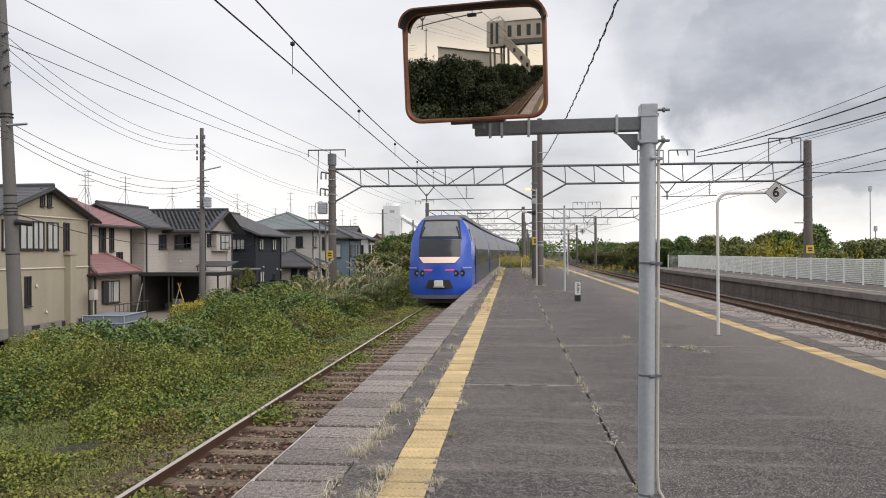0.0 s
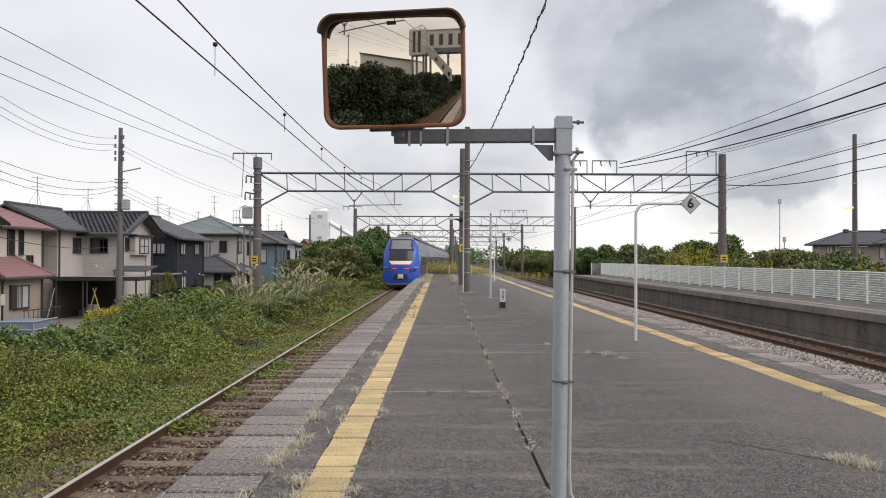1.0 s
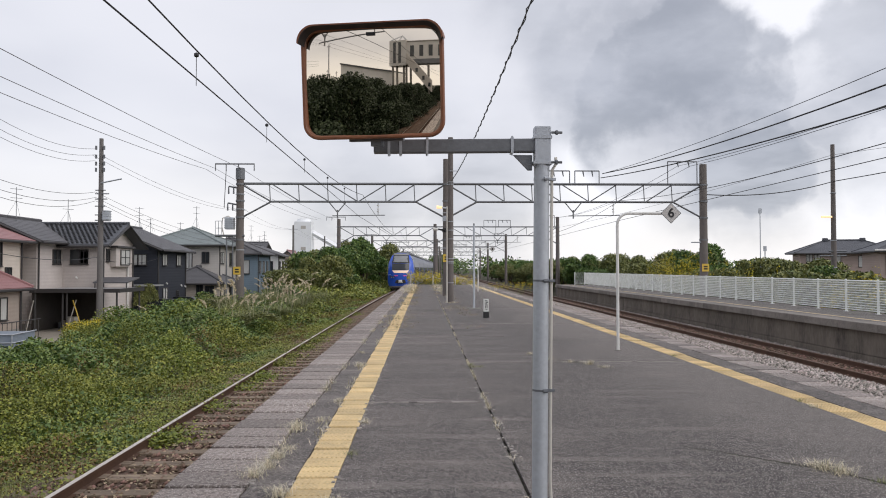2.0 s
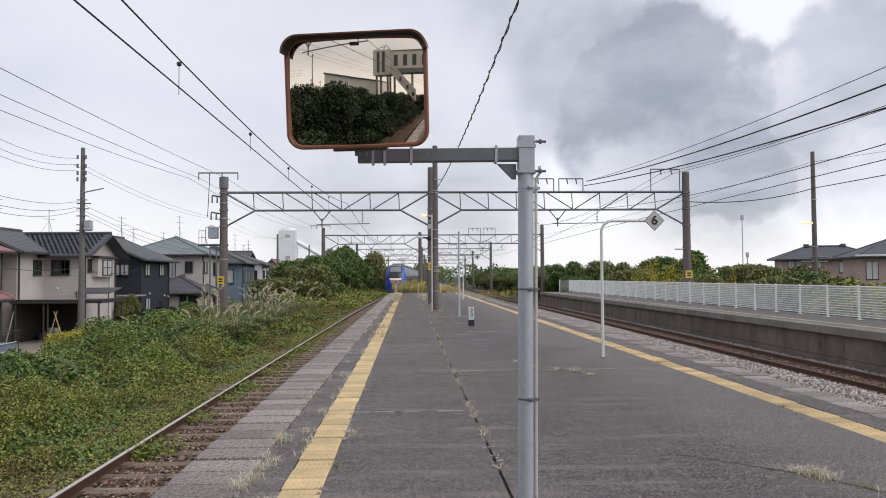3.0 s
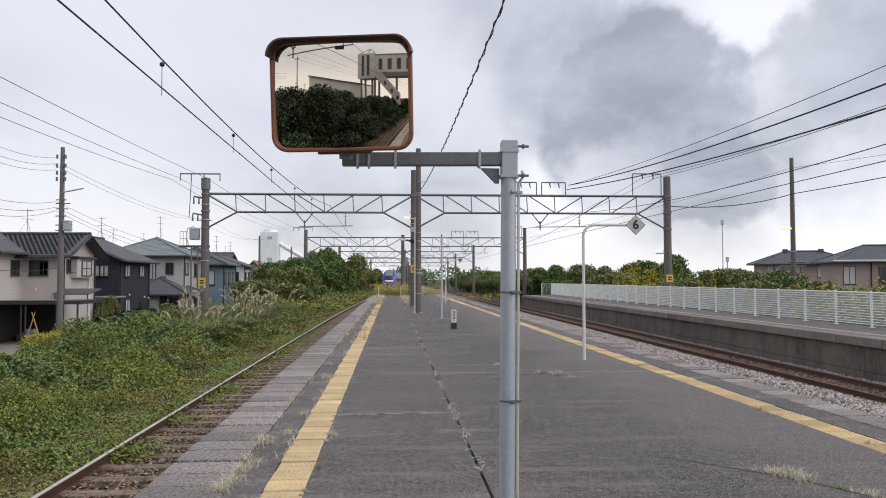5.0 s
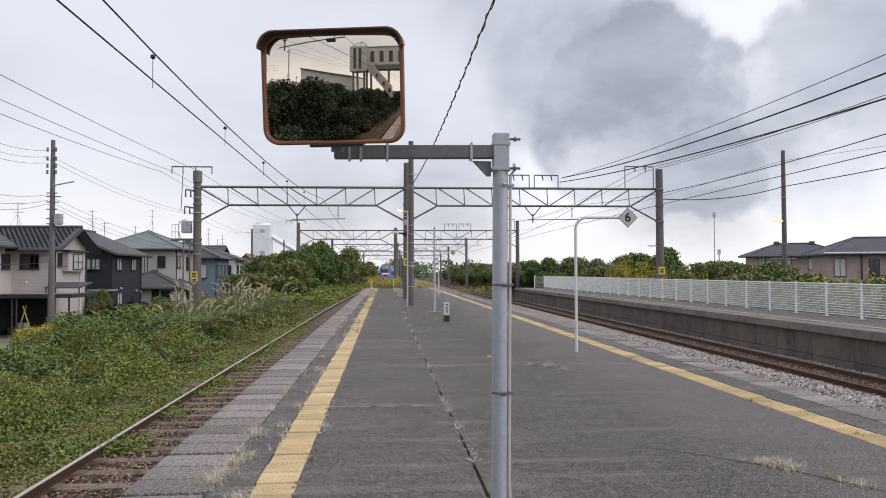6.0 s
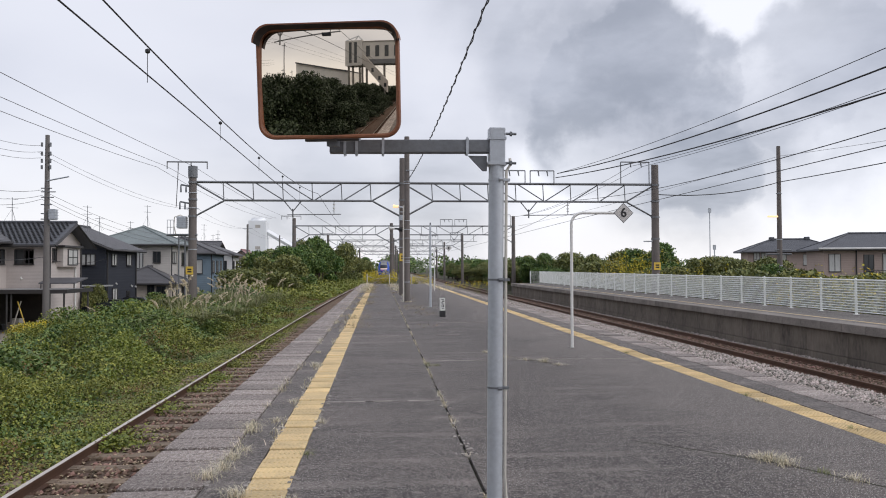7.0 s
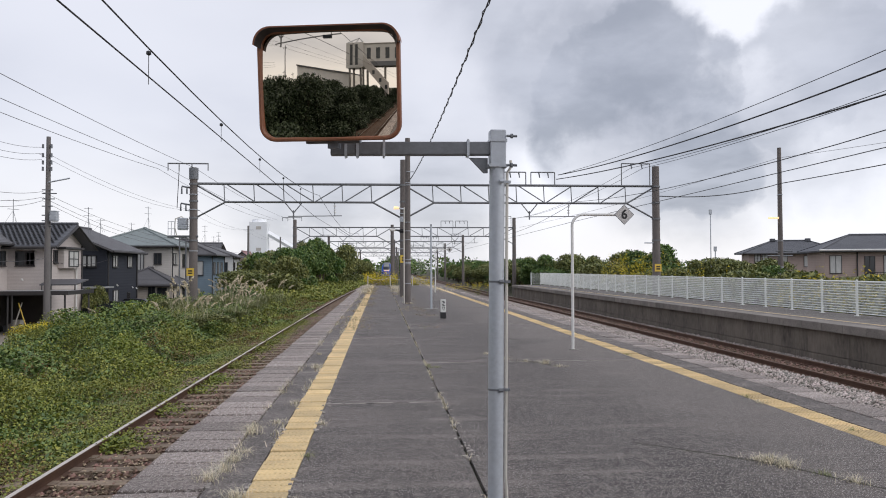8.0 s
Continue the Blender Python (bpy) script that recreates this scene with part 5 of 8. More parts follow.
def siding(name, c, band=4.5):
    m = mat(name, c, 0.75, vary=0.14, s1=0.5, s2=18, c2=tuple(v * 0.8 for v in c), bump=0.25, dist=0.008)
    N, L = m.node_tree.nodes, m.node_tree.links
    w, tc = N.new("ShaderNodeTexWave"), N.new("ShaderNodeTexCoord")
    w.wave_type, w.bands_direction = 'BANDS', 'Z'
    w.inputs["Scale"].default_value = band / 6.28 * 2
    L.new(tc.outputs["Object"], w.inputs["Vector"])
    b2 = N.new("ShaderNodeBump")
    b2.inputs["Strength"].default_value, b2.inputs["Distance"].default_value = 0.5, 0.02
    L.new(w.outputs["Fac"], b2.inputs["Height"])
    p = N["Principled BSDF"]
    b2.inputs["Strength"].default_value = 0.25
    L.new(p.inputs["Normal"].links[0].from_socket, b2.inputs["Normal"])
    L.new(b2.outputs[0], p.inputs["Normal"])
    return m


def roofing(name, c):
    m = mat(name, c, 0.6, vary=0.2, s1=0.6, s2=12, c2=tuple(v * 0.72 for v in c), bump=0.2)
    N, L = m.node_tree.nodes, m.node_tree.links
    w, tc = N.new("ShaderNodeTexWave"), N.new("ShaderNodeTexCoord")
    w.wave_type, w.bands_direction, w.wave_profile = 'BANDS', 'Z', 'SAW'
    w.inputs["Scale"].default_value = 2.4
    L.new(tc.outputs["Object"], w.inputs["Vector"])
    b2 = N.new("ShaderNodeBump")
    b2.inputs["Strength"].default_value, b2.inputs["Distance"].default_value = 0.7, 0.04
    L.new(w.outputs["Fac"], b2.inputs["Height"])
    L.new(b2.outputs[0], N["Principled BSDF"].inputs["Normal"])
    return m


M_R_TILE, M_R_SLATE = roofing("raised_dark_tile", (0.055, 0.055, 0.06)), roofing("slate_grey_tile", (0.115, 0.12, 0.135))
M_SHEET = mat("weathered_sheet_roof", (0.42, 0.42, 0.42), 0.45, 0.2, vary=0.3, s1=1.5, s2=20, c2=(0.25, 0.25, 0.25), bump=0.1)
M_R_DARK, M_R_RED, M_R_GREEN = roofing("charcoal_roof", (0.115, 0.113, 0.12)), roofing("faded_red_roof", (0.36, 0.19, 0.19)), roofing("green_grey_roof", (0.24, 0.275, 0.275))


def roof_mesh(x0, x1, y0, y1, ze, zr, axis, hip, over=0.6, th=0.16):
    """A gabled or hipped roof with thickness; the ridge runs along the axis."""
    X0, X1, Y0, Y1 = x0 - over, x1 + over, y0 - over, y1 + over
    drop = (zr - ze) * over / (((y1 - y0) if axis == 'x' else (x1 - x0)) / 2)
    zl = ze - drop
    ins = hip * (((Y1 - Y0) if axis == 'x' else (X1 - X0)) / 2)
    if axis == 'x':
        ym = (Y0 + Y1) / 2
        r0, r1 = (X0 + ins, ym), (X1 - ins, ym)
    else:
        xm = (X0 + X1) / 2
        r0, r1 = (xm, Y0 + ins), (xm, Y1 - ins)
    bm = bmesh.new()
    low = [(X0, Y0), (X1, Y0), (X1, Y1), (X0, Y1)]
    def ring(dz):
        return [bm.verts.new((x, y, zl + dz)) for x, y in low], [bm.verts.new((*r0, zr + dz)), bm.verts.new((*r1, zr + dz))]
    (a, ra), (b, rb) = ring(0.0), ring(th)
    def faces(l, r):
        if axis == 'x':
            return [(l[0], l[1], r[1], r[0]), (l[2], l[3], r[0], r[1]), (l[1], l[2], r[1]), (l[3], l[0], r[0])]
        return [(l[1], l[2], r[1], r[0]), (l[3], l[0], r[0], r[1]), (l[0], l[1], r[0]), (l[2], l[3], r[1])]
    for k, f in enumerate(faces(b, rb)):
        if hip or k < 2:
            bm.faces.new(f)
    for k, f in enumerate(faces(a, ra)):
        if hip or k < 2:
            bm.faces.new(f[::-1])
    if hip:
        for k in range(4):
            bm.faces.new((a[k], a[(k + 1) % 4], b[(k + 1) % 4], b[k]))
    else:
        es = ((0, 1), (2, 3)) if axis == 'x' else ((1, 2), (3, 0))
        for i, j in es:
            bm.faces.new((a[i], a[j], b[j], b[i]))
        ends = (((0, ra[0], rb[0]), (3, ra[0], rb[0]), (1, ra[1], rb[1]), (2, ra[1], rb[1])) if axis == 'x' else ((0, ra[0], rb[0]), (1, ra[0], rb[0]), (2, ra[1], rb[1]), (3, ra[1], rb[1])))
        for i, lo, hi in ends:
            bm.faces.new((a[i], lo, hi, b[i]))
    return bm


def wall_mesh(x0, x1, y0, y1, z0, ze, zr, axis, gable):
    bm = bmesh.new()
    box(bm, x0, x1, y0, y1, z0, ze)
    if gable:
        if axis == 'x':
            tri = [[bm.verts.new((x, y, z)) for y, z in ((y0, ze), (y1, ze), ((y0 + y1) / 2, zr))] for x in (x0, x1)]
        else:
            tri = [[bm.verts.new((x, y, z)) for x, z in ((x0, ze), (x1, ze), ((x0 + x1) / 2, zr))] for y in (y0, y1)]
        bm.faces.new(tri[0])
        bm.faces.new(tri[1])
        for k in range(3):
            bm.faces.new((tri[0][k], tri[0][(k + 1) % 3], tri[1][(k + 1) % 3], tri[1][k]))
    return bm


def window(parent, face, at, u, z, w, h, glass=None):
    """A window on a wall: face '+x' at x=at (u along y) or '-y' at y=at (u along x)."""
    glass = glass or M_GLASS

    def place(bm, a0, a1, c0, c1, d0, d1):
        if face == '+x':
            box(bm, at + d0, at + d1, a0, a1, c0, c1)
        else:
            box(bm, a0, a1, at - d1, at - d0, c0, c1)
    bm = bmesh.new()
    place(bm, u - w / 2, u + w / 2, z, z + h, 0.002, 0.03)
    win = part("window", bm, glass, parent)
    bm = bmesh.new()
    for a0, a1, c0, c1 in ((u - w / 2 - 0.06, u - w / 2, z - 0.06, z + h + 0.06), (u + w / 2, u + w / 2 + 0.06, z - 0.06, z + h + 0.06), (u - w / 2, u + w / 2, z - 0.06, z), (u - w / 2, u + w / 2, z + h, z + h + 0.06), (u - 0.025, u + 0.025, z, z + h)):
        place(bm, a0, a1, c0, c1, 0.0, 0.075)
    part("frame", bm, M_FRAME, win)
    bm = bmesh.new()
    place(bm, u - w / 2 - 0.1, u + w / 2 + 0.1, z - 0.1, z - 0.062, 0.0, 0.13)
    part("sill", bm, M_FRAME, win)
    return win


def roof_courses(h, x0, x1, y0, y1, ze, zr, axis, hip, m_roof, over, step=0.27):
    """Overlapping courses laid over the slopes of a roof, each one tipped up at its lower edge."""
    X0, X1, Y0, Y1 = x0 - over, x1 + over, y0 - over, y1 + over
    half = ((Y1 - Y0) if axis == 'x' else (X1 - X0)) / 2
    zl = ze - (zr - ze) * over / (half - over)
    n = max(3, round(math.hypot(half, zr - zl) / step))
    bm = bmesh.new()

    def at(side, t, end, lift):
        """A point on a slope: t from eave to ridge, at either end of the course."""
        inset = hip * half * t
        z = zl + (zr - zl) * t + 0.165 + lift
        if axis == 'x':
            y = Y0 + half * t if side < 0 else Y1 - half * t
            return (X0 + inset if end < 0 else X1 - inset, y, z)
        x = X0 + half * t if side < 0 else X1 - half * t
        return (x, Y0 + inset if end < 0 else Y1 - inset, z)

    def hip_at(end, t, side, lift):
        z = zl + (zr - zl) * t + 0.165 + lift
        run = hip * half * t
        if axis == 'x':
            return (X0 + run if end < 0 else X1 - run, Y0 + half * t if side < 0 else Y1 - half * t, z)
        return (X0 + half * t if side < 0 else X1 - half * t, Y0 + run if end < 0 else Y1 - run, z)

    for k in range(n):
        a, b = k / n, (k + 1) / n
        for side in (-1, 1):
            rows = [(at, side), (hip_at, side)] if hip else [(at, side)]
            for fn, s in rows:
                p = [bm.verts.new(fn(s, t, e, lift)) for t, lift, e in ((a, 0.0, -1), (a, 0.0, 1), (a, 0.016, 1), (b, 0.003, 1), (b, 0.003, -1), (a, 0.016, -1))]
                bm.faces.new((p[0], p[1], p[2], p[5]))
                bm.faces.new((p[5], p[2], p[3], p[4]))
    part("roof_covering", bm, m_roof, h)["kind"] = "stuff"


def block(h, x0, x1, y0, y1, z0, ze, zr, axis, hip, m_wall, m_roof, wins, over=0.6, pipes=True):
    """One block of a house: walls on a foundation, roof with courses, gutters, boards and windows."""
    part("wall", wall_mesh(x0, x1, y0, y1, z0, ze, zr, axis, not hip), m_wall, h)
    part("roof", roof_mesh(x0, x1, y0, y1, ze, zr, axis, hip, over), m_roof, h)
    roof_courses(h, x0, x1, y0, y1, ze, zr, axis, hip, m_roof, over)
    bm = bmesh.new()
    box(bm, x0 - 0.03, x1 + 0.03, y0 - 0.03, y1 + 0.03, z0 - 0.3, z0 + 0.45)
    part("foundation", bm, M_CONC, h)
    drop = (zr - ze) * over / (((y1 - y0) if axis == 'x' else (x1 - x0)) / 2)
    zg = ze - drop + 0.05
    if axis == 'x' or hip:
        bar("gutter", (x0 - over, y0 - over - 0.07, zg), (x1 + over, y0 - over - 0.07, zg), 0.08, M_FRAME, h, 6)
    if axis == 'y' or hip:
        bar("gutter", (x1 + over + 0.07, y0 - over, zg), (x1 + over + 0.07, y1 + over, zg), 0.08, M_FRAME, h, 6)
    if not hip:
        ends = ((x0 - over, (y0 + y1) / 2), (x1 + over, (y0 + y1) / 2)) if axis == 'x' else (((x0 + x1) / 2, y0 - over), ((x0 + x1) / 2, y1 + over))
        bar("ridge_cap", (*ends[0], zr + 0.2), (*ends[1], zr + 0.2), 0.12, m_roof, h, 6)
        if axis == 'x':
            xg = x1 + over + 0.02
            for y in (y0 - over, y1 + over):
                bar("barge_board", (xg, y, ze - drop + 0.04), (xg, (y0 + y1) / 2, zr + 0.04), 0.09, M_FRAME, h)
        else:
            yg = y0 - over - 0.02
            for x in (x0 - over, x1 + over):
                bar("barge_board", (x, yg, ze - drop + 0.04), ((x0 + x1) / 2, yg, zr + 0.04), 0.09, M_FRAME, h)
    else:
        run = hip * ((((y1 - y0) if axis == 'x' else (x1 - x0)) / 2) + over)
        for sx in (0, 1):
            for sy in (0, 1):
                c = (x1 + over if sx else x0 - over, y1 + over if sy else y0 - over, ze - drop + 0.19)
                top = ((x1 + over - run if sx else x0 - over + run), (y0 + y1) / 2, zr + 0.2) if axis == 'x' else ((x0 + x1) / 2, (y1 + over - run if sy else y0 - over + run), zr + 0.2)
                bar("hip_cap", c, top, 0.1, m_roof, h, 6)
        a = ((x0 - over + run, (y0 + y1) / 2), (x1 + over - run, (y0 + y1) / 2)) if axis == 'x' else (((x0 + x1) / 2, y0 - over + run), ((x0 + x1) / 2, y1 + over - run))
        bar("ridge_cap", (*a[0], zr + 0.22), (*a[1], zr + 0.22), 0.13, m_roof, h, 6)
    if pipes:
        bar("downpipe", (x1 + 0.07, y0 + 0.15, z0), (x1 + 0.07, y0 + 0.15, ze), 0.05, M_FRAME, h, 6)
        bar("downpipe", (x1 + 0.07, y1 - 0.15, z0), (x1 + 0.07, y1 - 0.15, ze), 0.05, M_FRAME, h, 6)
    for face, u, z, w, hh, g in wins:
        window(h, face, x1 if face == '+x' else y0, u, z, w, hh, g)


def house(label, x0, x1, y0, y1, z0, ze, zr, axis, hip, m_wall, m_roof, wins, over=0.6, pipes=True, m=None):
    h = thing("house", label, "house", m, group="houses")
    block(h, x0, x1, y0, y1, z0, ze, zr, axis, hip, m_wall, m_roof, wins, over, pipes)
    return h


M_TAN, M_CREAM, M_GREIGE = mat("tan_stucco", (0.47, 0.415, 0.32), 0.85, vary=0.14, s1=1.3, s2=30, c2=(0.38, 0.33, 0.25), bump=0.3, stretch=(1, 1, 0.22)), siding("cream_siding", (0.70, 0.62, 0.54)), siding("greige_siding", (0.57, 0.515, 0.485))
M_CHAR, M_GREY, M_TEAL, M_WALLW, M_PINKB, M_BRN = siding("charcoal_siding", (0.03, 0.034, 0.046)), siding("grey_siding", (0.52, 0.49, 0.455)), siding("blue_grey_siding", (0.20, 0.27, 0.33)), siding("white_siding", (0.80, 0.79, 0.77)), siding("pink_beige_siding", (0.42, 0.33, 0.29)), siding("brown_siding", (0.41, 0.345, 0.295))


def wall_lamp(h, x, y, z):
    bm = bmesh.new()
    ball(bm, (x, y, z), 0.06, 2)
    box(bm, x - 0.08, x - 0.02, y - 0.05, y + 0.05, z + 0.02, z + 0.12)
    part("wall_lamp", bm, M_WHITE, h)


def build_houses():
    C, G = M_CURTAIN, M_GLASS
    h = house("tan two-storey house with a dark gabled roof", -30.8, -22.8, 31.5, 39.07, -2.25, 3.35, 4.72, 'x', 0, M_TAN, M_R_DARK,
              [('+x', 32.6, 1.83, 1.0, 1.25, C), ('+x', 33.75, 1.83, 0.9, 1.25, C), ('+x', 34.62, 1.83, 0.75, 1.25, C), ('+x', 35.75, 1.83, 0.8, 1.25, C), ('+x', 36.9, 1.75, 0.34, 1.35, G),
               ('+x', 33.82, -0.85, 0.32, 1.3, G), ('+x', 34.95, 3.95, 0.2, 0.75, C), ('+x', 35.5, 3.95, 0.2, 0.75, C), ('-y', -26, 1.2, 1.4, 1.2, C)], over=0.4)
    for z in (0.86, 3.38):
        bar("trim_band", (-22.78, 31.5, z), (-22.78, 39.07, z), 0.05, M_CREAM, h)
    for y in (34.1, 36.5, 37.95):
        bm = bmesh.new()
        box(bm, -22.79, -22.75, y, y + 0.6, -2.1, -1.86)
        part("vent", bm, M_FRAME, h)
    bm = bmesh.new()
    box(bm, -22.83, -22.45, 36.75, 37.25, -2.3, 1.5, bevel=0.03)
    box(bm, -22.83, -22.4, 36.65, 37.35, 1.5, 1.68, bevel=0.03)
    part("chimney_duct", bm, M_TAN, h, "boxed duct with a pale cap")
    wall_lamp(h, -22.72, 34.45, 0.0)
    wall_lamp(h, -22.72, 35.2, -1.3)

    house("cream two-storey house with a faded red roof", -32.0, -24.0, 41.0, 45.8, -2.25, 3.3, 4.85, 'y', 0, M_CREAM, M_R_RED,
          [('+x', 42.2, 1.75, 0.22, 1.3, C), ('+x', 42.5, 1.75, 0.3, 1.3, G), ('+x', 43.4, 1.75, 0.34, 1.3, G), ('+x', 44.3, 1.0, 0.55, 0.6, G), ('-y', -26, 1.2, 1.4, 1.2, C)], over=0.55)
    a = house("brown single-storey annex with a faded red lean-to roof", -25.6, -22.8, 39.35, 43.5, -2.25, 0.62, 1.5, 'y', 0.75, M_BRN, M_R_RED, [('+x', 41.35, -1.2, 1.3, 1.15, C)], over=0.45)
    for y in (40.6, 40.75, 40.9, 41.05):
        bar("window_grille", (-22.68, y, -1.25), (-22.68, y, 0.0), 0.018, M_FRAME, a)
    bm = bmesh.new()
    box(bm, -22.78, -22.66, 40.2, 40.72, -1.25, 0.05)
    part("shutter_box", bm, M_FRAME, a)

    # main wing with its gable to the rails, and a second wing set back
    g = house("greige two-storey house with charcoal tiled gabled roofs", -28.6, -21.2, 50.3, 55.6, -2.25, 3.3, 4.5, 'x', 0, M_GREIGE, M_R_SLATE,
              [('-y', -22.66, 1.9, 1.05, 0.85, G), ('+x', 51.2, 2.1, 0.45, 0.75, G)], over=0.75)
    window(g, '-y', 50.3, -22.35, 1.94, 0.42, 0.76, C)
    block(g, -29.6, -23.75, 47.0, 52.6, -2.25, 3.4, 4.7, 'y', 0, M_GREIGE, M_R_DARK, [('+x', 49.45, 1.9, 0.9, 0.85, G), ('-y', -26.4, 1.6, 1.0, 1.0, G)], 0.6)
    bm = bmesh.new()
    for r in range(14):                             # small raised snow tiles, staggered, on the near slope
        t = (r + 0.5) / 14
        y, z = 49.55 + 3.4 * t, 3.0 + 1.53 * t + 0.19
        for k in range(18):
            x = -26.3 + 0.31 * k + (0.155 if r % 2 else 0)
            box(bm, x, x + 0.13, y - 0.05, y + 0.06, z - 0.02, z + 0.06)
    part("snow_tiles", bm, M_R_TILE, g, "rows of raised snow-stopping tiles")["kind"] = "stuff"
    bm = bmesh.new()
    box(bm, -21.2, -20.78, 51.6, 54.3, 1.7, 2.98, bevel=0.03)
    bay = part("bay_window", bm, M_GREIGE, g)
    for y in (52.32, 53.1):
        bm = bmesh.new()
        box(bm, -20.785, -20.745, y, y + 0.68, 1.86, 2.82)
        part("pane", bm, C, bay)
    bm = bmesh.new()
    for y in (52.26, 53.0, 53.78):
        box(bm, -20.79, -20.72, y, y + 0.08, 1.8, 2.88)
    for z in (1.8, 2.3, 2.82):
        box(bm, -20.79, -20.725, 52.26, 53.86, z, z + 0.06)
    part("frame", bm, M_FRAME, bay)
    bm = bmesh.new()
    box(bm, -21.2, -20.6, 51.4, 54.5, 2.98, 3.12, bevel=0.02)
    part("hood", bm, M_FRAME, bay)
    bar("drain_pipe", (-21.1, 54.4, -2.2), (-21.1, 54.4, 1.7), 0.06, M_WHITE, g, 8)
    wall_lamp(g, -22.75, 50.16, 0.95)

    rnd = random.Random(41)
    for k in range(9):
        w, d, hh = rnd.uniform(0.25, 0.6), rnd.uniform(0.25, 0.5), rnd.uniform(0.3, 0.9)
        bm = bmesh.new()
        box(bm, -w / 2, w / 2, -d / 2, d / 2, 0, hh, bevel=0.02)
        box(bm, -w / 2 - 0.02, w / 2 + 0.02, -d / 2 - 0.02, d / 2 + 0.02, hh - 0.08, hh)
        solid("storage_bin", bm, (M_DSTEEL, M_BRN, M_CONDUIT)[k % 3], "lidded storage bin under the carport", "bin", group="stored things", m=pose(-23.2 + 0.55 * k, 48.2 + rnd.uniform(-0.8, 1.2), -2.262, 0, 0, rnd.uniform(-20, 20)))
    # carport with a flat roof before the set-back corner, dark and cluttered underneath
    c = thing("carport", "open carport with a flat dark roof and steel posts", "carport", pose(-21.2, 47.6, -2.25))
    bm = bmesh.new()
    box(bm, -2.5, 2.75, -1.3, 2.6, 2.5, 2.58, bevel=0.02)
    part("roof", bm, M_SHEET, c, "pale corrugated roof sheet")
    bm = bmesh.new()
    box(bm, -2.55, 2.75, -1.4, -1.3, 2.36, 2.6)
    box(bm, 2.75, 2.85, -1.4, 2.6, 2.36, 2.6)
    part("fascia", bm, M_FRAME, c)
    for k in range(7):
        bar("roof_beam", (-2.4 + 0.83 * k, -1.3, 2.44), (-2.4 + 0.83 * k, 2.6, 2.44), 0.05, M_FRAME, c)
    for x, y in ((-2.3, -1.2), (-0.65, -1.2), (-0.4, -1.2), (1.4, -1.2), (2.6, -1.2), (2.6, 2.4)):
        bar("post", (x, y, 0), (x, y, 2.45), 0.06, M_FRAME, c)
    bm = bmesh.new()
    box(bm, -2.5, -0.02, 2.45, 2.62, 0, 2.4)
    box(bm, -2.5, -2.4, -1.2, 2.5, 0, 2.4)
    # brown walls with the shade under the carport roof put into their colour
    part("back_wall", bm, mat("shaded_brown_wall", (0.055, 0.047, 0.042), 0.85, vary=0.3, s1=1.5, s2=20), c)
    bm = bmesh.new()
    vs = [bm.verts.new(p) for p in ((0.0, 1.4, 2.95), (2.2, 1.4, 2.95), (2.4, 2.9, 3.25), (0.0, 2.9, 3.25), (0.0, 1.4, 2.87), (2.2, 1.4, 2.87), (2.4, 2.9, 3.17), (0.0, 2.9, 3.17))]
    for f in ((0, 1, 2, 3), (7, 6, 5, 4), (0, 4, 5, 1), (1, 5, 6, 2), (2, 6, 7, 3), (3, 7, 4, 0)):
        bm.faces.new([vs[q] for q in f])
    part("canopy", bm, M_R_DARK, c)
    for x in (0.1, 2.1):
        bar("canopy_stay", (x, 1.5, 2.58), (x, 1.5, 2.9), 0.04, M_FRAME, c)

    d = house("charcoal two-storey house with a dark gabled roof", -28.5, -20.5, 58.5, 65.4, -2.25, 3.15, 4.85, 'y', 0, M_CHAR, M_R_DARK,
              [('-y', -22.25, 1.87, 0.62, 0.75, C), ('-y', -21.62, 1.87, 0.62, 0.75, C), ('+x', 60.15, 1.85, 1.0, 0.8, C), ('+x', 63.5, 1.85, 1.0, 0.8, C), ('+x', 60.3, -1.7, 1.0, 1.7, C), ('+x', 63.3, -1.4, 0.5, 1.1, G)], over=0.6)
    wall_lamp(d, -20.42, 60.6, 0.35)
    wall_lamp(d, -20.42, 64.2, 0.1)
    wall_lamp(d, -20.42, 65.2, 0.0)
    p = thing("porch_roof", "thin flat porch roof on slim posts by the dark house", "canopy", pose(-21.5, 57.0, -2.25))
    bm = bmesh.new()
    box(bm, -1.4, 1.6, -1.2, 1.3, 2.5, 2.6, bevel=0.02)
    part("roof", bm, M_SHEET, p)
    for x in (-1.2, 1.4):
        bar("post", (x, -1.0, 0), (x, -1.0, 2.5), 0.05, M_FRAME, p)
    k = house("grey two-storey house with a green-grey hipped roof", -26.6, -19.6, 72.5, 79.5, -2.25, 3.95, 5.45, 'y', 0.92, M_GREY, M_R_GREEN,
              [('-y', -20.85, 2.15, 0.6, 0.95, G), ('-y', -22.4, 1.6, 0.5, 1.6, C), ('+x', 73.7, 2.1, 1.0, 1.0, C), ('+x', 77, 1.9, 1.2, 1.2, G)])
    bar("white_pipe", (-19.5, 74.9, -2.2), (-19.5, 74.9, 3.6), 0.06, M_WHITE, k, 8)
    house("low pale annex with a dark hipped roof", -24.0, -18.6, 69.2, 74.6, -2.25, 0.3, 1.55, 'y', 0.8, M_CREAM, M_R_DARK, [('-y', -20.4, -1.5, 0.5, 1.6, G), ('-y', -19.5, -0.9, 0.7, 0.8, G), ('+x', 71.0, -1.3, 0.7, 1.1, C), ('+x', 73, -1.6, 0.9, 1.7, G)], over=0.45)
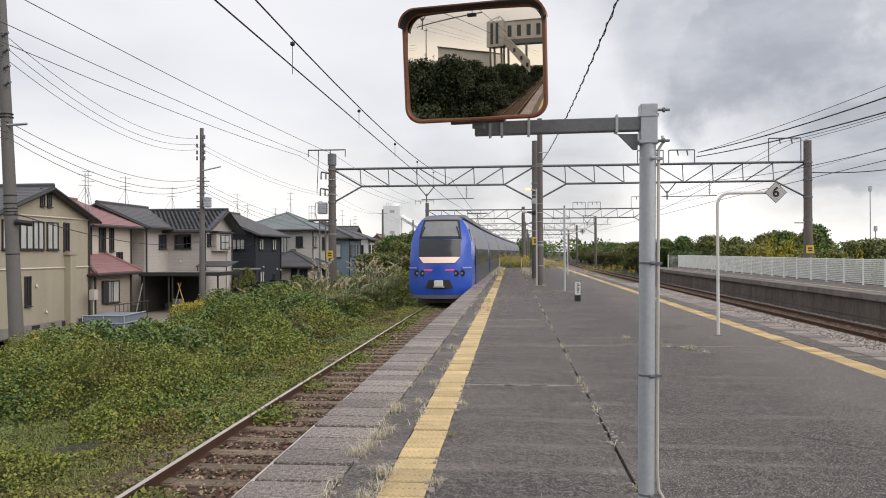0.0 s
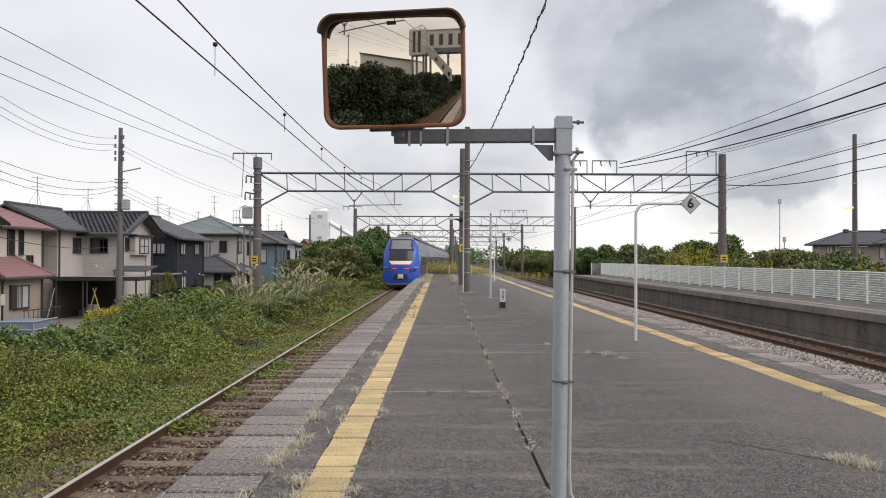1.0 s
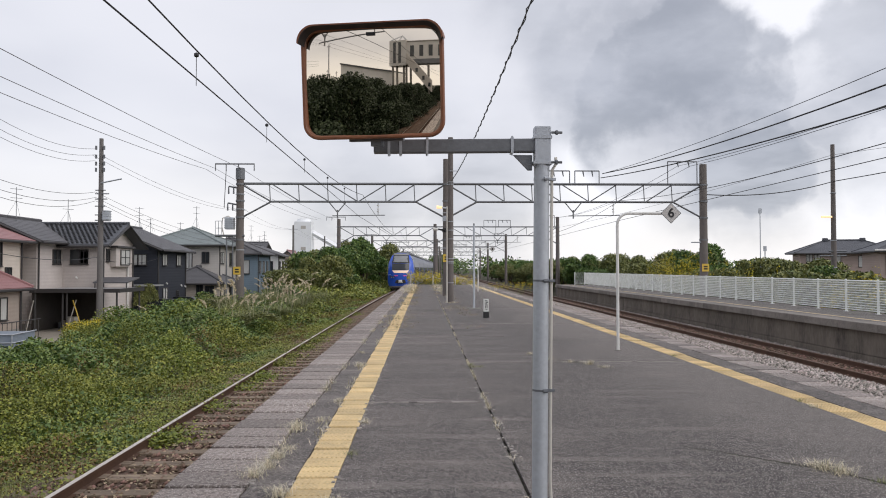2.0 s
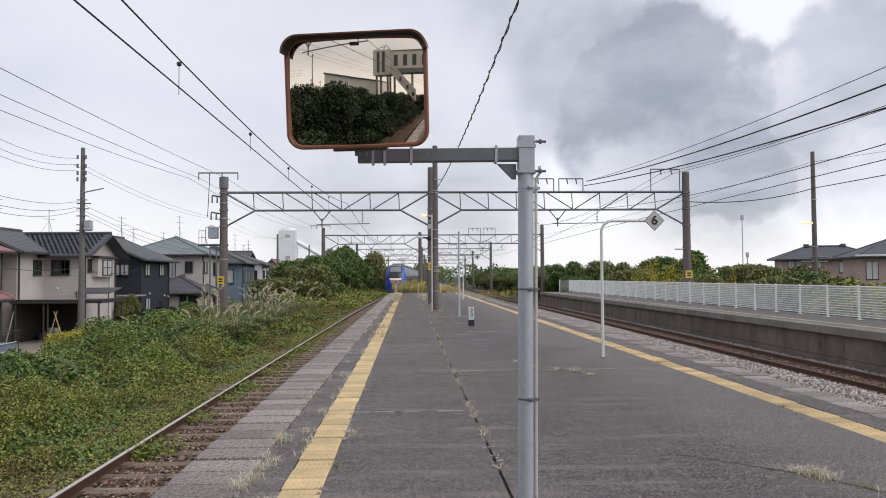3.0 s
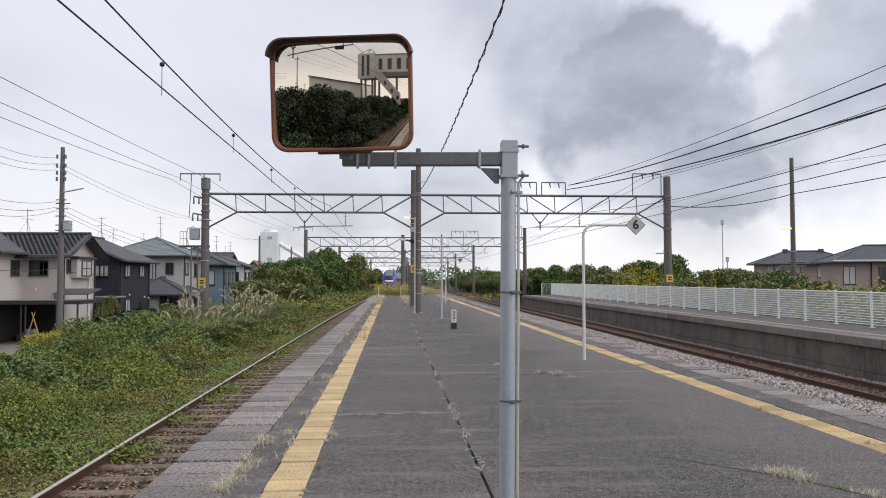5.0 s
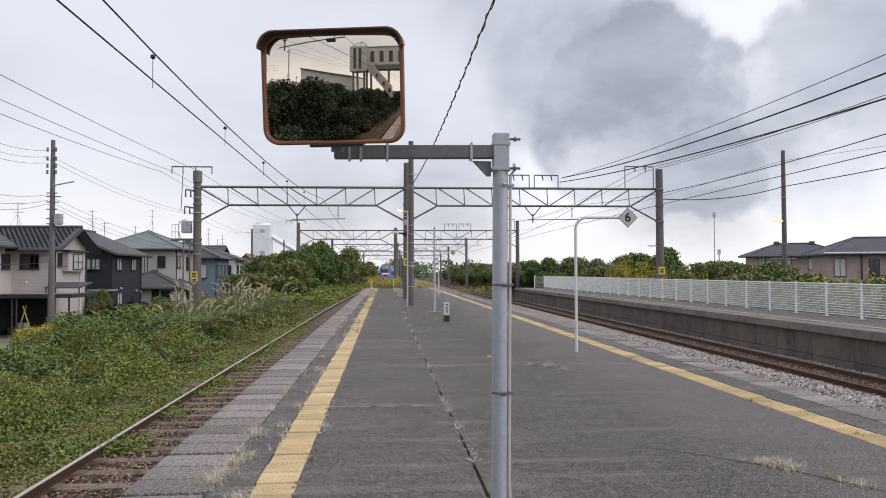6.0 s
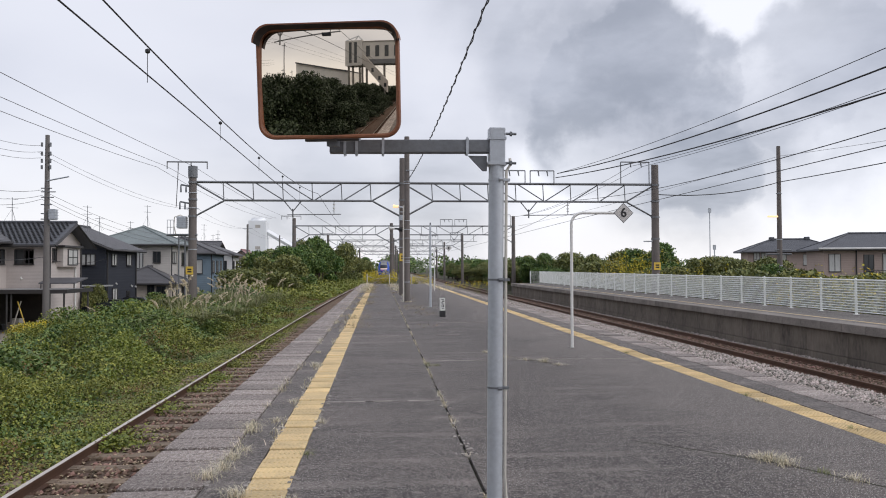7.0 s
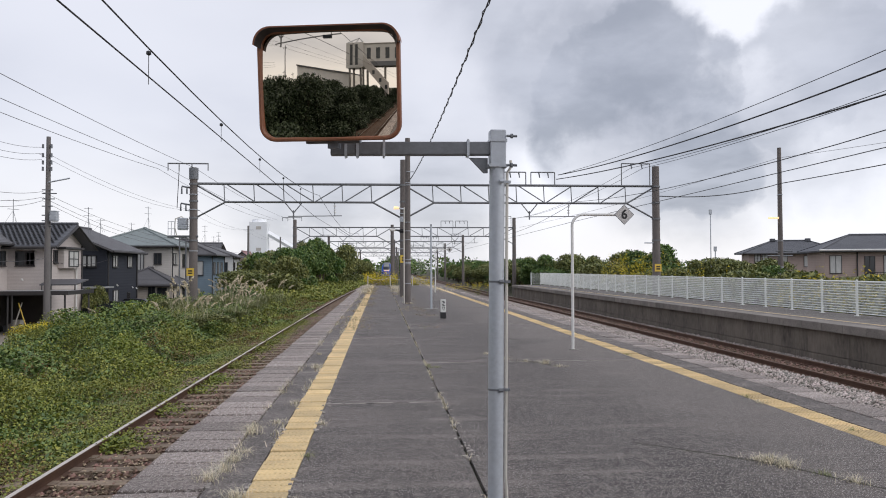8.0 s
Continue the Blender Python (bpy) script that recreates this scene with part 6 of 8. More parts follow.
    house("blue-grey two-storey house with a hipped roof", -26.5, -19.2, 87.3, 94.2, -2.25, 3.4, 5.0, 'y', 0.5, M_TEAL, M_R_DARK, [('+x', 88.6, 1.1, 0.8, 1.3, C), ('+x', 90.6, 1.1, 0.8, 1.3, C), ('+x', 92.6, 1.1, 0.8, 1.3, C), ('-y', -21.0, 1.0, 1.7, 1.5, C)])
    house("white two-storey house with a dark gabled roof", -27, -19.9, 103, 108, -2.25, 3.4, 4.7, 'y', 0, M_WALLW, M_R_DARK, [('+x', 104.2, 1.1, 0.7, 1.4, G), ('+x', 106.5, 0.8, 1.0, 1.7, G), ('-y', -20.9, 1.0, 0.6, 1.5, G)])
    house("pink-beige house with its gable to the lane", -22.9, -20.9, 121, 128, -2.25, 3.5, 4.3, 'y', 0, M_PINKB, M_R_RED, [('-y', -22.2, 1.6, 0.5, 1.2, C), ('-y', -21.6, 1.6, 0.5, 1.2, G)], over=0.35)
    house("grey house roof far along the lane", -31, -24.5, 112, 120, -2.25, 3.8, 5.4, 'x', 0, M_GREY, M_R_DARK, [('+x', 116, 1.1, 1.4, 1.3, G)])
    # across the railway
    e = house("pink-beige two-storey house with a grey tiled hipped roof", 0, 13.4, 0, 5, -1.8, 4.2, 5.6, 'x', 1.45, M_PINKB, M_R_SLATE,
              [('-y', 1.3, 1.9, 0.8, 1.7, C), ('-y', 2.4, 1.9, 0.8, 1.7, C), ('-y', 5.0, 1.7, 1.2, 1.9, C), ('-y', 9.0, 1.75, 1.9, 1.6, C), ('-y', 11.9, 1.4, 1.2, 1.8, C)], over=0.95, m=pose(56.9, 112, 0, 0, 0, -15))
    for u, w in ((5.0, 1.7), (9.0, 2.5)):
        bm = bmesh.new()
        box(bm, u - w / 2, u + w / 2, -0.6, 0, 3.75, 3.9)
        part("window_hood", bm, M_R_SLATE, e)
    for x in (4.1, 9.3):
        bm = bmesh.new()
        box(bm, x - 0.35, x + 0.35, 2.1, 2.9, 5.65, 6.15, bevel=0.1)
        part("ridge_end_tile", bm, M_R_SLATE, e)
    n = house("brownish-pink house with a dark tiled hipped roof and balcony", 0, 13.4, 0, 6, -1.8, 3.95, 5.5, 'x', 1.25, M_PINKB, M_R_SLATE,
              [('-y', 1.25, 0.9, 1.3, 2.1, C), ('-y', 5.2, 0.4, 1.1, 2.5, G), ('-y', 7.7, 0.6, 1.7, 2.4, C), ('-y', 10.8, 0.6, 1.7, 2.4, C)], over=0.95, m=pose(54.7, 88.5, 0, 0, 0, -12))
    bar("white_gutter", (-1.0, -1.12, 3.7), (14.4, -1.12, 3.7), 0.11, M_WHITE, n, 6)
    bar("corner_board", (3.75, -0.08, -1.8), (3.75, -0.08, 3.9), 0.09, M_FRAME, n)
    bm = bmesh.new()
    box(bm, 4.0, 13.4, -1.5, 0, -0.35, -0.15)
    part("balcony_deck", bm, M_FRAME, n)
    for k in range(26):
        bar("baluster", (4.05 + 0.36 * k, -1.45, -0.15), (4.05 + 0.36 * k, -1.45, 0.95), 0.03, M_FRAME, n)
    for z in (0.0, 0.98):
        bar("handrail", (4.0, -1.45, z), (13.4, -1.45, z), 0.05, M_FRAME, n)
    house("low house with a dark hipped roof beside the hedge", 46.5, 53.5, 100, 106, -1.8, 0.9, 2.2, 'x', 0.9, M_PINKB, M_R_SLATE, [('-y', 50, -0.6, 1.4, 1.0, G)])


build_houses()


def roof_antenna(x, y, z, h):
    a = thing("tv_antenna", "thin metal television antenna on a house roof", "antenna", pose(x, y, z), group="roof antennas")
    bar("mast", (0, 0, -0.6), (0, 0, h), 0.022, M_DSTEEL, a)
    for z, n, w in ((h - 0.12, 6, 0.12), (h - 0.7, 4, 0.18)):
        if z < 0.5:
            continue
        bar("boom", (-0.2, -0.3, z), (0.2, 0.3, z), 0.014, M_DSTEEL, a)
        for k in range(n):
            u = -0.2 + 0.4 * k / (n - 1)
            bar("element", (u - 0.6 * w, u * 1.5 + 0.7 * w, z), (u + 0.6 * w, u * 1.5 - 0.7 * w, z), 0.009, M_DSTEEL, a)
    for dx, dy in ((-0.5, -0.4), (0.5, -0.4), (0, 0.55)):
        bar("guy_wire", (0, 0, 0.55 * h), (dx, dy, -0.2), 0.008, M_DSTEEL, a)


ROOF_MASTS = ((-23.9, 40.5, 4.4, 1.7), (-25.8, 44, 4.4, 2.3), (-26.1, 49, 4.9, 1.9), (-24.7, 53, 4.7, 1.7), (-23.2, 62, 4.6, 2.0), (-23.0, 64, 4.9, 0.9), (-22.8, 76, 5.5, 2.3), (-24.4, 76, 5.0, 1.2),
              (-20.8, 91, 4.6, 2.2), (-22.5, 103.5, 4.5, 1.6), (-22.6, 107, 4.4, 2.0), (-24.5, 116, 5.3, 2.0))
for _x, _y, _z, _h in ROOF_MASTS:
    roof_antenna(_x, _y, _z, _h)


# ---- utility poles ----
def build_utility_poles():
    grp = "utility poles"
    p = thing("utility_pole", "leaning grey concrete utility pole with crossarm and cable bands", "utility pole", pose(-15.1, 22.1, -1.65, 0, -2.6, 0), group=grp)
    bm = bmesh.new()
    tube(bm, (0, 0, -0.3), (0, 0, 11.5), 0.215, 0.14, seg=20)
    part("shaft", bm, M_UPOLE, p, smooth=True)
    bar("crossarm", (-0.2, -0.12, 7.15), (0.75, -0.12, 7.15), 0.04, M_STEEL, p)
    for k, z in enumerate((8.4, 8.9, 9.4, 9.9)):
        bm = bmesh.new()
        tube(bm, (0.12, -0.15, z), (0.32, -0.2, z + 0.05), 0.05, seg=8)
        part("insulator", bm, M_DSTEEL, p)
    for z in (1.5, 3.2, 4.4, 4.5, 4.6, 4.75, 5.0, 7.4, 7.5):
        bm = bmesh.new()
        tube(bm, (0, 0, z), (0, 0, z + 0.03), 0.20, seg=20)
        part("band", bm, M_BLACK, p)
    bm = bmesh.new()
    tube(bm, (0.2, -0.1, 4.2), (0.62, 0.1, 4.12), 0.085, seg=8)
    part("cable_closure", bm, M_BLACK, p, "black cable closure")
    q = thing("utility_pole", "grey concrete utility pole with transformer box beside the houses", "utility pole", pose(-18.25, 43.2, -2.1), group=grp)
    bm = bmesh.new()
    tube(bm, (0, 0, -0.3), (0, 0, 11.05), 0.19, 0.11, seg=16)
    part("shaft", bm, M_UPOLE, q, smooth=True)
    bar("crossarm", (0, -0.1, 8.5), (1.2, -0.1, 8.75), 0.04, M_STEEL, q)
    for z in (10.4, 9.9, 9.5, 9.15):
        for dx in (-0.25, 0.2):
            bm = bmesh.new()
            tube(bm, (dx, -0.1, z), (dx, -0.1, z + 0.22), 0.06, seg=8)
            part("insulator", bm, M_DSTEEL, q)
    bm = bmesh.new()
    box(bm, 0.2, 0.55, -0.3, 0.1, 6.35, 6.95, bevel=0.05)
    for z in (6.45, 6.6, 6.75, 6.9):
        box(bm, 0.19, 0.57, -0.32, 0.12, z, z + 0.03)
    part("transformer_box", bm, M_STEEL, q)
    for k, z in enumerate((6.1, 6.4, 6.7, 7.2, 7.6, 7.9, 8.1)):
        bar("bracket", (-0.28, -0.1, z), (0.3 + 0.1 * (k % 3), -0.1, z), 0.03, M_DSTEEL, q)
    for x0, y0, top, label in ((27.6, 50, 9.9, "dark utility pole with lamp and cable bands beyond the fence"), (-19.0, 78, 8.2, "grey concrete utility pole along the lane"), (-19.4, 112, 8.0, "grey concrete utility pole along the lane"), (-19.8, 150, 8.0, "grey concrete utility pole along the lane")):
        r = thing("utility_pole", label, "utility pole", pose(x0, y0, -2.1 if x0 < 0 else -1.8), group=grp)
        hh = top + (2.1 if x0 < 0 else 1.8)
        bm = bmesh.new()
        tube(bm, (0, 0, -0.3), (0, 0, hh), 0.2, 0.13, seg=14)
        part("shaft", bm, M_POST if x0 > 0 else M_UPOLE, r, smooth=True)
        if x0 > 0:
            bm = bmesh.new()
            box(bm, -0.85, -0.15, -0.14, 0.04, 6.75, 6.87, bevel=0.03)
            part("lamp", bm, M_LAMPLIT, r, "small lit amber street lamp")
            for z in (3.6, 3.9):
                bar("crossarm", (-1.0 + (z - 3.6) * 2, -0.1, z + 0.6), (0.8, -0.1, z + 0.6), 0.05, M_DSTEEL, r)
            bm = bmesh.new()
            tube(bm, (-0.14, -0.16, 0), (-0.14, -0.16, 3.2), 0.06, seg=8)
            part("cable_guard", bm, M_WHITE, r, "white cable guard")
            for z in (1.8, 2.4, 3.0, 3.4, 5.2, 8.4):
                bm = bmesh.new()
                tube(bm, (0, 0, z), (0, 0, z + 0.04), 0.20, seg=14)
                part("band", bm, M_STEEL, r)
        else:
            bar("crossarm", (-0.7, 0, hh - 0.6), (0.7, 0, hh - 0.6), 0.04, M_STEEL, r)
    for x0, y0, top, rr in ((34.0, 75, 7.6, 0.06), (34.7, 75.5, 3.8, 0.07)):
        s = thing("thin_mast", "slender grey steel mast beyond the fence", "mast", pose(x0, y0, -1.8), group="masts")
        bm = bmesh.new()
        tube(bm, (0, 0, 0), (0, 0, top + 1.8), rr, rr * 0.8, seg=8)
        part("shaft", bm, M_STEEL, s)
        bm = bmesh.new()
        box(bm, -0.12, 0.12, -0.12, 0.12, top + 1.3, top + 1.8)
        part("head", bm, M_STEEL, s)


build_utility_poles()


def house_wires():
    lab = "thin power line between utility poles"
    top = [(-15.65, 21.9, 8.4), (-18.6, 43.1, 8.3)]
    for dz, s in ((0, 0.9), (-0.45, 0.95), (-0.9, 0.9)):
        wire([(-15.0, -14, 8.6 + dz), (-15.45, 22.0, 8.3 + dz * 0.8), (-18.55, 43.1, 8.35 + dz * 0.75)], 0.010, M_WIREL, lab, s)
    for dz, s in ((0, 0.7), (-0.3, 0.8), (-0.5, 0.9)):
        wire([(-15.0, -14, 5.9 + dz), (-15.3, 22.0, 5.6 + dz), (-18.5, 43.1, 5.9 + dz), (-19.0, 78, 4.6 + dz), (-19.4, 112, 4.4 + dz)], 0.011, M_WIREL, lab, s)
    for dx in (-0.6, 0.6):
        wire([(-18.5 + dx * 0.4, 43.2, 8.0), (-19 + dx, 78, 7.6), (-19.4 + dx, 112, 7.4), (-19.8 + dx, 150, 7.4)], 0.010, M_WIREL, lab, 0.6)
    wire([(-15.1, 22.0, 2.8), (-21.0, 49.0, 2.3), (-20.4, 60, 2.6)], 0.016, M_WIRE, "black service cable to the houses", 0.5)
    # cables to the pole beyond the fence
    wire([(16.3, 43, 5.8), (27.6, 50, 7.4), (27.3, 0, 7.6)], 0.03, M_WIRE, "thick black cable to the pole beyond the fence", 0.35)
    wire([(16.2, 87, 6.4), (27.6, 50, 9.2), (38, 20, 9.5)], 0.012, M_WIREL, lab, 0.3)


house_wires()


# ---- lane side clutter ----
def lane_clutter():
    g = thing("net_crate", "blue-grey wire cage of netting beside the lane", "cage", pose(-19.9, 36.4, -2.28, 0, 0, 6))
    m_net = mat("blue_grey_netting", (0.20, 0.24, 0.30), 0.7, vary=0.3, s1=3, s2=30, c2=(0.28, 0.31, 0.34))
    bm = bmesh.new()
    box(bm, -0.98, 0.98, -1.3, 1.3, 0.0, 0.8, bevel=0.04)
    part("netting", bm, m_net, g)
    for x in (-1.0, 0.0, 1.0):
        bar("frame_bar", (x, -1.33, 0), (x, -1.33, 0.85), 0.03, M_STEEL, g)
    for z in (0.05, 0.45, 0.83):
        bar("frame_bar", (-1.05, -1.33, z), (1.05, -1.33, z), 0.03, M_STEEL, g)
        bar("frame_bar", (1.03, -1.33, z), (1.03, 1.33, z), 0.03, M_STEEL, g)
    bm = bmesh.new()
    vs = bmesh.ops.create_icosphere(bm, subdivisions=2, radius=0.32)["verts"]
    for v in vs:
        v.co = Vector((v.co.x * 1.0, v.co.y * 0.8, v.co.z * 0.6 + 0.2)) + 0.12 * noise.noise_vector(v.co * 3)
    solid("white_sack", bm, M_WHITE, "crumpled white sack lying by the cage", "sack", m=pose(-19.0, 37.2, -2.28), smooth=True)
    r = thing("garden_railing", "dark metal railing by the annex wall", "railing", pose(-21.6, 41.5, -2.3))
    for k in range(9):
        bar("baluster", (0, 0.45 * k - 2, 0), (0, 0.45 * k - 2, 1.05), 0.02, M_FRAME, r)
    bar("rail", (0, -2.1, 1.05), (0, 1.8, 1.05), 0.03, M_FRAME, r)
    # meter box on a stub
    s = thing("meter_stand", "pale meter box on a thin stand", "meter", pose(-22.2, 38.4, -2.3))
    bar("stand", (0, 0, 0), (0, 0, 1.4), 0.04, M_CONDUIT, s)
    bm = bmesh.new()
    box(bm, -0.15, 0.15, -0.18, 0.18, 1.4, 1.95, bevel=0.03)
    part("meter_box", bm, M_CONDUIT, s)
    for k, (x, y, a) in enumerate(((-21.9, 47.0, 20), (-20.6, 46.4, -25), (-24.0, 46.3, 15))):
        bm = bmesh.new()
        tube(bm, (0, 0, 0), (math.sin(radians(a)) * 1.6, 0.1, 2.0), 0.035, seg=6)
        solid("leaning_pole", bm, M_PLATE if k == 1 else M_CONDUIT, "thin garden pole leaning by the carport", "pole", m=pose(x, y, -2.35))


lane_clutter()


def parked_car(x, y, rz, m_body, label):
    c = thing("parked_car", label, "car", pose(x, y, -2.28, 0, 0, rz), group="parked cars")
    prof = [(-2.0, 0.3), (-2.05, 0.75), (-1.9, 0.95), (-1.2, 1.02), (-0.6, 1.5), (0.9, 1.55), (1.65, 1.05), (1.95, 0.95), (2.0, 0.35)]
    bm = bmesh.new()
    rows = [[bm.verts.new((s * (0.8 if z < 1.1 else 0.62), a, z)) for a, z in prof] for s in (-1, 1)]
    for k in range(len(prof) - 1):
        bm.faces.new((rows[0][k], rows[0][k + 1], rows[1][k + 1], rows[1][k]))
    bm.faces.new((rows[0][0], rows[1][0], rows[1][-1], rows[0][-1]))
    bm.faces.new(rows[0][::-1])
    bm.faces.new(rows[1])
    bmesh.ops.bevel(bm, geom=list(bm.edges), offset=0.05, segments=2, affect='EDGES')
    part("body", bm, m_body, c, smooth=True)
    for s in (-1, 1):
        bm = bmesh.new()
        vs = [bm.verts.new((s * (0.80 - 0.33 * (z - 1.05) if z > 1.04 else 0.81) + s * 0.02, a, z)) for a, z in ((-1.0, 1.06), (-0.55, 1.42), (0.8, 1.45), (1.4, 1.08))]
        f = bm.faces.new(vs)
        ex = bmesh.ops.extrude_face_region(bm, geom=[f])["geom"]
        bmesh.ops.translate(bm, vec=(-0.06 * s, 0, 0), verts=[g for g in ex if isinstance(g, bmesh.types.BMVert)])
        part("side_glass", bm, M_GLASS, c)
        for yy in (-1.25, 1.25):
            bm = bmesh.new()
            tube(bm, (s * 0.62, yy, 0.31), (s * 0.84, yy, 0.31), 0.31, seg=18)
            part("wheel", bm, M_BLACK, c)
        bm = bmesh.new()
        box(bm, s * 0.6 - 0.14, s * 0.6 + 0.14, -2.07, -1.95, 0.68, 0.84, bevel=0.02)
        part("headlight", bm, M_CURTAIN, c)
    bm = bmesh.new()
    vs = [bm.verts.new((a, b, z)) for a, b, z in ((-0.62, -1.22, 1.08), (0.62, -1.22, 1.08), (0.55, -0.68, 1.5), (-0.55, -0.68, 1.5))]
    bm.faces.new(vs)
    ex = bmesh.ops.extrude_face_region(bm, geom=list(bm.faces))["geom"]
    bmesh.ops.translate(bm, vec=(0, 0.05, -0.03), verts=[g for g in ex if isinstance(g, bmesh.types.BMVert)])
    part("windscreen", bm, M_GLASS, c)


M_CARBLACK = glossy("black_car_paint", (0.015, 0.015, 0.018))
parked_car(-19.4, 62.6, 78, M_CARBLACK, "black parked car before the charcoal house")
parked_car(-19.5, 58.2, 84, M_CARBLACK, "black parked car under the porch roof")


# ---- factory in the distance ----
def factory():
    f = thing("factory_tower", "white factory tower with an inclined conveyor far away", "factory", pose(-40, 250, -2))
    bm = bmesh.new()
    box(bm, -2.7, 2.9, -3, 3, 0, 19.0)
    tube(bm, (0.1, 0, 19.0), (0.1, 0, 20.0), 2.6, 2.2, seg=20)
    # white cladding made paler and bluish: distance haze is put into the colour
    m_far = mat("haze_whitened_cladding", (0.88, 0.90, 0.92), 0.6, vary=0.06, s1=0.2, s2=3, bump=0.0)
    part("tower", bm, m_far, f)
    for x, z in ((0.2, 16.6), (0.2, 9.6)):
        bm = bmesh.new()
        box(bm, x - 0.7, x + 0.9, -3.05, -2.98, z, z + 1.0)
        part("louvre", bm, M_GREY, f)
    bar("conveyor", (2.9, 0, 15.5), (15.5, 0, 8.0), 0.9, m_far, f, 4)
    bm = bmesh.new()
    box(bm, 3, 14, -2, 2, 0, 7.5)
    part("shed", bm, M_GREY, f)


factory()


# ---- what the mirror sees behind the camera ----
def station_building():
    b = thing("station_building", "pale station building on concrete stilts bridging the tracks", "building", pose(0, -40, 0))
    m = siding("pale_station_wall", (0.66, 0.65, 0.63))
    bm = bmesh.new()
    box(bm, -15.0, -11.1, -5, 0, 7.0, 12.6, bevel=0.05)
    part("tower", bm, m, b)
    bm = bmesh.new()
    box(bm, -11.1, 17, -4.6, -0.4, 8.3, 12.1)
    part("corridor", bm, m, b)
    bm = bmesh.new()
    box(bm, -11.1, 17, -4.7, -0.3, 12.1, 12.35)
    part("parapet", bm, M_CONC, b)
    bm = bmesh.new()
    box(bm, -11.1, 17, -4.7, -0.3, 7.3, 8.3)
    part("deck_girder", bm, M_DSTEEL, b, "dark steel deck girder")
    for x in (-14.1, -12.9):
        bm = bmesh.new()
        box(bm, x, x + 0.62, -0.02, 0.05, 7.6, 12.2)
        part("tall_window", bm, M_GLASS, b)
    for k in range(13):
        bm = bmesh.new()
        box(bm, -10.3 + 2.05 * k, -9.45 + 2.05 * k, -0.42, -0.33, 8.9, 11.3)
        part("window", bm, M_GLASS, b)
    for x in (-14.6, -13.6, -12.0, -11.4, -10.4, -6.4, 6.4, 7.6, 12.4):
        bm = bmesh.new()
        tube(bm, (x, -1.4, -2.2), (x, -1.4, 7.4), 0.25, seg=12)
        part("column", bm, M_CONC, b)
    for a in ((-14.8, -0.2), (-11.3, -0.2), (-14.8, -4.8), (-11.3, -4.8)):
        bar("roof_frame_bar", (a[0], a[1], 12.6), (-12.6, -2.5, 14.1), 0.12, M_STEEL, b)
    # enclosed stair flight down towards the ground
    bm = bmesh.new()
    vs = [bm.verts.new((x, y, z)) for y in (0.2, 2.2) for x, z in ((-10.6, 7.3), (-5.4, 1.2), (-5.4, 3.6), (-10.6, 9.4))]
    for f in ((0, 1, 2, 3), (7, 6, 5, 4), (0, 4, 5, 1), (1, 5, 6, 2), (2, 6, 7, 3), (3, 7, 4, 0)):
        bm.faces.new([vs[q] for q in f])
    part("stair_enclosure", bm, M_GREY, b, "grey sloping stair enclosure")
    for x in (-8.6, -7.2, -6.0):
        bm = bmesh.new()
        zc = 8.0 - (x + 10.6) * 1.17
        box(bm, x, x + 0.5, 2.18, 2.24, zc - 0.3, zc + 0.5)
        part("stair_window", bm, M_GLASS, b)
    bar("stair_post", (-6.0, 1.2, -1.5), (-6.0, 1.2, 2.2), 0.2, M_CONC, b, 10)

    hall = thing("station_hall", "long white hall with a sloping dark roof edge", "building", pose(0, -45, 0))
    for name, lift, y0, y1, material in (("wall", 0.0, -12, 0, M_WALLW), ("roof", 0.35, -12.4, 0.5, M_R_SLATE)):
        bm = bmesh.new()
        top = [(-30.9, 9.2), (-21.5, 7.1), (-15.6, 6.0)]
        prof = [(-30.9, -2.2), *top, (-15.6, -2.2)] if name == "wall" else [*top, *[(x, z + lift) for x, z in top[::-1]]]
        rows = [[bm.verts.new((x, y, z)) for x, z in prof] for y in (y0, y1)]
        for k in range(len(prof)):
            bm.faces.new((rows[0][k], rows[0][(k + 1) % len(prof)], rows[1][(k + 1) % len(prof)], rows[1][k]))
        bm.faces.new(rows[0][::-1])
        bm.faces.new(rows[1])
        part(name, bm, material, hall)
    bm = bmesh.new()
    box(bm, -29.0, -27.9, 0.0, 0.06, 6.2, 7.0)
    part("window", bm, M_GLASS, hall)
    for x, y, h, r in ((-31.6, -40, 16.0, 0.13), (-42, -60, 11, 0.1), (-46, -60, 12, 0.1), (-49, -60, 10.5, 0.1), (-38, -60, 13, 0.1), (-54, -60, 11.5, 0.1)):
        t = thing("lamp_mast", "tall thin mast behind the station", "mast", pose(x, y, -2), group="station masts")
        bar("shaft", (0, 0, 0), (0, 0, h), r, M_DSTEEL, t, 8)
        bar("arm", (-0.7, 0, h - 0.6), (0.5, 0, h - 0.5), 0.08, M_DSTEEL, t, 6)
    house("dark roofed house behind the station bushes", -25, -16.0, -21, -14, -2.3, 1.2, 3.6, 'x', 0, M_GREY, M_R_TILE, [('+x', -17, -1, 1.4, 1.2, M_GLASS)])
    house("small gabled house behind the station bushes", -19.5, -14.4, -37, -31, -2.3, 2.0, 3.9, 'y', 0, M_GREY, M_R_TILE, [('+x', -34, 0, 1.4, 1.2, M_GLASS)])


station_building()


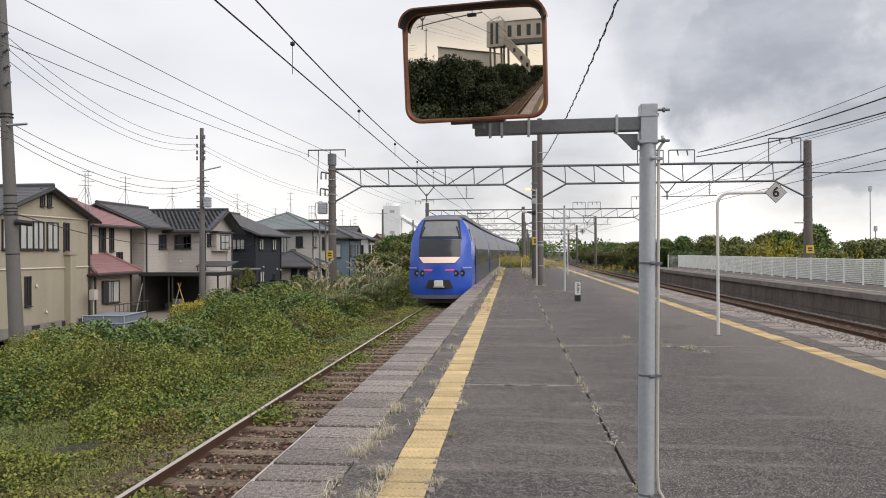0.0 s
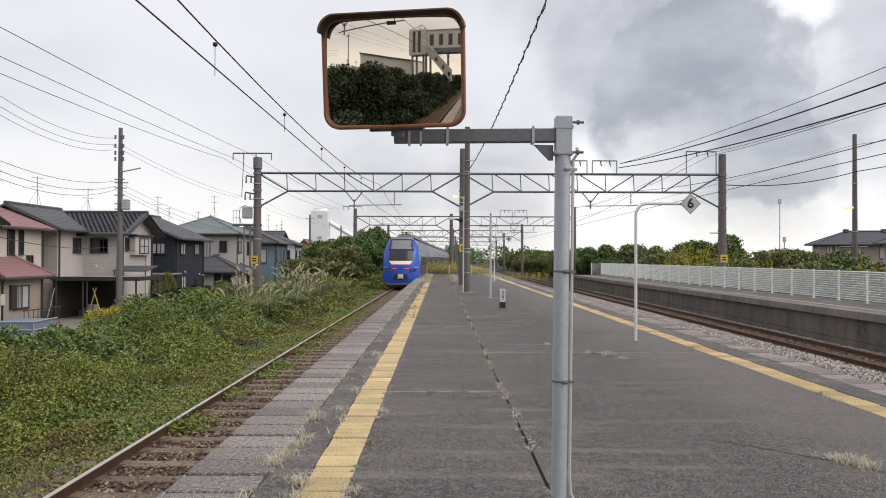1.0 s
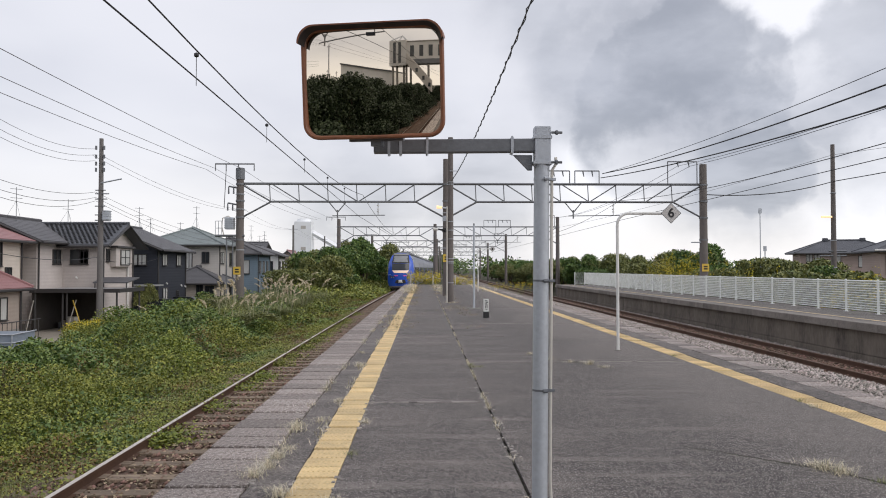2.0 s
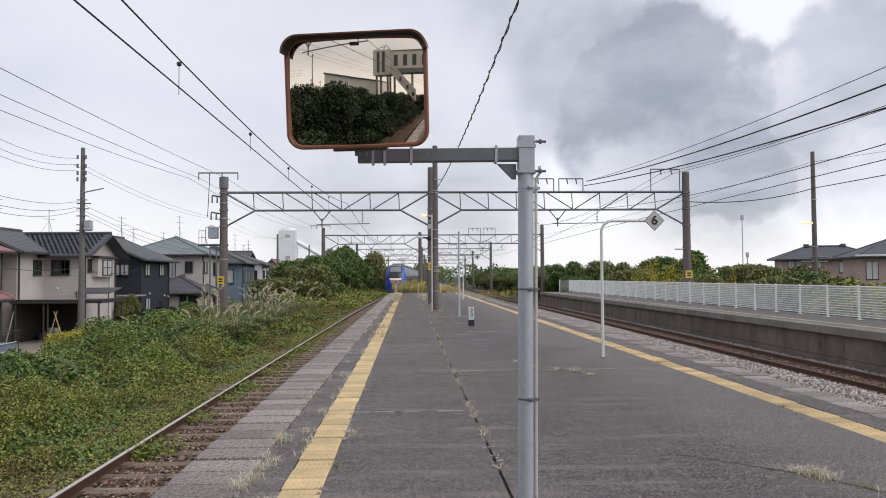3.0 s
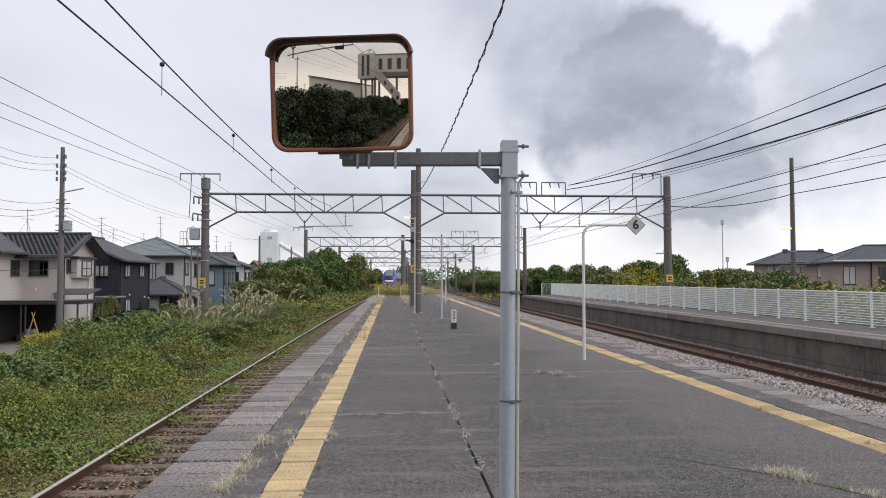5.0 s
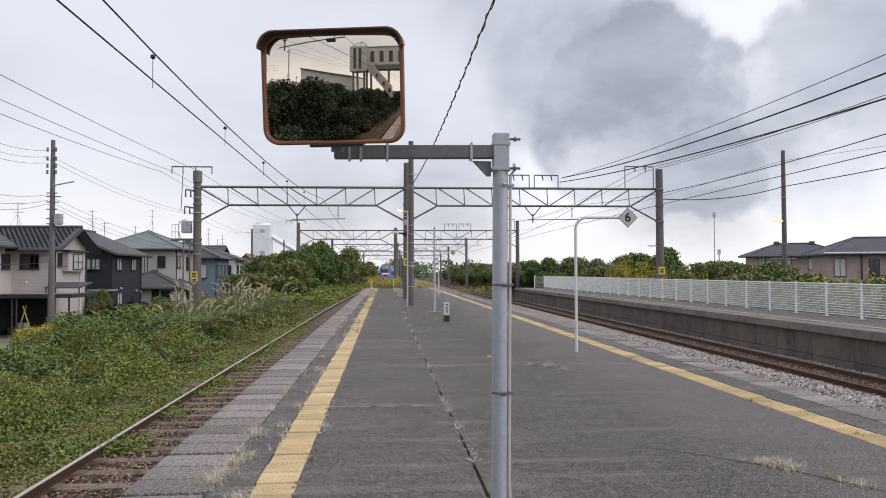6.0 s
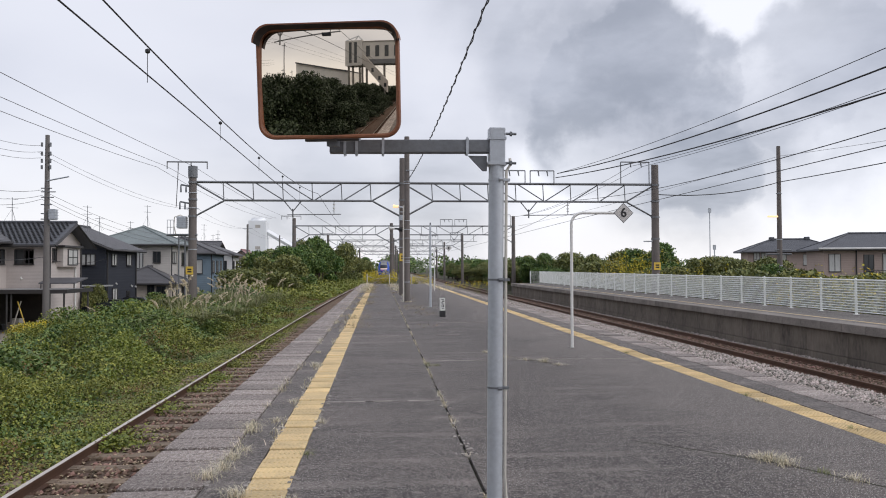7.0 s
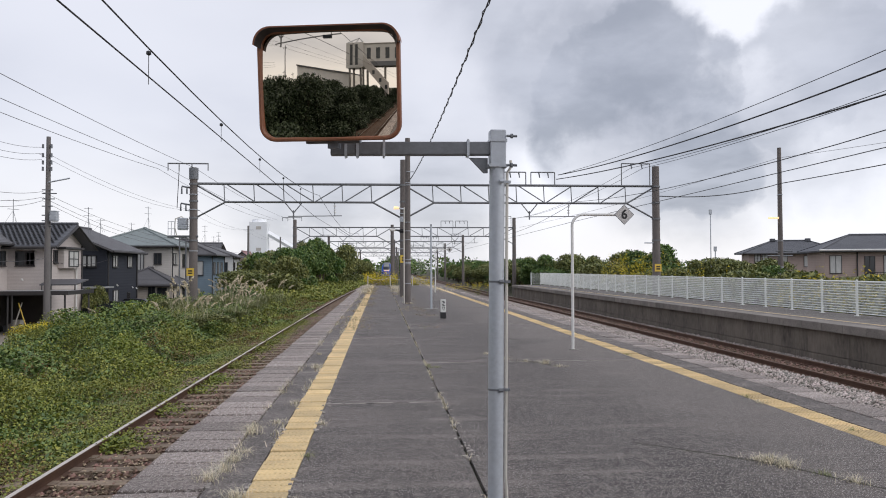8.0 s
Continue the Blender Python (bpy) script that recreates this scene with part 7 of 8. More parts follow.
# ---- plants ----
def clump_points(n, blobs, shell=0.55):
    """Points spread over overlapping blobs (centre, radii), most of them near the surface."""
    vol = np.array([b[1][0] * b[1][1] for b in blobs])
    pick = RNG.choice(len(blobs), n, p=vol / vol.sum())
    d = RNG.normal(size=(n, 3))
    d /= np.linalg.norm(d, axis=1)[:, None]
    d[:, 2] = np.where(d[:, 2] < -0.4, -d[:, 2], d[:, 2])
    r = shell + (1 - shell) * RNG.uniform(0, 1, (n, 1)) ** 0.6
    c = np.array([b[0] for b in blobs])[pick]
    s = np.array([b[1] for b in blobs])[pick]
    return c + d * r * s * RNG.uniform(0.82, 1.12, (n, 1))


def build_bush(label, h, w, leaves, size, m_leaf, seed):
    """A bush or low tree: forked stems and a crown of leaf clumps with an uneven outline."""
    rnd = random.Random(seed)
    b = thing("bush", label, "bush", group="bushes beside the railway")
    bm = bmesh.new()
    tops = []
    for k in range(7):
        a = rnd.uniform(0, 6.28)
        r = w * rnd.uniform(0.15, 0.75)
        top = Vector((math.cos(a) * r, math.sin(a) * r, h * rnd.uniform(0.5, 0.88)))
        mid = top * 0.45 + Vector((0, 0, h * 0.12))
        tube(bm, (0.1 * math.cos(a), 0.1 * math.sin(a), -0.25), mid, 0.09, 0.06, seg=6)
        tube(bm, mid, top, 0.06, 0.015, seg=6)
        tops.append(top)
    part("stem", bm, M_BARK, b)
    blobs = [(tuple(t * 0.92), (w * rnd.uniform(0.26, 0.44), w * rnd.uniform(0.26, 0.44), h * rnd.uniform(0.13, 0.24))) for t in tops]
    for k in range(9):
        a, r = rnd.uniform(0, 6.28), w * rnd.uniform(0.2, 0.85)
        blobs.append(((math.cos(a) * r, math.sin(a) * r, h * rnd.uniform(0.15, 0.6)), (w * rnd.uniform(0.22, 0.38), w * rnd.uniform(0.22, 0.38), h * rnd.uniform(0.12, 0.2))))
    p = clump_points(leaves, blobs)
    v, f = leaf_arrays(p, RNG.uniform(0.6, 1.3, leaves) * size, up=0.5)
    ob = new("crown", raw_mesh("crown", v, f, m_leaf))
    ob.parent = b
    return b


# bush leaf darkened: the shaded side of the rear bushes is put into its colour
M_LEAF4 = mat("shaded_bush_leaf", (0.026, 0.046, 0.016), 0.6, vary=0.4, s1=0.4, s2=3, bump=0, island=0.5)
M_LEAF3 = mat("olive_leaf", (0.18, 0.19, 0.055), 0.6, vary=0.4, s1=0.3, s2=3, c2=(0.085, 0.12, 0.035), bump=0, island=0.5)


def build_bushes():
    kinds = [build_bush("dense dark green bush with an uneven crown", 3.6, 2.6, 9500, 0.17, M_LEAF2, 1),
             build_bush("broad green bush with arching stems", 3.0, 3.0, 9500, 0.17, M_LEAF3, 2),
             build_bush("olive green shrub growing along the railway", 3.2, 2.4, 8500, 0.16, M_LEAF3, 3),
             build_bush("bush on the bank with its shade put into dark leaves", 3.4, 2.7, 22000, 0.105, M_LEAF4, 4)]
    rnd = random.Random(11)
    spots = []
    # mass along the near track
    for x, y, h in ((-10.3, 56, 1.7), (-9.2, 63, 2.9), (-11.5, 67, 3.1), (-8.9, 68, 4.4), (-10.0, 74, 5.0), (-8.6, 80, 5.0), (-11.0, 83, 5.4), (-8.2, 89, 5.6), (-10.5, 93, 6.0), (-7.8, 98, 7.0), (-9.6, 104, 7.4),
                    (-7.4, 110, 7.2), (-7.2, 120, 6.0), (-6.4, 132, 5.6), (-5.6, 146, 5.4), (-5.0, 162, 5.2), (-4.2, 180, 5.4), (-14.0, 76, 2.4), (-13.5, 88, 4.6), (-13, 100, 5)):
        spots.append((x, y, -1.4, h, None))
    # belt beyond the side platform
    for k in range(46):
        y = 26 + 4.2 * k + rnd.uniform(-1.5, 1.5)
        x = 20.5 + rnd.uniform(0, 3) + (0.02 * (y - 90) if y > 90 else 0)
        h = (2.7 + rnd.uniform(0, 0.7)) if y < 62 else (3.7 + rnd.uniform(-0.3, 1.4))
        spots.append((x, y, -1.6, h, None))
        if k % 2:
            spots.append((x + rnd.uniform(5, 10), y + rnd.uniform(-2, 2), -1.7, h * (0.85 if y < 66 else 1.1), None))
        if y > 76:
            spots.append((x - rnd.uniform(2.5, 5.0) + 0.0, y + 2, -1.3, h * 0.85, None))
    for x, y, h in ((41, 66, 2.2), (45, 67, 2.8), (49, 68, 3.1), (52, 70, 3.0)):
        spots.append((x, y, -2.0, h, 2))
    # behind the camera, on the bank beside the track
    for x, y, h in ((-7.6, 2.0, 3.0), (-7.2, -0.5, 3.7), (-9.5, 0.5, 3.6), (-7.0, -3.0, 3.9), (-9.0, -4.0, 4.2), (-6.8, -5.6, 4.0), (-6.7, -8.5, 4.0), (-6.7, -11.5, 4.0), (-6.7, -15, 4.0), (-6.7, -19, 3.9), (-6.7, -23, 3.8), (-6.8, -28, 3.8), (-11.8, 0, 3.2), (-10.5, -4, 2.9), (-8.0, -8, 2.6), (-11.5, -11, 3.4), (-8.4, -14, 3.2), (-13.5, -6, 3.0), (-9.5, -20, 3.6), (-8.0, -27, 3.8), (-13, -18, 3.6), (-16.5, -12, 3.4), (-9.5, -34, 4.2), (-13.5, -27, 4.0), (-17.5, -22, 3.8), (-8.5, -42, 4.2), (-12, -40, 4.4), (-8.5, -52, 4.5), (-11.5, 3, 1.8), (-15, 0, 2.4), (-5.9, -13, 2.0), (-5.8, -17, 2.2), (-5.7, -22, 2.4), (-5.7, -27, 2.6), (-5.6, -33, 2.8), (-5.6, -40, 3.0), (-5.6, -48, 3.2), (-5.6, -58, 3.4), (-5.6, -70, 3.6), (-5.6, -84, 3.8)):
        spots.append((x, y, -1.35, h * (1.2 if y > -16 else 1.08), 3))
    for k in range(9):
        y = rnd.uniform(30, 60)
        spots.append((-7.2 - rnd.uniform(0, 1) * (2.0 + (y - 26) * 0.16), y, -1.3, rnd.uniform(0.6, 0.95), None))
    used = [False] * 4
    base_h = (3.6, 3.0, 3.2, 3.4)
    for x, y, z, h, kind in spots:
        k = rnd.randrange(3) if kind is None else kind
        s = (h + 0.2) / base_h[k]
        m = pose(x, y, z, 0, 0, rnd.uniform(0, 360))
        if not used[k]:
            used[k] = True
            ob = kinds[k]
            ob.matrix_basis = m
        else:
            ob = copy_thing(kinds[k], m)
        wide = min(1.35, 0.55 + 0.42 * s)
        ob.scale = (wide, wide, s)
    shrub = copy_thing(kinds[2], pose(-20.4, 56.0, -2.3, 0, 0, 40))
    shrub.scale = (0.42, 0.42, 0.95)
    tagged(shrub, "slim yellow-green shrub beside the dark house")


build_bushes()


def veg_top(x, y):
    """Height of the weeds over the bank."""
    n = np.array([noise.noise((a * 0.45, b * 0.45, 3.3)) + 0.5 * noise.noise((a * 1.3, b * 1.3, 8.1)) for a, b in zip(x, y)])
    edge = smooth01((-4.75 - x) / 2.4)
    return (0.10 + 0.42 * edge) * (0.75 + 2.5 * n).clip(0.06, 2.4)


def bank_plants():
    leaves1, leaves2, leaves3, blades = [], [], [], []
    for y0, y1, n, s0, s1 in ((1.5, 9, 120000, 0.022, 0.05), (9, 18, 150000, 0.028, 0.058), (18, 34, 130000, 0.038, 0.08), (34, 60, 80000, 0.06, 0.12)):
        y = RNG.uniform(y0, y1, n)
        x = -4.09 - RNG.uniform(0, 1, n) ** 0.9 * (6.6 + 0.115 * y)
        g = np.maximum(ground_z(x, y) + 0.02, -0.98 - 0.25 * np.clip(-4.75 - x, 0, 2))
        top = veg_top(x, y)
        z = g + top * RNG.uniform(0.15, 1.05, n) ** 0.6
        patch = np.array([noise.noise((a * 0.33, b * 0.33, 5.0)) for a, b in zip(x, y)]) + RNG.uniform(-0.25, 0.25, n) + 0.30 * smooth01((-6.4 - x) / 2.5) - 0.12
        withered = np.array([noise.noise((a * 0.6, b * 0.35, 11.0)) for a, b in zip(x, y)]) + RNG.uniform(-0.3, 0.3, n) + 0.42 * smooth01((x + 6.6) / 1.7) > 0.48
        size = RNG.uniform(s0, s1, n)
        p = np.stack([x, y, z], 1)
        dark = (patch > 0.12) & ~withered
        plain = ~dark & ~withered
        leaves1.append(leaf_arrays(p[plain], size[plain], 0.3))
        leaves2.append(leaf_arrays(p[dark], size[dark] * 1.6, 0.5))
        leaves3.append(leaf_arrays(p[withered], size[withered] * 0.8, 0.6))
        m = n // 3
        xb = -4.11 - RNG.uniform(0, 1, m) ** 1.1 * 9
        yb = RNG.uniform(y0, y1, m)
        pb = np.stack([xb, yb, np.maximum(ground_z(xb, yb), -0.98 - 0.25 * np.clip(-4.75 - xb, 0, 2)) + 0.35 * veg_top(xb, yb)], 1)
        blades.append(blade_arrays(pb, RNG.uniform(0.04, 0.2, m) * (0.5 + 0.5 * smooth01((-4.6 - xb) / 1.5)), s0 * 0.2, 1.5))
    n = 60000
    y = RNG.uniform(58, 190, n)
    x = np.array([track_x(float(b)) for b in y]) - 1.1 - RNG.uniform(0, 1, n) * 6.0
    z = -1.2 + RNG.uniform(0, 1, n) ** 0.7 * (0.25 + 0.11 * (np.array([track_x(float(b)) for b in y]) - x)) * 1.6
    leaves1.append(leaf_arrays(np.stack([x, y, z], 1), RNG.uniform(0.12, 0.26, n), 0.6))
    for name, arr, m, label in (("bank_weeds", leaves1, M_LEAF, "yellow-green weeds and vines covering the bank"), ("bank_vines", leaves2, M_VINE, "dark green broad-leaved vines covering the bank"), ("withered_weeds", leaves3, M_WITHER, "brown withered weeds along the rail"), ("bank_grass", blades, M_BLADE, "long dry-tipped grass on the bank")):
        v, f = joined(arr)
        tagged(new(name, raw_mesh(name, v, f, m)), label, "weeds", kind="stuff")
    # small plants between the rails
    n = 24000
    y = 3 + RNG.uniform(0, 1, n) ** 1.8 * 40
    y = y + 0.3 * np.sin(y * 3)
    keep = np.array([noise.noise((0.0, float(b) * 0.55, 1.7)) for b in y]) > -0.16
    y = y[keep]
    x = -3.32 - 0.52 + np.abs(RNG.normal(0, 0.25, len(y)))
    p = np.stack([x, y, -0.95 + np.abs(RNG.normal(0, 0.07, len(y)))], 1)
    v, f = leaf_arrays(p, RNG.uniform(0.03, 0.065, len(y)), 1.0)
    tagged(new("track_weeds", raw_mesh("track_weeds", v, f, M_LEAF)), "low green weeds growing beside the rail", "weeds", kind="stuff")
    # creeping weeds that cover the sleeper ends
    n = 30000
    y = 1.5 + RNG.uniform(0, 1, n) ** 1.4 * 40
    x = -3.97 - np.abs(RNG.normal(0, 0.33, n))
    z = -0.94 + np.abs(RNG.normal(0, 0.06, n)) + 0.05 * np.array([noise.noise((a * 2, b * 0.8, 7.0)) for a, b in zip(x, y)])
    keep = np.array([noise.noise((a * 1.5, b * 0.6, 2.0)) for a, b in zip(x, y)]) + RNG.uniform(-0.3, 0.3, n) > -0.05
    v, f = leaf_arrays(np.stack([x, y, z], 1)[keep], RNG.uniform(0.025, 0.05, keep.sum()), 1.2)
    tagged(new("rail_weeds", raw_mesh("rail_weeds", v, f, M_LEAF)), "creeping green weeds over the sleeper ends", "weeds", kind="stuff")
    # fallen leaves on the ballast
    n = 5200
    y = 3 + RNG.uniform(0, 1, n) ** 1.6 * 25
    p = np.stack([RNG.uniform(-4.0, -1.9, n), y, np.full(n, -0.93)], 1)
    v, f = leaf_arrays(p, RNG.uniform(0.03, 0.06, n), 2.0)
    tagged(new("fallen_leaves", raw_mesh("fallen_leaves", v, f, M_LITTER)), "brown fallen leaves on the ballast", "leaves", kind="stuff")


bank_plants()


def build_pampas():
    """Silver grass: fountain of blades with feathery plumes."""
    def clump(seed, n_blade, n_plume, h):
        rnd = random.Random(seed)
        c = thing("pampas_clump", "clump of tall silver grass with pale feathery plumes", "silver grass", group="silver grass clumps")
        a = RNG.uniform(0, 6.28, n_blade)
        r = np.abs(RNG.normal(0, 0.33, n_blade))
        p = np.stack([np.cos(a) * r, np.sin(a) * r, np.full(n_blade, -0.05)], 1)
        v, f = blade_arrays(p, RNG.uniform(0.45, 1.0, n_blade) * h, 0.024, 1.0)
        ob = new("grass_fountain", raw_mesh("grass_fountain", v, f, M_BLADE))
        ob.parent = c
        for k in range(n_plume):
            an, rr = rnd.uniform(0, 6.28), rnd.uniform(0.05, 0.45)
            top = Vector((math.cos(an) * rr * 1.7, math.sin(an) * rr * 1.7, h * rnd.uniform(0.85, 1.2)))
            bm = bmesh.new()
            tube(bm, (math.cos(an) * rr * 0.5, math.sin(an) * rr * 0.5, 0), top, 0.008, 0.005, seg=4)
            st = part("stalk", bm, M_DRY, c)
            m = 80
            d = Vector((math.cos(an) * 0.5 + 0.25, math.sin(an) * 0.5, 1)).normalized()
            t = RNG.uniform(0, 0.42, m)
            droop = np.stack([0.9 * t * t, np.zeros(m), -0.7 * t * t], 1)
            pts = np.array(top)[None] + t[:, None] * np.array(d)[None] + droop + RNG.normal(0, 0.02, (m, 3)) * (1.4 - t[:, None] * 1.9)
            v, f = leaf_arrays(pts, RNG.uniform(0.06, 0.12, m), 1.2, 0.38)
            pl = new("plume", raw_mesh("plume", v, f, M_PLUME))
            pl.parent = st
        return c
    kinds = [clump(1, 420, 2, 1.55), clump(2, 380, 4, 1.75), clump(3, 460, 1, 1.35)]
    rnd = random.Random(21)
    used = [False] * 3
    spots = []
    for k in range(58):
        y = 31 + 42 * rnd.random() ** 1.1
        x = -6.7 - rnd.uniform(0, 1) * (2.3 + (y - 29) * 0.13)
        spots.append((x, y))
    for k in range(9):
        spots.append((rnd.uniform(-15.5, -14), rnd.uniform(40, 56)))
    for x, y in spots:
        k = rnd.randrange(3)
        m = pose(x, y, float(ground_z(x, y)), 0, 0, rnd.uniform(0, 360))
        if used[k]:
            ob = copy_thing(kinds[k], m)
        else:
            ob = kinds[k]
            ob.matrix_basis = m
            used[k] = True
        s = rnd.uniform(0.7, 1.15) * (0.55 if x < -13.8 else 1.0)
        ob.scale = (s, s, s)


build_pampas()


def build_goldenrod():
    """Patches of tall yellow goldenrod."""
    lv, fl = [], []
    def patch(cx, cy, z, rx, ry, n, h):
        x, y = cx + RNG.uniform(-rx, rx, n), cy + RNG.uniform(-ry, ry, n)
        hh = h * RNG.uniform(0.65, 1.1, n)
        for frac0, frac1, m, store, s in ((0.1, 0.85, 9, lv, 0.10), (0.72, 1.05, 11, fl, 0.10)):
            px = np.repeat(x, m) + RNG.normal(0, 0.07, n * m)
            py = np.repeat(y, m) + RNG.normal(0, 0.07, n * m)
            pz = z + np.repeat(hh, m) * RNG.uniform(frac0, frac1, n * m)
            store.append(leaf_arrays(np.stack([px, py, pz], 1), RNG.uniform(0.6, 1.3, n * m) * s, 0.4, 0.5))
    patch(0.0, 73.4, -1.0, 1.6, 0.9, 260, 2.1)
    patch(3.6, 73.8, -1.0, 1.6, 0.9, 130, 1.7)
    patch(-15.5, 36.0, -1.75, 0.55, 1.8, 420, 0.8)
    patch(-14.6, 24.0, -1.7, 0.7, 2.5, 40, 0.8)
    patch(19.5, 58, -1.6, 0.9, 6.0, 170, 3.9)
    patch(19.5, 46, -1.6, 0.8, 4.0, 30, 3.2)
    patch(18.6, 26, -1.6, 0.9, 4.5, 90, 2.9)
    patch(18.6, 32, -1.6, 0.8, 2.5, 40, 2.7)
    patch(9.0, 74, -1.2, 3.0, 1.2, 60, 1.3)
    for name, arr, m, label in (("goldenrod_leaves", lv, M_LEAF3, "leafy stems of goldenrod"), ("goldenrod_flowers", fl, M_GOLD, "bright yellow goldenrod flower heads")):
        v, f = joined(arr)
        tagged(new(name, raw_mesh(name, v, f, m)), label, "goldenrod", kind="stuff")


build_goldenrod()


def dry_shrub(x, y, h, seed):
    """A leafless brown weed with branching twigs."""
    rnd = random.Random(seed)
    sh = thing("dry_shrub", "thin brown leafless weed standing in the vines", "weed", pose(x, y, -1.15), group="dry shrubs")
    for k in range(9):
        a, r = rnd.uniform(0, 6.28), rnd.uniform(0.05, 0.28)
        tip = Vector((math.cos(a) * r, math.sin(a) * r, h * rnd.uniform(0.6, 1.0)))
        bm = bmesh.new()
        tube(bm, (0.03 * math.cos(a), 0.03 * math.sin(a), 0), tip, 0.008, 0.003, seg=5)
        for j in range(7):
            p = tip * rnd.uniform(0.4, 0.95)
            b = rnd.uniform(0, 6.28)
            tube(bm, p, p + Vector((math.cos(b) * 0.12, math.sin(b) * 0.12, 0.12)), 0.004, 0.002, seg=4)
        part("twig", bm, M_BARK, sh)


dry_shrub(-7.4, 14.0, 1.15, 1)
dry_shrub(-9.3, 16.5, 0.9, 2)
dry_shrub(-11.6, 12.8, 0.8, 3)


def joint_x(y):
    return 0.785 + 0 * y


def platform_weeds():
    """Dry tufts and weeds in the joints of the platform."""
    rnd = random.Random(8)
    spots = [(-1.18, 6.5, 0), (-1.16, 6.8, 0), (-1.24, 6.25, 0), (-1.12, 7.1, 1), (-1.18, 7.86, 0), (-1.22, 8.1, 1), (-1.0, 8.3, 1), (-0.93, 5.75, 0), (-0.95, 5.5, 1), (-0.96, 5.2, 0), (-1.2, 10.2, 1), (-1.0, 12.6, 0), (-1.1, 14.5, 1), (-0.95, 9.4, 1),
             (3.2, 6.33, 0), (3.26, 6.2, 0), (3.14, 6.42, 1), (3.42, 5.95, 2), (3.52, 5.75, 1), (2.2, 13.4, 1), (2.5, 13.0, 1), (2.75, 12.7, 0), (2.9, 12.3, 1), (2.0, 14.2, 1), (0.84, 12.4, 2), (0.82, 12.7, 2), (0.95, 12.45, 2), (4.5, 9.3, 2), (4.46, 8.9, 1), (4.52, 13.8, 2), (4.6, 7.4, 2), (1.2, 34.2, 0), (1.1, 34.8, 0), (1.4, 34.3, 0), (1.25, 36, 0), (1.3, 42.6, 0), (1.2, 43.4, 0),
             (-0.56, 6.9, 2), (-0.55, 8.2, 1), (-0.57, 5.6, 1)]
    green, straw = [], []
    for x, y, k in spots:
        n = (110, 70, 50)[k]
        r = np.abs(RNG.normal(0, (0.055, 0.06, 0.04)[k], n))
        a = RNG.uniform(0, 6.28, n)
        p = np.stack([x + np.cos(a) * r, y + np.sin(a) * r * 1.3, np.zeros(n)], 1)
        (green if k == 2 else straw).append(blade_arrays(p, RNG.uniform(0.3, 1.1, n) * (0.11, 0.07, 0.055)[k], 0.0032, 2.0))
    for name, arr, m, label in (("dry_grass", straw, M_DRY, "straw-coloured dry grass tufts in the platform joints"), ("green_weeds", green, M_BLADE, "small green weeds in the platform joints")):
        v, f = joined(arr)
        tagged(new(name, raw_mesh(name, v, f, m)), label, "weeds", kind="stuff")
    n = 2600
    y = 3 + RNG.uniform(0, 1, n) ** 1.3 * 40
    lump = np.array([noise.noise((0.0, float(b) * 0.9, 9.0)) for b in y])
    k = lump > 0.0
    y = y[k]
    p1 = np.stack([joint_x(y) + RNG.normal(0, 0.012, len(y)), y, np.full(len(y), -0.01)], 1)
    n2 = 5000
    y2 = 4 + RNG.uniform(0, 1, n2) ** 1.1 * 66
    lump = np.array([noise.noise((3.0, float(b) * 0.7, 2.0)) for b in y2])
    y2 = y2[lump > 0.08]
    x2 = np.where(RNG.uniform(0, 1, len(y2)) < 0.55, -1.22, -0.92)
    p2 = np.stack([x2 + RNG.normal(0, 0.03, len(y2)), y2, np.full(len(y2), 0.0)], 1)
    n3 = 900
    y3 = 50 + RNG.uniform(0, 21, n3)
    p3 = np.stack([RNG.choice([-1.2, -0.9, 1.2, 4.4], n3) + RNG.normal(0, 0.25, n3), y3, np.zeros(n3)], 1)
    v, f = joined([blade_arrays(p1, RNG.uniform(0.02, 0.07, len(p1)), 0.006, 1.5), blade_arrays(p2, RNG.uniform(0.03, 0.10, len(p2)), 0.006, 1.6), blade_arrays(p3, RNG.uniform(0.1, 0.3, n3), 0.02, 1.2)])
    tagged(new("joint_weeds", raw_mesh("joint_weeds", v, f, M_DRY)), "sparse dry weeds along the platform joints", "weeds", kind="stuff")
    # hairline cracks
    for pts, w in (([(2.35, 7.1), (2.6, 6.9), (3.0, 6.5), (3.25, 6.25)], 0.012), ([(3.25, 6.25), (3.5, 5.8), (3.9, 5.2)], 0.010), ([(1.9, 14.4), (2.3, 13.5), (2.7, 12.8), (3.0, 12.2)], 0.014)):
        bm = bmesh.new()
        fine = []
        for (xa, ya), (xb, yb) in zip(pts, pts[1:]):
            for k in range(6):
                t = k / 6
                fine.append((xa + (xb - xa) * t + rnd.uniform(-.012, .012), ya + (yb - ya) * t + rnd.uniform(-.012, .012)))
        fine.append(pts[-1])
        rows = [(bm.verts.new((x - w * rnd.uniform(0.4, 1), y - w * 0.5, 0.0025)), bm.verts.new((x + w * rnd.uniform(0.4, 1), y + w * 0.5, 0.0025))) for x, y in fine]
        for a, b in zip(rows, rows[1:]):
            bm.faces.new((a[0], a[1], b[1], b[0]))
        solid("asphalt_crack", bm, M_CRACK, "thin dark crack in the asphalt", "crack", kind="structure")


platform_weeds()


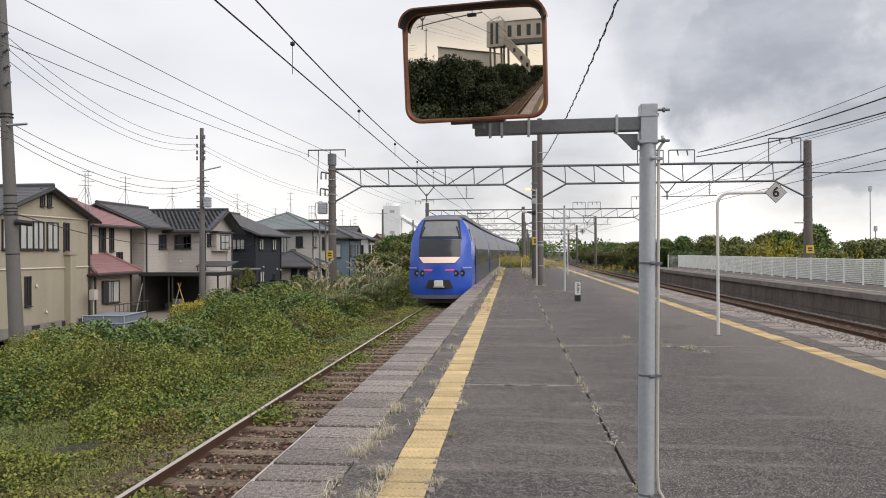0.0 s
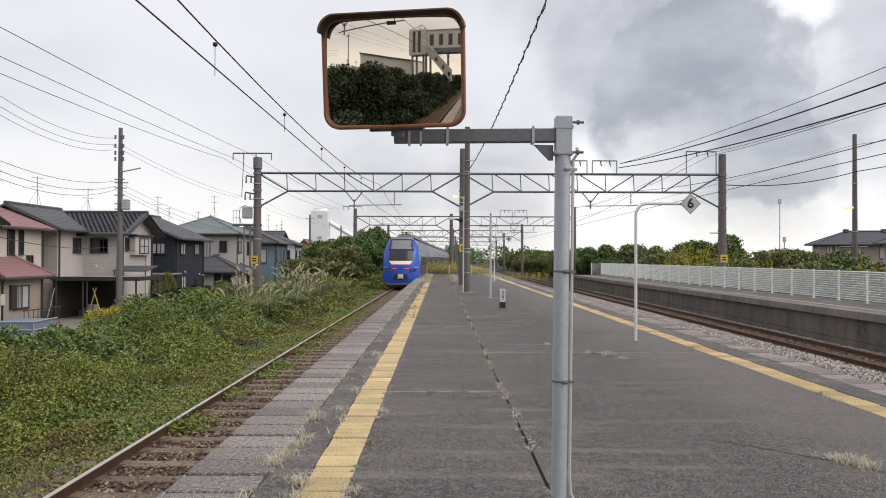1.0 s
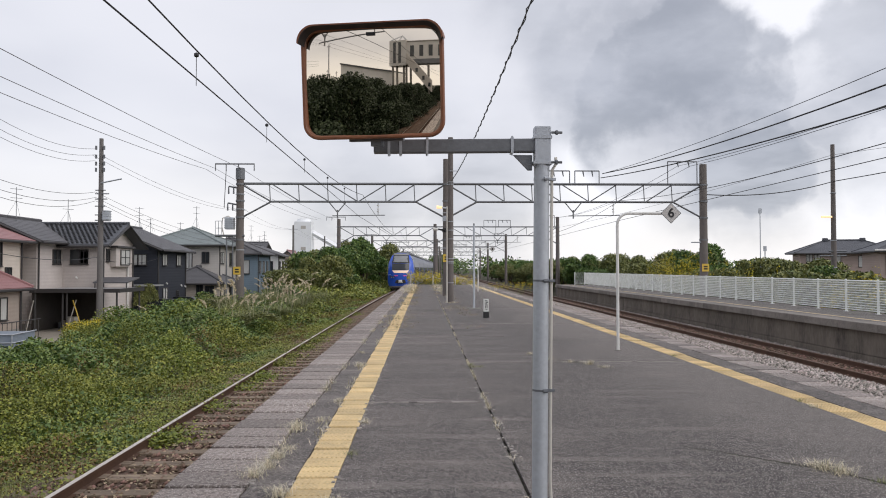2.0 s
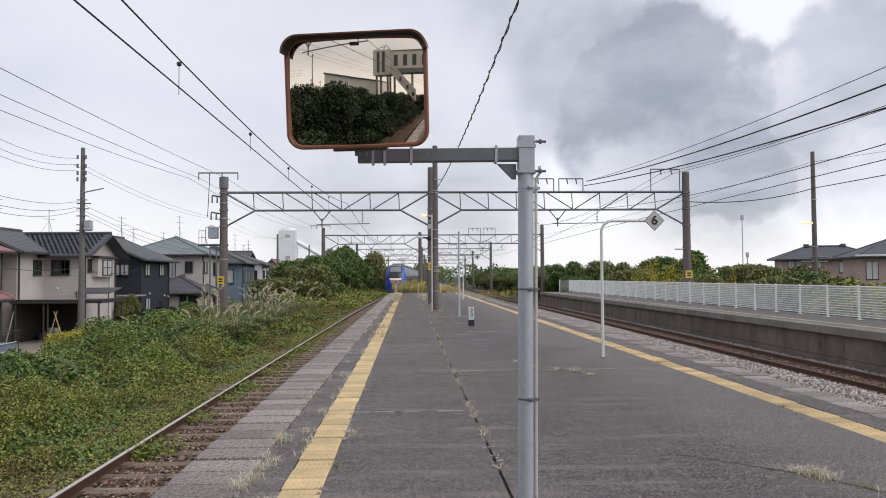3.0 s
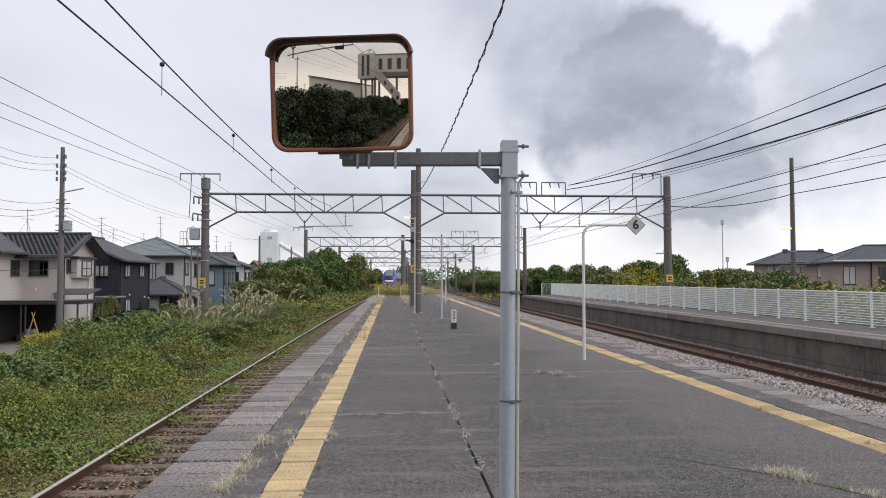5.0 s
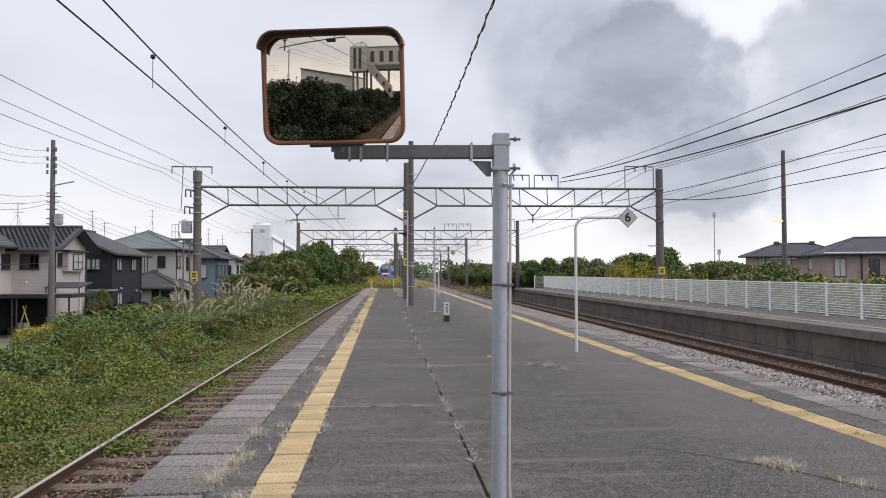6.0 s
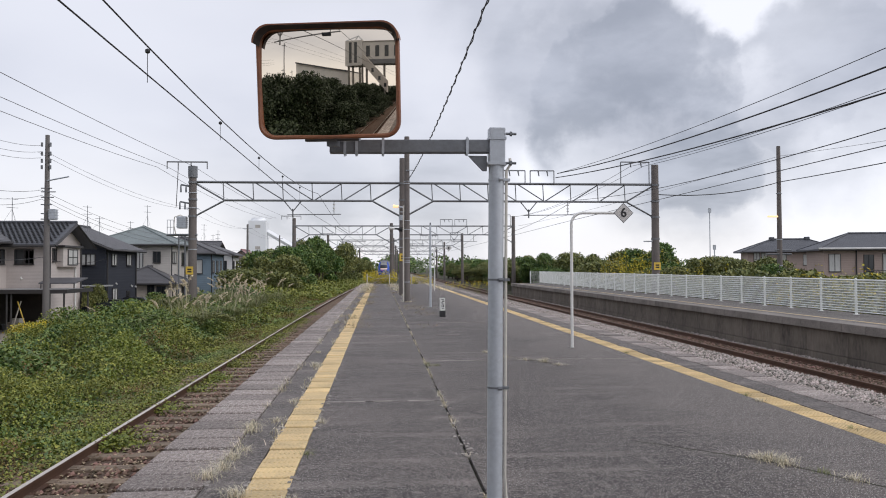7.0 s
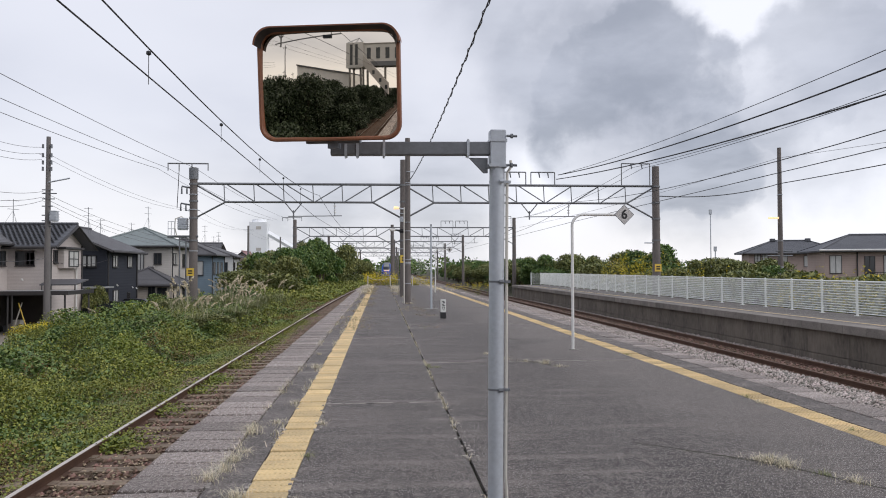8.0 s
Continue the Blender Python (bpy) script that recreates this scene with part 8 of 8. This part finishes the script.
def far_woods():
    """Low woods on the horizon, as leaf masses."""
    blobs = []
    rnd = random.Random(31)
    for k in range(150):
        x = rnd.uniform(-160, 260)
        y = rnd.uniform(240, 330)
        if abs(x - (track_x(y) + 7)) < 14:
            continue
        blobs.append(((x, y, rnd.uniform(0, 2.5)), (rnd.uniform(5, 11), rnd.uniform(4, 8), rnd.uniform(2.0, 4.0))))
    for k in range(26):
        blobs.append(((rnd.uniform(2, 20), rnd.uniform(190, 330) + 60, rnd.uniform(0, 3)), (rnd.uniform(4, 7), rnd.uniform(4, 7), rnd.uniform(3, 6))))
    n = 42000
    v, f = leaf_arrays(clump_points(n, blobs), RNG.uniform(0.5, 1.3, n), 0.5)
    tagged(new("far_woods", raw_mesh("far_woods", v, f, M_LEAF2)), "low dark woods on the horizon", "woods", kind="stuff")


far_woods()


def platform_litter():
    """Dry stalks and low weeds strewn over the unused far end of the platform."""
    n = 9500
    y = 20 + RNG.uniform(0, 1, n) ** 0.8 * 50
    x = np.where(RNG.uniform(0, 1, n) < 0.62, RNG.normal(-0.75, 0.28, n), RNG.normal(1.15, 0.35, n))
    keep = np.array([noise.noise((a * 0.7, b * 0.28, 6.0)) for a, b in zip(x, y)]) + RNG.uniform(-0.2, 0.2, n) > 0.02
    p = np.stack([x[keep], y[keep], np.full(keep.sum(), 0.004)], 1)
    v, f = leaf_arrays(p, RNG.uniform(0.03, 0.10, len(p)), 0.35, 0.4)
    tagged(new("dry_litter", raw_mesh("dry_litter", v, f, M_LITTER)), "straw-coloured litter and dead weeds on the platform", "weeds", kind="stuff")
    q = p[RNG.uniform(0, 1, len(p)) < 0.25]
    v, f = blade_arrays(q, RNG.uniform(0.04, 0.16, len(q)), 0.006, 1.6)
    tagged(new("sparse_weeds", raw_mesh("sparse_weeds", v, f, M_BLADE)), "sparse yellow-green weeds on the platform end", "weeds", kind="stuff")


platform_litter()


# ---- platform pieces ----
build_platform()


# ---- what moves ----
def train_y(t):
    """Where the train's rear end stands on the line at t seconds."""
    return 33.0 + 24.6 * t - 0.29 * t * t


def motions():
    for i, car in enumerate(TRAIN):
        rows = []
        for k in range(17):
            t = 0.5 * k
            y0 = train_y(t) + CAR_LEN * i
            a, b = track_x(y0), track_x(y0 + CAR_LEN)
            rows.append((t, pose(a, y0, RAIL_Z, 0, 0, -math.degrees(math.atan2(b - a, CAR_LEN)))))
        walk(car, rows)


motions()
